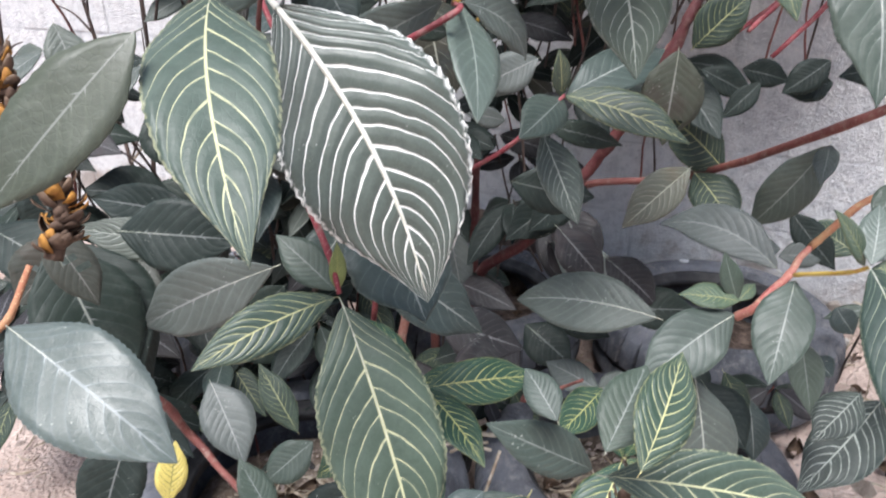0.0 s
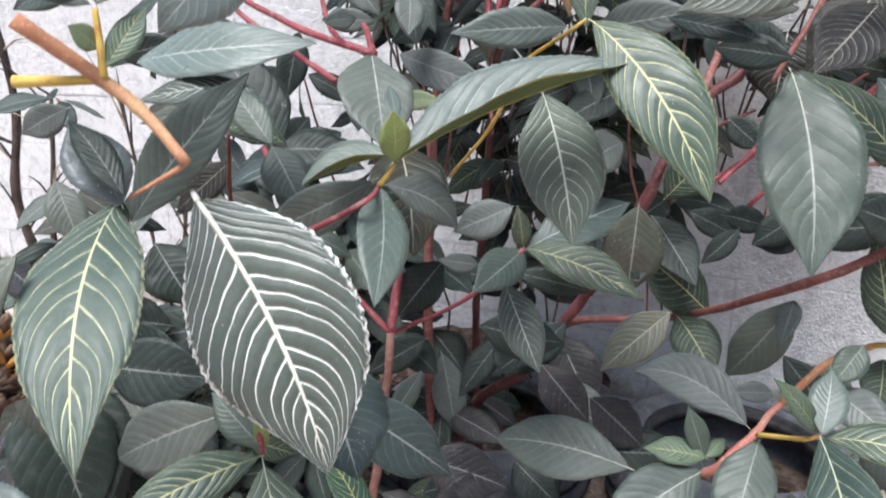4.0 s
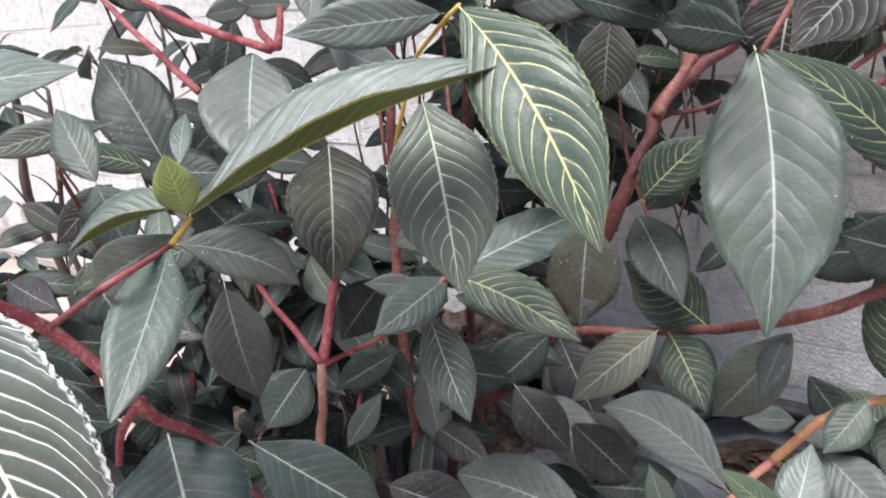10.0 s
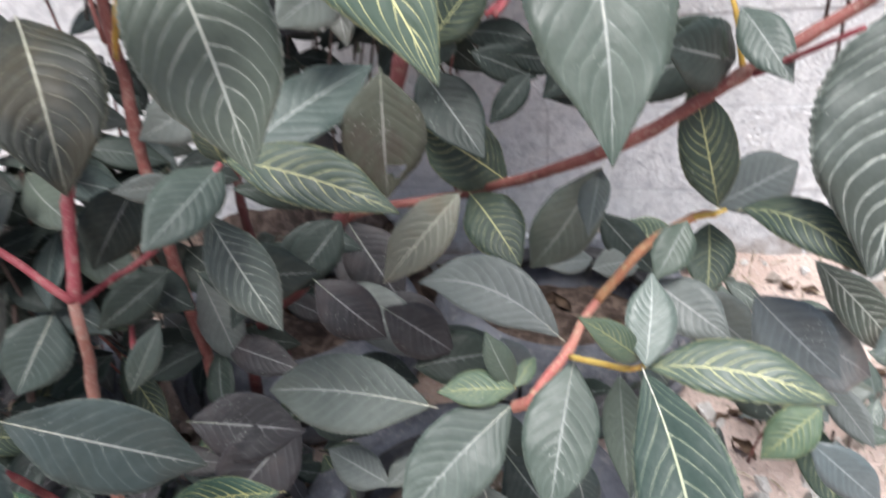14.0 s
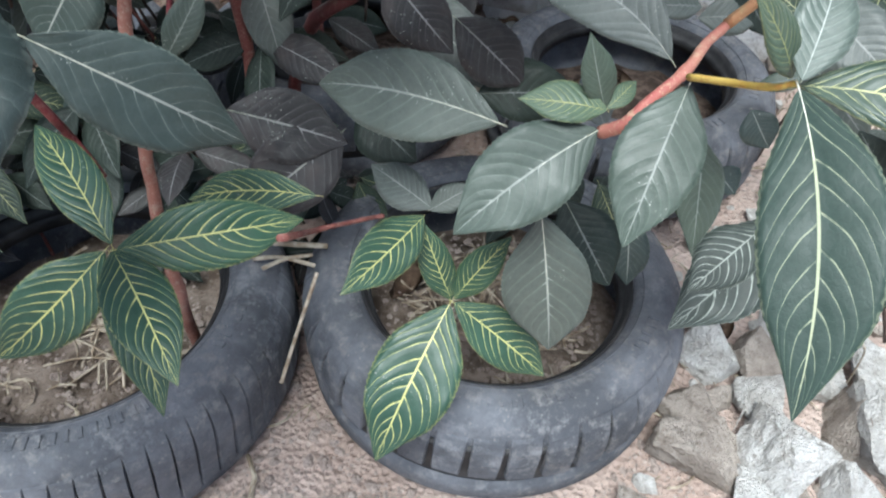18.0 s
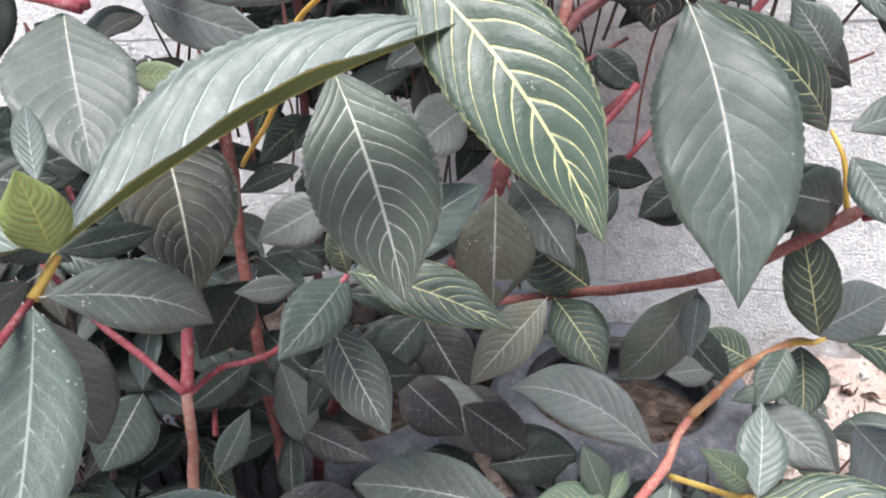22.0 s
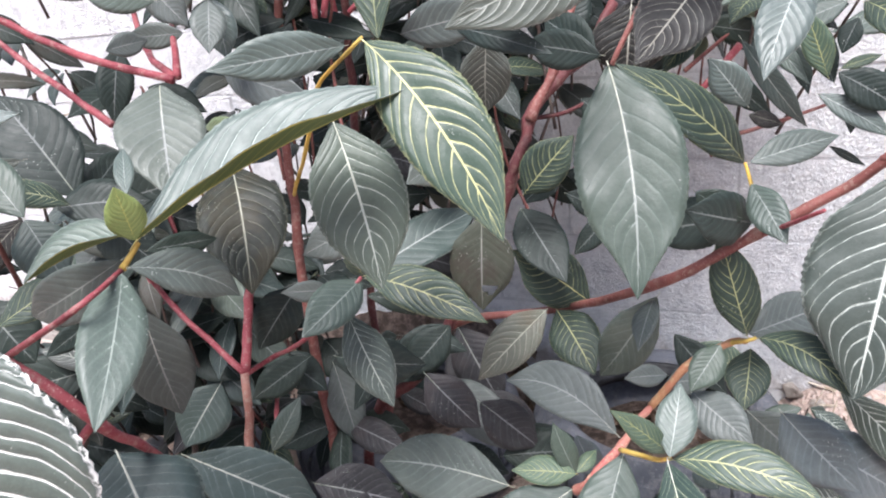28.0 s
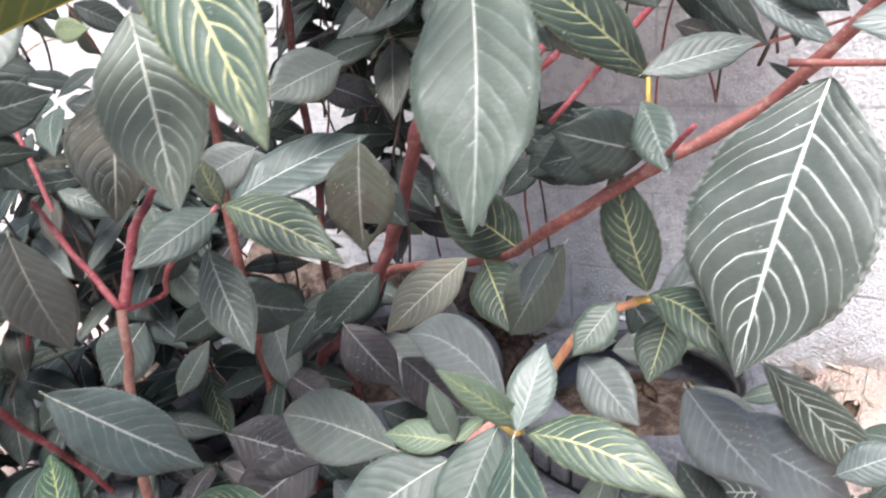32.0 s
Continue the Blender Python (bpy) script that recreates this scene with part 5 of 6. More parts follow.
leaf("teal", (0.562, 0.860, 0.538), (0.583, 0.840, 0.508), 0.036, (-0.40, -0.62, 0.68), 0.06)
leaf("dark", (0.177, 1.100, 0.371), (0.253, 1.040, 0.325), 0.079, (0.02, -0.68, 0.73), 0.06)
leaf("grey", (0.226, 1.180, 0.494), (0.360, 1.060, 0.417), 0.078, (-0.06, -0.76, 0.65), 0.06)
leaf("teal", (0.572, 0.900, 0.432), (0.596, 0.880, 0.413), 0.037, (-0.36, -0.59, 0.72), 0.06)
leaf("teal", (0.067, 0.428, 0.614), (0.034, 0.402, 0.595), 0.028, (0.08, -0.57, 0.82), 0.06)
leaf("dark", (0.200, 0.402, 0.640), (0.238, 0.385, 0.618), 0.027, (-0.15, -0.56, 0.81), 0.06)
leaf("green", (-0.092, 0.428, 0.585), (-0.119, 0.445, 0.629), 0.026, (0.26, -0.55, 0.79), 0.06)
leaf("dark", (-0.017, 0.376, 0.565), (-0.061, 0.367, 0.607), 0.030, (0.20, -0.51, 0.84), 0.06)
leaf("dark", (0.264, 0.428, 0.621), (0.302, 0.402, 0.594), 0.028, (-0.22, -0.55, 0.81), 0.06)
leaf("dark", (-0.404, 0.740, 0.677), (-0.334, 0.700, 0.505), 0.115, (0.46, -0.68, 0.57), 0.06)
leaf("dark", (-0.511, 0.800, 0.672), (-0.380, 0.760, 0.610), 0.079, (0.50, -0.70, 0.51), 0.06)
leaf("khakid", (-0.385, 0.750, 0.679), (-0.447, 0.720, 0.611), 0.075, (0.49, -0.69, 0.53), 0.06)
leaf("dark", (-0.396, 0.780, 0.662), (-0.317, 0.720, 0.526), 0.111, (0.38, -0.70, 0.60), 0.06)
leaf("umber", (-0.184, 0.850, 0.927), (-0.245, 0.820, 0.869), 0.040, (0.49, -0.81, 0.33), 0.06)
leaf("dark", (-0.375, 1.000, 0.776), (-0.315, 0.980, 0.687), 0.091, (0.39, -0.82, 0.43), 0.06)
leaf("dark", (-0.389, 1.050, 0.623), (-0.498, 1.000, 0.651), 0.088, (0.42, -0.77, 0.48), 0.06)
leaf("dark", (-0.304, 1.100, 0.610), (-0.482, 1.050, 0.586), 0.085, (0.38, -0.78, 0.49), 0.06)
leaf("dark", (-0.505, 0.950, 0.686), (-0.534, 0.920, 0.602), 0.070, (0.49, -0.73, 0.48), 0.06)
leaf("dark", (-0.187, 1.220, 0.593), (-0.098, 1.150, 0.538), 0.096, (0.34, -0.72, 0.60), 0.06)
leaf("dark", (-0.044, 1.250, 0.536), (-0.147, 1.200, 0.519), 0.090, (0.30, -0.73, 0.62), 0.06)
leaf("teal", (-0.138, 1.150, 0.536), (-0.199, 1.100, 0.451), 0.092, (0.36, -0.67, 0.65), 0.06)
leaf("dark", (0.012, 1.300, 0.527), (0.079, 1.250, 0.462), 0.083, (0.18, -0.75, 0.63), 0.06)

leaf("green", (0.621, 0.910, 1.059), (0.659, 0.850, 0.992), 0.022, (-0.51, -0.80, 0.31), 0.03)
leaf("dark", (0.656, 0.890, 1.032), (0.668, 0.870, 0.979), 0.019, (-0.52, -0.79, 0.33), 0.02)
leaf("greeny", (0.671, 0.840, 1.000), (0.648, 0.850, 1.067), 0.028, (-0.54, -0.79, 0.31), 0.04)
leaf("dark", (0.701, 0.850, 1.053), (0.688, 0.850, 1.020), 0.022, (-0.56, -0.77, 0.30), 0.02)
leaf("darky", (0.683, 0.840, 1.007), (0.717, 0.830, 1.018), 0.012, (-0.54, -0.72, 0.43), 0.02)
leaf("dark", (0.681, 0.840, 1.003), (0.731, 0.810, 0.965), 0.037, (-0.56, -0.72, 0.40), 0.05)
leaf("grey", (0.751, 0.870, 0.990), (0.790, 0.850, 0.962), 0.031, (-0.58, -0.71, 0.40), 0.05)
leaf("pale", (0.668, 0.850, 0.982), (0.725, 0.810, 0.940), 0.024, (-0.53, -0.71, 0.47), 0.05)
leaf("dark", (0.717, 0.870, 0.967), (0.715, 0.870, 0.933), 0.014, (-0.55, -0.74, 0.38), 0.02)
leaf("umber", (0.623, 0.910, 0.955), (0.661, 0.910, 0.941), 0.019, (-0.48, -0.79, 0.38), 0.02)
leaf("dark", (0.694, 0.870, 0.922), (0.734, 0.870, 0.897), 0.009, (-0.54, -0.73, 0.42), 0.02)
leaf("lime", (-0.045, 0.510, 1.163), (-0.109, 0.460, 1.112), 0.031, (0.37, -0.78, 0.51), 0.1)
leaf("greeny", (-0.074, 0.510, 1.157), (-0.143, 0.460, 1.139), 0.014, (0.42, -0.76, 0.50), 0.08)
leaf("lime2", (-0.110, 0.500, 1.151), (-0.139, 0.450, 1.111), 0.024, (0.48, -0.81, 0.33), 0.05)
leaf("greyg", (-0.095, 0.445, 1.085), (-0.094, 0.470, 1.120), 0.025, (0.44, -0.81, 0.38), 0.03)
leaf("pale", (-0.106, 0.450, 1.090), (-0.131, 0.430, 1.111), 0.028, (0.47, -0.74, 0.48), 0.05)
leaf("greyg", (-0.102, 0.450, 1.085), (-0.135, 0.430, 1.094), 0.013, (0.44, -0.69, 0.57), 0.04)
leaf("lime2", (-0.098, 0.445, 1.059), (-0.106, 0.430, 1.072), 0.017, (0.43, -0.73, 0.53), 0.04)
leaf("greeny", (-0.094, 0.445, 1.048), (-0.077, 0.470, 1.084), 0.019, (0.42, -0.79, 0.44), 0.05)
leaf("whitd", (-0.069, 0.620, 1.028), (-0.162, 0.600, 1.015), 0.029, (0.29, -0.67, 0.68), 0.05)
leaf("blue", (-0.091, 0.437, 0.963), (-0.128, 0.450, 1.011), 0.040, (0.40, -0.66, 0.63), 0.05)
leaf("dark", (-0.110, 0.800, 0.948), (-0.020, 0.820, 0.942), 0.052, (0.20, -0.78, 0.59), 0.05)
leaf("darky", (-0.174, 0.750, 0.845), (-0.103, 0.800, 0.879), 0.039, (0.26, -0.71, 0.65), 0.05)
leaf("green", (-0.080, 0.700, 0.967), (-0.135, 0.740, 1.023), 0.038, (0.29, -0.82, 0.49), 0.04)
leaf("green", (-0.080, 0.700, 0.965), (-0.047, 0.680, 0.909), 0.047, (0.23, -0.75, 0.62), 0.05)
stem("yolk", 0.0028, (-0.098, 0.446, 1.041), (-0.097, 0.446, 1.059), (-0.097, 0.446, 1.082))
stem("redbrown", 0.003, (-0.171, 0.800, 0.839), (-0.151, 0.760, 0.917), (-0.133, 0.720, 0.975))
# ---------------------------------------------------------------- the dense inner growth of the shrub
inner = random.Random(77)


def tuft(x, y, z, count, size, kinds, spread=1.0):
    """A shoot tip with a few drooping leaves round it, on a thin stem."""
    y = min(y, wall_line(x) - 0.13)
    turn = inner.uniform(0, math.tau)
    top = Vector((x, y, z))
    for k in range(count):
        a = turn + k * math.tau / count + inner.uniform(-0.35, 0.35)
        ln = size * inner.uniform(0.75, 1.2)
        out = Vector((math.cos(a), math.sin(a) * 0.8, inner.uniform(-0.75, 0.05)))
        out.normalize()
        base = top + out * 0.012
        tip = base + out * ln
        tip.z -= 0.12 * ln
        leaf(inner.choice(kinds), base[:], tip[:], ln * inner.uniform(0.40, 0.50), (-0.15 + inner.uniform(-0.3, 0.3), -0.75, 0.8 + inner.uniform(-0.3, 0.3)), inner.uniform(0.03, 0.1), near=False)
    foot = Vector((x + inner.uniform(-0.08, 0.08), y + inner.uniform(-0.02, 0.16), max(0.02, z - inner.uniform(0.18, 0.34))))
    foot.y = min(foot.y, wall_line(foot.x) - 0.03)
    stem(inner.choice(("dark", "dark", "dark", "redbrown")), 0.0028, foot[:], ((foot + top) / 2 + Vector((inner.uniform(-0.02, 0.02), 0.015, 0)))[:], (top - Vector((0, 0, 0.002)))[:], near=False)


# mostly dark skins: the interior's shade is put into the leaf colour
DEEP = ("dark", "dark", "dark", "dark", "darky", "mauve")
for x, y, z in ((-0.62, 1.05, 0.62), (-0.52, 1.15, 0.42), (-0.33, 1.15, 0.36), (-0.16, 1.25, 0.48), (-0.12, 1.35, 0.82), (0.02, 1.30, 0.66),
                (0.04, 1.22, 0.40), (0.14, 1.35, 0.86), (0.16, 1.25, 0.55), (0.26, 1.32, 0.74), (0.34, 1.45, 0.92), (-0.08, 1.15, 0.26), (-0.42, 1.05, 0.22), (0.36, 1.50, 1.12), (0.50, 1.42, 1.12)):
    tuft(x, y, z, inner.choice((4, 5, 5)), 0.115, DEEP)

HIGH = ("dark", "dark", "green", "greyst", "dark", "khakid")
for x, y, z in ((-0.10, 1.45, 1.22), (0.06, 1.55, 1.10), (0.20, 1.50, 1.28), (0.36, 1.40, 1.36), (0.52, 1.50, 1.30), (0.66, 1.45, 1.42), (0.82, 1.40, 1.22), (0.95, 1.30, 1.38),
                (0.62, 1.25, 1.12), (0.44, 1.20, 1.22), (0.28, 1.30, 1.05), (-0.22, 1.30, 1.02), (0.74, 1.15, 1.22)):
    tuft(x, y, z, inner.choice((3, 4, 4)), 0.11, HIGH)
for x, y, z in ((-0.72, 1.10, 0.34), (-0.60, 1.00, 0.48), (-0.50, 0.98, 0.30), (-0.70, 1.22, 0.40)):
    tuft(x, y, z, 5, 0.12, DEEP)
for x, y, z in ((0.80, 1.04, 1.06), (0.92, 1.06, 1.03), (0.70, 1.08, 1.08), (0.98, 1.15, 0.98)):
    tuft(x, y, z, 4, 0.10, ("dark", "dark", "green", "darky"))
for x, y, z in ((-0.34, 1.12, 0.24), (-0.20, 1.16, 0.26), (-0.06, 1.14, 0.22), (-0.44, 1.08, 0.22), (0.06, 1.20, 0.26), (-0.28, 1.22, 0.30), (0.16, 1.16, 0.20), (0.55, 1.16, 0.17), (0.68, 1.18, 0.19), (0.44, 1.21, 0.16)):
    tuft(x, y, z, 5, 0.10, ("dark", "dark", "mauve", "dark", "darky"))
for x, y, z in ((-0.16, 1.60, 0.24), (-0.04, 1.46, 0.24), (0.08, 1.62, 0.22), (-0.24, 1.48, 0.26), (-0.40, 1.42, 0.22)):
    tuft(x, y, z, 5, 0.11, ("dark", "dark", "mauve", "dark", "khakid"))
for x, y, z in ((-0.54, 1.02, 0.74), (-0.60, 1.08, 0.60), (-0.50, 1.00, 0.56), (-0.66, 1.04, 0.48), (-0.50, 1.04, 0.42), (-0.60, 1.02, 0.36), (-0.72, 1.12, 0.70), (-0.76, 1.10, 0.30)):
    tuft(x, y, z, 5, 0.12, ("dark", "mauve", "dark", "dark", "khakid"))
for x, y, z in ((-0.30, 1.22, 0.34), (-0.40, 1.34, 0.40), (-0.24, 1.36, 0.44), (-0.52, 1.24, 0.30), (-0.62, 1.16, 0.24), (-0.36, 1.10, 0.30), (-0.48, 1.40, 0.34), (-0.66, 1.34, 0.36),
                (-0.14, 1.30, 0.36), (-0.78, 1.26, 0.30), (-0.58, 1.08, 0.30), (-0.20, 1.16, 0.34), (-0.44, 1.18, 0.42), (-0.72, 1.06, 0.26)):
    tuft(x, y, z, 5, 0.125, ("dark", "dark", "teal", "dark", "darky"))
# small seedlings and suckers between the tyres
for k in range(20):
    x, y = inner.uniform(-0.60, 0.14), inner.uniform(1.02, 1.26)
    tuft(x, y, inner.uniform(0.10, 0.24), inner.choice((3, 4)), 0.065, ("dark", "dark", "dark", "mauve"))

# leaves close to the wall, mostly near-black in colour to imitate the deepest shade
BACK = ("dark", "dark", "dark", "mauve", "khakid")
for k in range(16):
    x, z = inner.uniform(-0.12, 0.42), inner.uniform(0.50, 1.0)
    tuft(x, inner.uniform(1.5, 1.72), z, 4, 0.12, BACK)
for x, y, z in ((0.95, 1.05, 0.22), (1.10, 1.25, 0.20), (0.92, 1.30, 0.30), (1.20, 1.05, 0.24), (0.84, 0.88, 0.34), (1.02, 1.00, 0.26), (1.05, 1.14, 0.30), (1.16, 1.20, 0.16), (1.30, 1.12, 0.18), (0.98, 1.20, 0.16)):
    tuft(x, y, z, 4, 0.085, ("green", "blue", "whitd", "grey"))


# crown leaves are tinted dark as well, shade included in the colour
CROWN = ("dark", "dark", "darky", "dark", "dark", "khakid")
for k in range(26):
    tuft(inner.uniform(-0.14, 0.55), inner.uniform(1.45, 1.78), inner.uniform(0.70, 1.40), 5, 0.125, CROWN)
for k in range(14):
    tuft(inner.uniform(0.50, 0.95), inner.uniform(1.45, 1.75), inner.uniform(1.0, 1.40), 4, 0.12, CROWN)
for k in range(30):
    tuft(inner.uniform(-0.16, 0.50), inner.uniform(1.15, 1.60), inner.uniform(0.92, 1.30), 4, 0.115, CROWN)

# extra overhead tufts, made up to shade the inner leaves from the sky
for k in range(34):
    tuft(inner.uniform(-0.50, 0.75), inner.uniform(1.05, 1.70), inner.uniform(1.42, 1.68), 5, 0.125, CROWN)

for x, y, z in ((-0.40, 1.30, 1.12), (-0.45, 1.35, 0.95), (-0.42, 1.45, 1.05), (-0.45, 1.20, 0.81), (-0.29, 1.30, 0.73), (-0.48, 1.30, 0.55), (-0.24, 1.35, 0.55), (-0.23, 1.30, 0.47), (-0.18, 1.40, 0.47), (-0.40, 1.30, 0.73), (-0.38, 1.25, 0.62), (-0.43, 1.40, 0.90), (-0.38, 1.40, 0.70), (-0.14, 1.50, 0.94), (-0.25, 1.40, 0.91), (-0.18, 1.35, 0.74), (-0.25, 1.30, 0.68)):
    tuft(x, y, z, 4, 0.10, ("greyg", "khakid", "dark", "green", "grey"))

for x, y, z in ((-0.21, 1.20, 0.88), (-0.24, 1.15, 0.81), (-0.27, 1.30, 0.81), (-0.29, 1.15, 0.69), (-0.31, 1.25, 0.70), (-0.23, 1.30, 0.65), (-0.34, 1.15, 0.59), (-0.28, 1.30, 0.54), (-0.27, 1.20, 0.62), (-0.22, 1.35, 0.55), (-0.41, 1.20, 0.53), (-0.34, 1.30, 0.83), (-0.13, 1.20, 0.72), (-0.19, 1.25, 0.63), (-0.10, 1.30, 0.71), (-0.06, 1.40, 0.69), (-0.11, 1.20, 0.64), (-0.09, 1.40, 0.51), (-0.14, 1.30, 0.77), (-0.19, 1.20, 0.58), (-0.15, 1.35, 0.65)):
    tuft(x, y, z, 5, 0.115, ("grey", "greyg", "khakid", "teal", "green", "dark"))

for x, y, z in ((-0.56, 1.10, 0.84), (-0.59, 1.10, 0.75), (-0.37, 1.10, 1.06), (-0.41, 1.20, 1.15), (-0.31, 1.10, 0.84), (-0.19, 1.10, 0.78), (-0.63, 1.20, 0.98), (-0.58, 1.20, 0.77), (-0.35, 1.20, 0.83), (-0.62, 1.10, 0.69)):
    tuft(x, y, z, 4, 0.09, ("dark", "grey", "khakid", "green"))

INNER_LEAVES.settle("inner_foliage", "dense inner and overhead leaves of the shrub, most darkened for shade")
INNER_RIBS.settle("inner_veining", "pale midribs of the shaded inner leaves")
INNER_STEMS.settle("inner_brushwood", "thin dark inner shoots of the shrub")

# ---------------------------------------------------------------- a bare bush close to the wall
def bare_bush(x, y, trunks, seed):
    """A few dark crooked trunks with thin leafless twigs."""
    rnd = random.Random(seed)
    thing = tagged(new("bare_bush"), "leafless dark bush with thin twigs close to the wall", "bush")
    for height, thick, lean in trunks:
        pts = [Vector((x + lean * k / 5 + rnd.uniform(-0.02, 0.02), y + rnd.uniform(-0.02, 0.02), height * k / 5)) for k in range(6)]
        bm = bmesh.new()
        line = smooth_line(pts, 5)
        tube(bm, line, [thick * (1.1 - 0.5 * k / len(line)) * (1 + 0.12 * math.sin(1.7 * k)) for k in range(len(line))], 8)
        part("trunk", bm, STEMS["dark"], thing)
        for k in range(9):
            p = line[rnd.randrange(8, len(line))]
            d = Vector((rnd.uniform(-1, 1), rnd.uniform(-0.5, 0.2), rnd.uniform(0.1, 1))).normalized() * rnd.uniform(0.08, 0.22)
            bm = bmesh.new()
            tube(bm, smooth_line([p, p + d * 0.5 + Vector((0, 0, 0.012)), p + d], 4), [0.0035 * (1 - 0.08 * q) for q in range(9)], 5)
            part("twig", bm, STEMS["dark"] if k % 3 else STRAW, thing)


bare_bush(-1.08, 1.70, ((1.15, 0.014, -0.02), (0.95, 0.009, 0.10)), 5)
bare_bush(-0.72, 1.74, ((1.08, 0.007, 0.06), (0.98, 0.006, -0.10)), 6)

# ---------------------------------------------------------------- withered flower spikes
def flower_spike(points, radius, bracts, seed, label):
    """A dry flower spike: a bent stalk with small overlapping bracts."""
    rnd = random.Random(seed)
    thing = tagged(new("flower_spike"), label, "flower spike")
    line = smooth_line(points, 10)
    bm = bmesh.new()
    tube(bm, line, [radius * (0.30 - 0.12 * k / len(line)) for k in range(len(line))], 8)
    part("stalk", bm, DEAD, thing)
    for k in range(bracts):
        f = (k + 0.5) / bracts * (len(line) - 2)
        i = int(f)
        p = line[i].lerp(line[i + 1], f - i)
        d = (line[i + 1] - line[i]).normalized()
        a = d.cross(Vector((rnd.gauss(0, 1), rnd.gauss(0, 1), rnd.gauss(0, 1)))).normalized()
        b = d.cross(a)
        ln, w = radius * rnd.uniform(0.6, 1.15), radius * rnd.uniform(0.14, 0.30)
        way = (a * 0.75 + d * rnd.uniform(0.3, 0.9)).normalized()
        bm = bmesh.new()
        rows = []
        for s in range(5):
            u = s / 4
            h = w * math.sin(math.pi * min(0.96, u * 0.9 + 0.08)) ** 0.8
            c = p + way * (ln * u) + a * (0.25 * radius * math.sin(math.pi * u))
            rows.append([bm.verts.new(c + b * h * v - a * (0.4 * h * v * v)) for v in (-1, 0, 1)] + [bm.verts.new(c + b * h * v - a * (0.4 * h * v * v + 0.0008)) for v in (1, 0, -1)])
        for r, q in zip(rows, rows[1:]):
            for j in range(6):
                bm.faces.new((r[j], r[(j + 1) % 6], q[(j + 1) % 6], q[j]))
        bm.faces.new(rows[0][::-1])
        bm.faces.new(rows[-1])
        part("bract", bm, RUST if rnd.random() < {1: 0.08, 2: 0.45, 3: 0.6, 4: 0.10}[seed] else DEAD, thing)
    return thing


flower_spike([(-0.240, 0.471, 0.783), (-0.234, 0.484, 0.812), (-0.242, 0.497, 0.842), (-0.254, 0.504, 0.856)], 0.022, 120, 1, 'withered brown flower spike on the shrub')
flower_spike([(-0.254, 0.497, 0.842), (-0.266, 0.510, 0.871), (-0.275, 0.521, 0.896), (-0.287, 0.531, 0.918)], 0.020, 90, 2, 'dry orange flower spike on the shrub')
flower_spike([(0.725, 0.701, 0.572), (0.773, 0.693, 0.584), (0.817, 0.690, 0.607), (0.867, 0.685, 0.628)], 0.015, 50, 3, 'dry rusty flower spike near the wall')
flower_spike([(0.147, 0.407, 0.530), (0.155, 0.422, 0.561), (0.169, 0.436, 0.588), (0.185, 0.445, 0.604)], 0.014, 60, 4, 'withered brown flower spike low on the shrub')

# ---------------------------------------------------------------- tyres on the ground
def lathe(bm, outline, turns=72, wobble=0.0):
    rings = []
    for k in range(turns):
        a = k * math.tau / turns
        s = 1 + wobble * math.sin(3 * a + 1)
        rings.append([bm.verts.new((r * s * math.cos(a), r * s * math.sin(a), z)) for r, z in outline])
    m = len(outline)
    for k in range(turns):
        p, q = rings[k], rings[(k + 1) % turns]
        for j in range(m):
            bm.faces.new((p[j], q[j], q[(j + 1) % m], p[(j + 1) % m]))
    bmesh.ops.recalc_face_normals(bm, faces=bm.faces[:])


def lug_mesh(name, outline, wide, slant, notch):
    """One tread block: a profile of (reach, height) made wide across the tread, with softened edges."""
    bm = bmesh.new()
    rows = []
    for v in (-1, -0.9, 0.9, 1):
        row = []
        for k, (q, z) in enumerate(outline):
            wedge = 1.10 - notch * min(1.0, k / 4)
            row.append(bm.verts.new((q - (0.003 if abs(v) > 0.95 else 0), v * wide * 0.5 * wedge + slant * (z - 0.1), z)))
        rows.append(row)
    m = len(outline)
    for p, q in zip(rows, rows[1:]):
        for j in range(m):
            bm.faces.new((p[j], p[(j + 1) % m], q[(j + 1) % m], q[j]))
    bm.faces.new(rows[0])
    bm.faces.new(rows[-1][::-1])
    bmesh.ops.recalc_face_normals(bm, faces=bm.faces[:])
    me = bpy.data.meshes.new(name)
    bm.to_mesh(me)
    bm.free()
    me.materials.append(RUBBER)
    return me


# heights and reaches for a tyre 0.276 m in radius and 0.19 m high
SHOULDER = lug_mesh("tread_lug", [(0.258, 0.170), (0.2665, 0.160), (0.2730, 0.144), (0.2768, 0.122), (0.2768, 0.092), (0.2650, 0.090), (0.2600, 0.13)], 0.0390, 0.05, 0.16)
SLANTED = lug_mesh("tread_lug", [(0.256, 0.172), (0.2655, 0.162), (0.2725, 0.146), (0.2762, 0.126), (0.2762, 0.050), (0.2670, 0.048), (0.2600, 0.12)], 0.0410, 0.22, 0.06)

bm = bmesh.new()
bmesh.ops.create_cube(bm, size=1, matrix=Matrix.Diagonal((0.016, 0.006, 0.003, 1)))
bmesh.ops.bevel(bm, geom=bm.edges[:], offset=0.0008, segments=1, affect="EDGES")
BAR = bpy.data.meshes.new("moulded_bar")
bm.to_mesh(BAR)
bm.free()
BAR.materials.append(RUBBER)


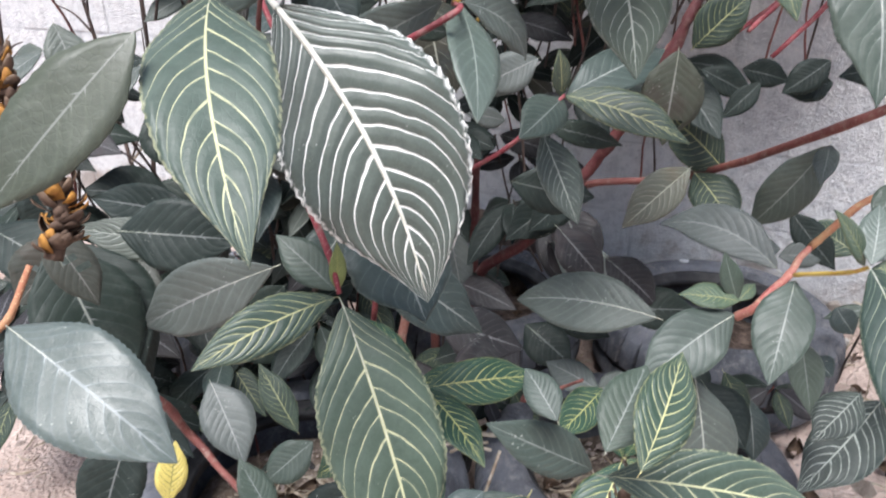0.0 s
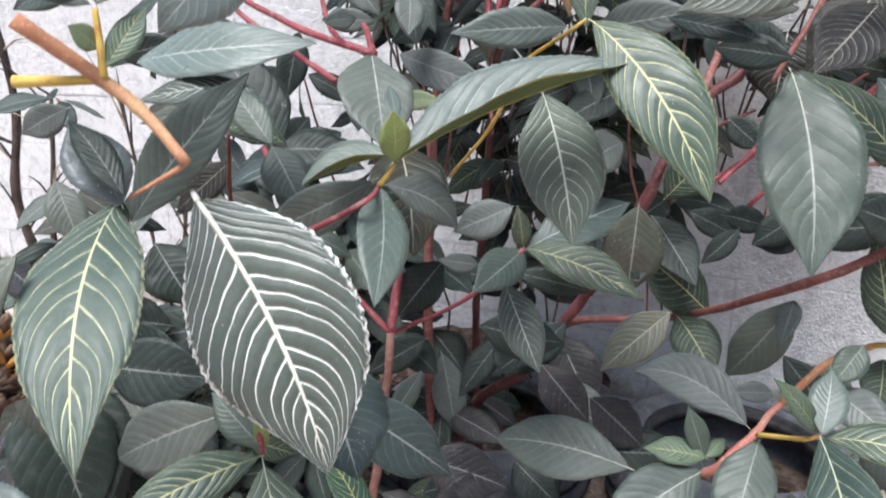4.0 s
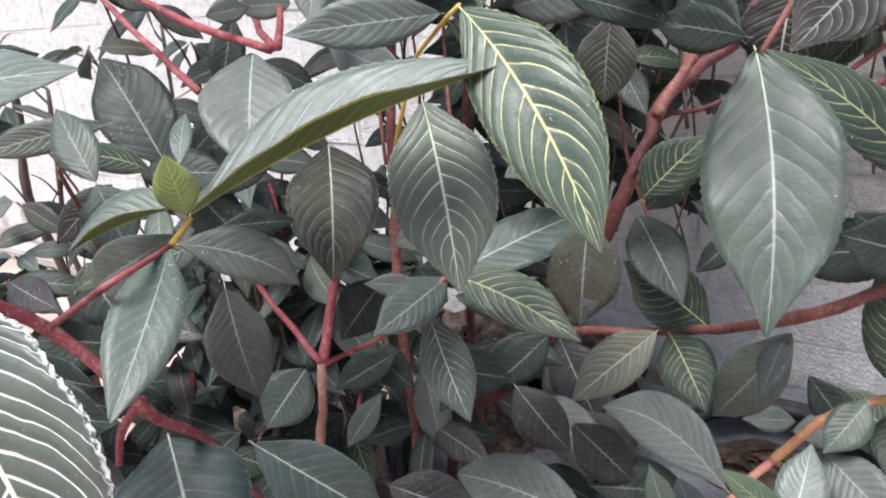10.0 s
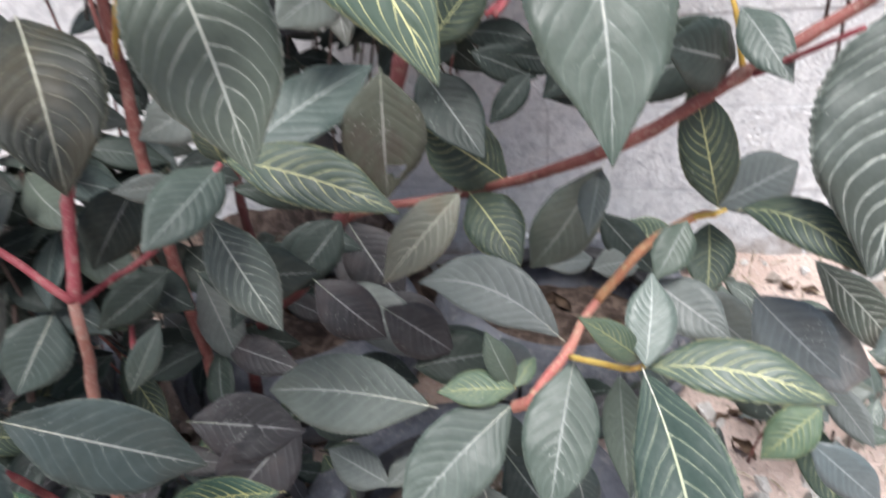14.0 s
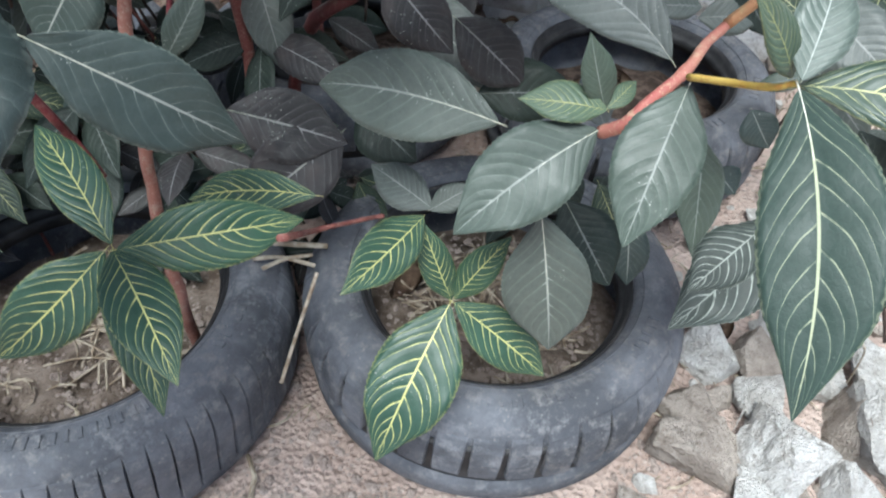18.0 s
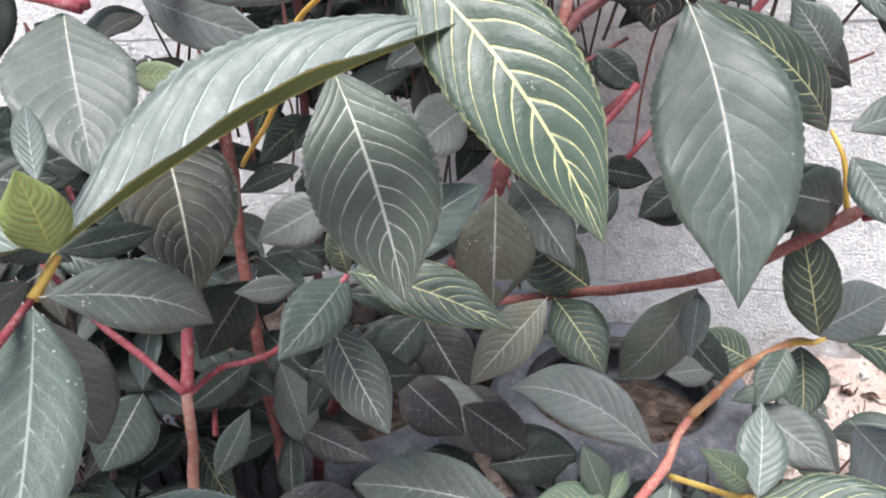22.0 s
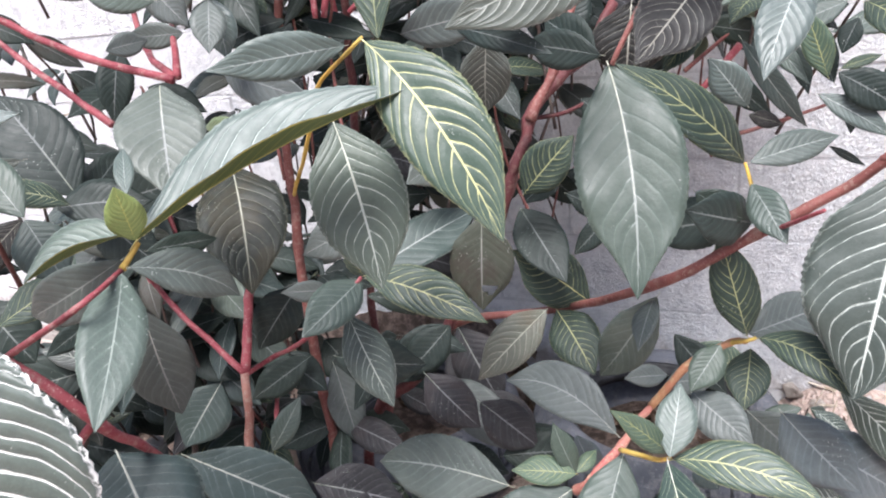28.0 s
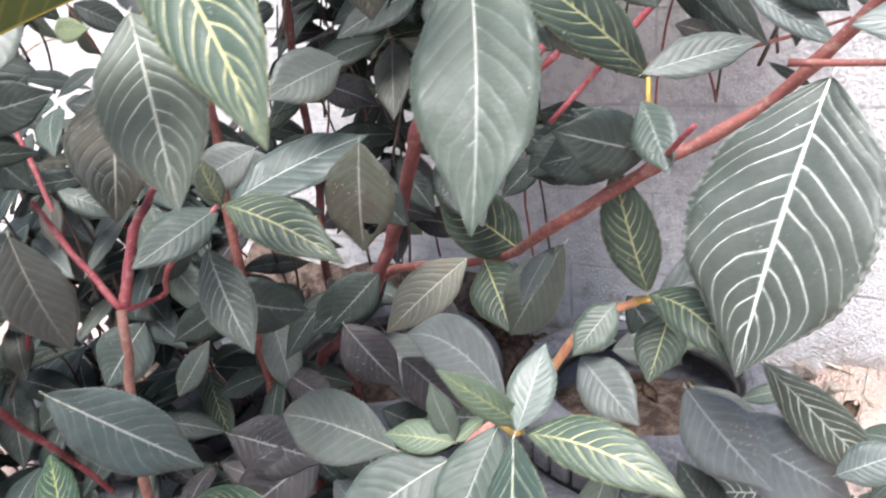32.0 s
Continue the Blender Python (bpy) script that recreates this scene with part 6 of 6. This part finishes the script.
def tyre(x, y, z, r, h, label, lugs=37, tilt=(0, 0), fill=0.06, turn=0.0, soil=None, tread=SHOULDER):
    """A worn tyre that lies flat; r: its radius, h: its height."""
    thing = tagged(new("tyre"), label, "tyre", "old tyres under the shrub")
    ri = r * 0.665
    bm = bmesh.new()
    lathe(bm, [(r * a, h * c) for a, c in ((0.700, 0.80), (0.703, 0.905), (0.722, 0.955), (0.765, 0.988), (0.825, 1.0), (0.880, 0.978), (0.922, 0.930), (0.950, 0.865), (0.964, 0.78), (0.966, 0.70), (0.966, 0.46),
                                           (0.962, 0.43), (0.962, 0.37), (0.990, 0.345), (0.992, 0.17), (0.965, 0.10), (0.90, 0.03), (0.82, 0.0), (0.74, 0.04), (0.705, 0.12), (0.75, 0.16), (0.86, 0.26), (0.93, 0.5), (0.86, 0.74), (0.74, 0.84))], 96, 0.006)
    part("carcass", bm, RUBBER, thing)
    bm = bmesh.new()
    lathe(bm, [(r * a, h * c) for a, c in ((0.645, 0.72), (0.648, 0.80), (0.658, 0.838), (0.667, 0.832), (0.674, 0.875), (0.690, 0.905), (0.704, 0.918), (0.712, 0.88), (0.69, 0.74))], 84, 0.006)
    part("bead", bm, LIP, thing, "dark rubber rim bead")
    # near-black ring: gives the shallow lug gaps their shade by colour
    bm = bmesh.new()
    lathe(bm, [(r * 0.9675, 0.80 * h), (r * 0.9695, 0.70 * h), (r * 0.9690, 0.40 * h), (r * 0.966, 0.36 * h), (r * 0.955, 0.58 * h)], 84, 0.006)
    part("tread_groove", bm, LIP, thing, "near-black ring that imitates shade in the gaps between tread lugs")
    bm = bmesh.new()
    lathe(bm, [(r * 0.745, 0.974 * h), (r * 0.745 + 0.002, 0.974 * h + 0.0022), (r * 0.745 + 0.004, 0.974 * h - 0.001)], 84, 0.006)
    part("sidewall_ring", bm, RUBBER, thing)
    # raised bars for the moulded writing, which is too worn to be read
    for start, count in ((0.4, 7), (2.3, 9), (4.4, 11), (5.5, 6)):
        for k in range(count):
            bar = new("moulded_bar", BAR)
            bar.parent = thing
            bar.matrix_basis = Matrix.Rotation(start + k * 0.062, 4, "Z") @ Matrix.Translation((r * 0.815, 0, h * 0.999)) @ Matrix.Diagonal((1, 1 if k % 3 else 1.5, 1, 1))
    sr, sh = r / 0.276, h / 0.19
    for k in range(lugs):
        lug = new("tread_lug", tread)
        lug.parent = thing
        lug.matrix_basis = Matrix.Rotation(k * math.tau / lugs, 4, "Z") @ Matrix.Diagonal((sr, sr * 37 / lugs, sh, 1))
    thing.matrix_basis = pose(x, y, z, tilt[0], tilt[1], turn)
    # soil caught inside
    bm = bmesh.new()
    rows = [[bm.verts.new((0, 0, fill + 0.02))]]
    for i in range(1, 9):
        rr = (ri + 0.03) * i / 8
        rows.append([bm.verts.new((rr * math.cos(q * math.tau / 40), rr * math.sin(q * math.tau / 40),
                                   fill + 0.02 * (1 - (i / 8) ** 2) + 0.018 * noise.noise(Vector((x * 7 + rr * 18 * math.cos(q * math.tau / 40), y * 7 + rr * 18 * math.sin(q * math.tau / 40), 2))))) for q in range(40)])
    for q in range(40):
        bm.faces.new((rows[0][0], rows[1][q], rows[1][(q + 1) % 40]))
        for i in range(1, 8):
            bm.faces.new((rows[i][q], rows[i + 1][q], rows[i + 1][(q + 1) % 40], rows[i][(q + 1) % 40]))
    bm.normal_update()
    heap = tagged(part("soil_fill", bm, soil or LITTER), "dark soil and leaf litter inside a tyre", "soil", kind="stuff")
    heap.matrix_basis = pose(x, y, z)
    return thing


tyre(0.366, 0.988, 0.0, 0.276, 0.190, "grey worn car tyre lying flat beside broken rocks", 37, (0, 0), 0.05, 0, FILL)
tyre(-0.205, 0.950, 0.0, 0.285, 0.190, "dark worn car tyre lying flat on dry soil", 66, (0, 0), 0.06, 20, FILL, SLANTED)
tyre(0.690, 1.525, 0.0, 0.285, 0.195, "dark tyre with a white mark, lying close to the wall", 36, (0, 0), 0.05, 10)
tyre(0.105, 1.640, 0.0, 0.285, 0.190, "shaded worn tyre under the stems", 36, (0, 0), 0.06, 35)
tyre(-0.50, 1.61, 0.0, 0.28, 0.180, "shaded tyre lying flat by the wall", 32, (0, 0), 0.06, 5)

bm = bmesh.new()
bmesh.ops.create_cone(bm, cap_ends=True, segments=24, radius1=0.013, radius2=0.0115, depth=0.003)
dot = tagged(part("white_spot", bm, MARK), "small round white paint spot on a tyre", "mark")
dot.matrix_basis = pose(0.678, 1.752, 0.1965, -6, 0, 0)


# ---------------------------------------------------------------- broken rocks, pebbles, twigs, litter
def rock(x, y, size, squash, seed, dark=False, sink=0.3, label="rough pale grey broken rock on dry soil", lean=25, fine=True):
    """An angular broken stone: a hull of a few corners, chipped along its edges and pitted."""
    rnd = random.Random(seed)
    bm = bmesh.new()
    for k in range(13):
        v = Vector((rnd.uniform(-1, 1), rnd.uniform(-1, 1), rnd.uniform(-1, 1)))
        v /= max(abs(q) for q in v) ** 0.75 * v.length ** 0.25
        bm.verts.new((v.x * size, v.y * size * 0.82, v.z * size * squash))
    bmesh.ops.convex_hull(bm, input=bm.verts[:])
    for v in [v for v in bm.verts if not v.link_faces]:
        bm.verts.remove(v)
    bmesh.ops.bevel(bm, geom=bm.edges[:], offset=size * 0.03, segments=1, affect="EDGES")
    bmesh.ops.triangulate(bm, faces=bm.faces[:])
    bmesh.ops.subdivide_edges(bm, edges=bm.edges[:], cuts=3 if fine else 1, use_grid_fill=True)
    bm.normal_update()
    for v in bm.verts:
        p = v.co * (1 / size)
        v.co += v.normal * size * (0.07 * noise.noise(p * 1.9 + Vector((seed, 0, 0))) + 0.05 * noise.noise(p * 5 + Vector((0, seed, 0))) + 0.035 * noise.noise(p * 13))
    ob = tagged(part("rock", bm, STONE_DARK if dark else STONE, None, smooth=False), label, "rock", "rocks beside the tyre")
    ob.matrix_basis = pose(x, y, rise(x, y) + size * squash * (1 - sink) * 0.8, rnd.uniform(-lean, lean), rnd.uniform(-lean, lean), rnd.uniform(0, 360))
    return ob


rock(0.712, 0.940, 0.048, 0.85, 1)
rock(0.778, 0.930, 0.043, 0.95, 2, True)
rock(0.652, 0.845, 0.050, 0.62, 3, True, 0.3, "tan grey angular rock on dry soil")
rock(0.764, 0.868, 0.045, 0.70, 6)
rock(0.655, 0.770, 0.080, 0.55, 4, True, 0.4, "large tan broken rock on dry soil")
rock(0.768, 0.765, 0.065, 0.90, 5)
rock(0.872, 0.815, 0.050, 1.10, 7, True)
rock(0.930, 0.800, 0.072, 0.95, 8)
rock(0.725, 0.672, 0.085, 0.30, 41, False, 0.2, "broad flat grey stone slab on dry soil", 6)
rock(0.605, 0.800, 0.026, 0.60, 10, True)
rock(0.570, 0.748, 0.018, 0.75, 16)
rock(0.545, 0.700, 0.040, 0.55, 11, True)
rock(0.480, 0.690, 0.020, 0.62, 15)
rock(0.860, 0.900, 0.048, 0.75, 42)
rock(0.840, 0.700, 0.058, 0.70, 9)
rock(0.930, 0.690, 0.070, 0.60, 47)
rock(1.010, 0.800, 0.060, 0.60, 48)
rock(0.845, 0.630, 0.050, 0.60, 49, True)
rock(0.965, 0.900, 0.060, 0.62, 50)
rock(0.700, 0.880, 0.030, 0.75, 44, True)
rock(0.585, 0.660, 0.045, 0.55, 45)

rubble = random.Random(31)
for k in range(46):
    x, y = rubble.uniform(0.66, 1.15), rubble.uniform(0.62, 1.15)
    rock(x, y, rubble.uniform(0.012, 0.03), rubble.uniform(0.55, 0.8), 300 + k, rubble.random() < 0.4, 0.5, fine=False)
for k in range(80):
    x, y = rubble.uniform(0.66, 1.9), rubble.uniform(0.95, 1.84)
    if math.hypot(x - 0.69, y - 1.525) < 0.33 or (y < 1.0 and x < 0.95):
        continue
    rock(x, y, rubble.uniform(0.010, 0.034), rubble.uniform(0.55, 0.8), 100 + k, rubble.random() < 0.3, fine=False)


def scatter(name, count, seed, area, size, material, label, category, shape="stone", inside=None):
    """Many small bits in one mesh, spread over the soil. area: x and y ranges."""
    rnd = random.Random(seed)
    verts, faces = [], []
    for k in range(count):
        x, y = rnd.uniform(area[0], area[1]), rnd.uniform(area[2], area[3])
        if inside:
            if math.hypot(x - inside[0], y - inside[1]) > 0.175:
                continue
        elif any(math.hypot(x - a, y - b) < 0.275 for a, b in ((0.366, 0.988), (-0.205, 0.950), (0.69, 1.525), (0.105, 1.64), (-0.50, 1.61))):
            continue
        z, a, w = inside[2] if inside else rise(x, y), rnd.uniform(0, math.tau), size * rnd.uniform(0.35, 1.25) * (2.0 if rnd.random() < 0.05 else 1)
        i0 = len(verts)
        if shape == "stone":
            pts = [(1, 0, 0), (0.45, 0.8, 0), (-0.5, 0.75, 0), (-1, 0, 0), (-0.4, -0.8, 0), (0.5, -0.7, 0), (0.45, 0.1, 0.7), (-0.3, 0.35, 0.75), (-0.15, -0.4, 0.65)]
            pts = [(u * rnd.uniform(0.75, 1.2), v * rnd.uniform(0.6, 1.1), h * rnd.uniform(0.7, 1.2)) for u, v, h in pts]
            tri = [(0, 1, 6), (1, 7, 6), (1, 2, 7), (2, 3, 7), (3, 8, 7), (3, 4, 8), (4, 5, 8), (5, 6, 8), (5, 0, 6), (6, 7, 8)]
            verts += [(x + w * (u * math.cos(a) - v * math.sin(a)), y + w * (u * math.sin(a) + v * math.cos(a)), z + w * h - 0.1 * w) for u, v, h in pts]
            faces += [tuple(i0 + q for q in f) for f in tri]
        else:
            ln, th = w * 10, w * 0.35
            bow = rnd.uniform(-0.2, 0.2)
            for s in range(4):
                d = (s / 3 - 0.5) * ln
                off = bow * ln * (1 - (2 * s / 3 - 1) ** 2)
                for u, h in ((-th, 0), (th, 0), (0, 1.6 * th)):
                    verts.append((x + d * math.cos(a) - (u + off) * math.sin(a), y + d * math.sin(a) + (u + off) * math.cos(a), z + 0.004 + h + 0.006 * rnd.random()))
            for s in range(3):
                for q in range(3):
                    faces.append((i0 + 3 * s + q, i0 + 3 * s + (q + 1) % 3, i0 + 3 * s + 3 + (q + 1) % 3, i0 + 3 * s + 3 + q))
    me = bpy.data.meshes.new(name)
    me.from_pydata(verts, [], faces)
    me.materials.append(material)
    return tagged(new(name, me), label, category, kind="stuff")


scatter("gravel", 5200, 3, (-1.3, 1.9, 0.1, 1.9), 0.0055, PEBBLE, "small pinkish brown gravel on the soil", "gravel")
scatter("fine_gravel", 3200, 23, (-0.35, 0.75, 0.45, 0.80), 0.0042, PEBBLE, "fine pinkish gravel in front of the tyres", "gravel")
scatter("clods", 1500, 13, (-1.2, 0.6, 0.2, 1.0), 0.012, PEBBLE, "dry pinkish clods of soil", "soil")
scatter("pale_gravel", 420, 5, (0.45, 2.0, 0.3, 1.9), 0.011, STONE, "pale stone chips scattered on the soil", "gravel")
scatter("straw_litter", 1500, 8, (-1.3, 1.8, 0.1, 1.9), 0.0042, STRAW, "dry straw and twigs lying on the soil", "straw", "twig")

for cx, cy, top, n in ((0.366, 0.988, 0.066, 700), (-0.205, 0.950, 0.076, 700)):
    scatter("soil_crumbs", n, 40 + n, (cx - 0.18, cx + 0.18, cy - 0.18, cy + 0.18), 0.006, PEBBLE, "loose soil crumbs inside a tyre", "soil", "stone", (cx, cy, top))
    scatter("straw_bits", 90, 50 + n, (cx - 0.15, cx + 0.15, cy - 0.15, cy + 0.15), 0.0036, STRAW, "dry straw bits inside a tyre", "straw", "twig", (cx, cy, top + 0.004))


def dead_leaf(x, y, z, size, seed):
    rnd = random.Random(seed)
    bm = bmesh.new()
    nu, nv = 8, 4
    for lift in (0.0,):
        g = [[bm.verts.new(((i / nu - 0.5) * size, (2 * j / nv - 1) * size * 0.24 * math.sin(math.pi * min(0.97, max(0.05, i / nu))) ** 0.8,
                            size * (0.16 * (2 * j / nv - 1) ** 2 + 0.10 * math.sin(i * 0.9 + seed)) + 0.002)) for j in range(nv + 1)] for i in range(nu + 1)]
        for i in range(nu):
            for j in range(nv):
                bm.faces.new((g[i][j], g[i + 1][j], g[i + 1][j + 1], g[i][j + 1]))
    bmesh.ops.solidify(bm, geom=bm.faces[:], thickness=0.0012)
    ob = tagged(part("dead_leaf", bm, DEAD), "curled dry brown leaf lying on the soil", "dead leaf", "fallen leaves")
    ob.matrix_basis = pose(x, y, z, rnd.uniform(-18, 18), rnd.uniform(-18, 18), rnd.uniform(0, 360))


rnd = random.Random(21)
for k in range(70):
    x, y = rnd.uniform(-0.5, 1.0), rnd.uniform(0.95, 1.8)
    inside = any(math.hypot(x - a, y - b) < 0.15 for a, b in ((0.366, 0.988), (-0.205, 0.950), (0.69, 1.525), (0.105, 1.64)))
    if not inside and any(math.hypot(x - a, y - b) < 0.31 for a, b in ((0.366, 0.988), (-0.205, 0.950), (0.69, 1.525), (0.105, 1.64))):
        continue
    dead_leaf(x, y, 0.075 if inside else rise(x, y) + 0.004, rnd.uniform(0.04, 0.09), k)

# a bank of soil and litter against the wall, behind the tyres
def bank(x0, x1, high, seed, material, label):
    nx, ny = 90, 10
    bm = bmesh.new()
    rows = []
    for j in range(ny + 1):
        v = j / ny
        rows.append([])
        for i in range(nx + 1):
            x = x0 + (x1 - x0) * i / nx
            y = wall_line(x) - 0.26 + 0.238 * v
            ends = min(1.0, 6 * i / nx, 6 * (nx - i) / nx)
            z = rise(x, y) - 0.01 + high * ends * v ** 1.3 * (1 + 0.6 * noise.noise(Vector((x * 3, seed, 0)))) + 0.02 * v * noise.noise(Vector((x * 16, y * 16, seed)))
            rows[j].append(bm.verts.new((x, y, z)))
    for j in range(ny):
        for i in range(nx):
            bm.faces.new((rows[j][i], rows[j][i + 1], rows[j + 1][i + 1], rows[j + 1][i]))
    bm.normal_update()
    tagged(part("soil_bank", bm, material), label, "soil", kind="stuff")


bank(-0.60, 0.52, 0.24, 3.0, LITTER, "dark soil and litter heaped against the wall")
rnd = random.Random(61)
for k in range(60):
    x, v = rnd.uniform(-0.5, 0.5), rnd.uniform(0.1, 0.8)
    dead_leaf(x, wall_line(x) - 0.26 + 0.238 * v, rise(x, wall_line(x) - 0.15) + 0.24 * v ** 1.3 + 0.015, rnd.uniform(0.04, 0.08), 200 + k)

# a dry stalk leaning on a tyre, and straws caught inside the tyres
def stalk(points, r, label):
    bm = bmesh.new()
    tube(bm, smooth_line(points, 5), [r] * (5 * (len(points) - 1) + 1), 6)
    tagged(part("dry_stalk", bm, STRAW), label, "stalk", "dry stalks")


stalk([(0.071, 0.851, 0.100), (0.098, 0.890, 0.170), (0.125, 0.923, 0.240)], 0.0028, 'pale dry stalk leaning on a tyre')
stalk([(0.030, 0.985, 0.200), (0.070, 0.982, 0.206), (0.115, 0.972, 0.200)], 0.003, 'pale dry stalk lying on the tyres')
stalk([(0.045, 0.965, 0.202), (0.077, 0.978, 0.208), (0.110, 0.990, 0.202)], 0.003, 'pale dry stalk lying on the tyres')
stalk([(0.020, 1.020, 0.200), (0.075, 1.000, 0.214), (0.130, 1.005, 0.204)], 0.004, 'broken dry brown stalk lying on the tyres')
rnd = random.Random(17)
for cx, cy in ((0.366, 0.988), (-0.205, 0.950)):
    for k in range(34):
        a, q, ln = rnd.uniform(0, math.tau), rnd.uniform(0, 0.10), rnd.uniform(0.04, 0.12)
        x, y = cx + q * math.cos(a), cy + q * math.sin(a)
        b = rnd.uniform(0, math.tau)
        stalk([(x - 0.5 * ln * math.cos(b), y - 0.5 * ln * math.sin(b), 0.078), (x, y, 0.086 + 0.008 * rnd.random()), (x + 0.5 * ln * math.cos(b), y + 0.5 * ln * math.sin(b), 0.080 + 0.01 * rnd.random())], rnd.uniform(0.0009, 0.0022), "pale dry straw lying in a tyre")

rnd = random.Random(71)
for k in range(46):
    x = rnd.uniform(0.92, 1.75)
    y = rnd.uniform(0.85, wall_line(x) - 0.06)
    h, dx, dy = rnd.uniform(0.05, 0.20), rnd.uniform(-0.08, 0.08), rnd.uniform(-0.06, 0.06)
    z = rise(x, y) - 0.004
    stalk([(x, y, z), (x + 0.4 * dx, y + 0.4 * dy, z + 0.6 * h), (x + dx, y + dy, z + h * rnd.uniform(0.7, 1.0))], rnd.uniform(0.0008, 0.0017), "thin dry grass stalk standing in the soil")
for k in range(40):
    x = rnd.uniform(0.90, 1.7)
    y = rnd.uniform(1.0, wall_line(x) - 0.06)
    dead_leaf(x, y, rise(x, y) + 0.004, rnd.uniform(0.03, 0.07), 400 + k)

# ---------------------------------------------------------------- blocks of the wall
def block_mesh(w):
    bm = bmesh.new()
    bmesh.ops.create_cube(bm, size=1, matrix=Matrix.Diagonal((w, 0.03, 0.1975, 1)))
    bmesh.ops.bevel(bm, geom=[e for e in bm.edges if all(v.co.y < 0 for v in e.verts)], offset=0.003, segments=2, affect="EDGES")
    me = bpy.data.meshes.new("block")
    bm.to_mesh(me)
    bm.free()
    me.materials.append(BLOCK)
    return me


FULL = block_mesh(0.3972)
rnd = random.Random(4)
for row in range(11):
    for col in range(-8, 12):
        if abs((x := col * 0.4 + (0.2 if row % 2 else 0.0) + 0.2) - 0.3) > 3.9:
            continue
        ob = new("block", FULL)
        ob.parent = wall
        ob.matrix_basis = pose(x + 0.182, WALL_Y + rnd.uniform(-0.002, 0.002), 0.19 + 0.2 * row, 0, rnd.uniform(-0.3, 0.3), rnd.uniform(-0.25, 0.25))
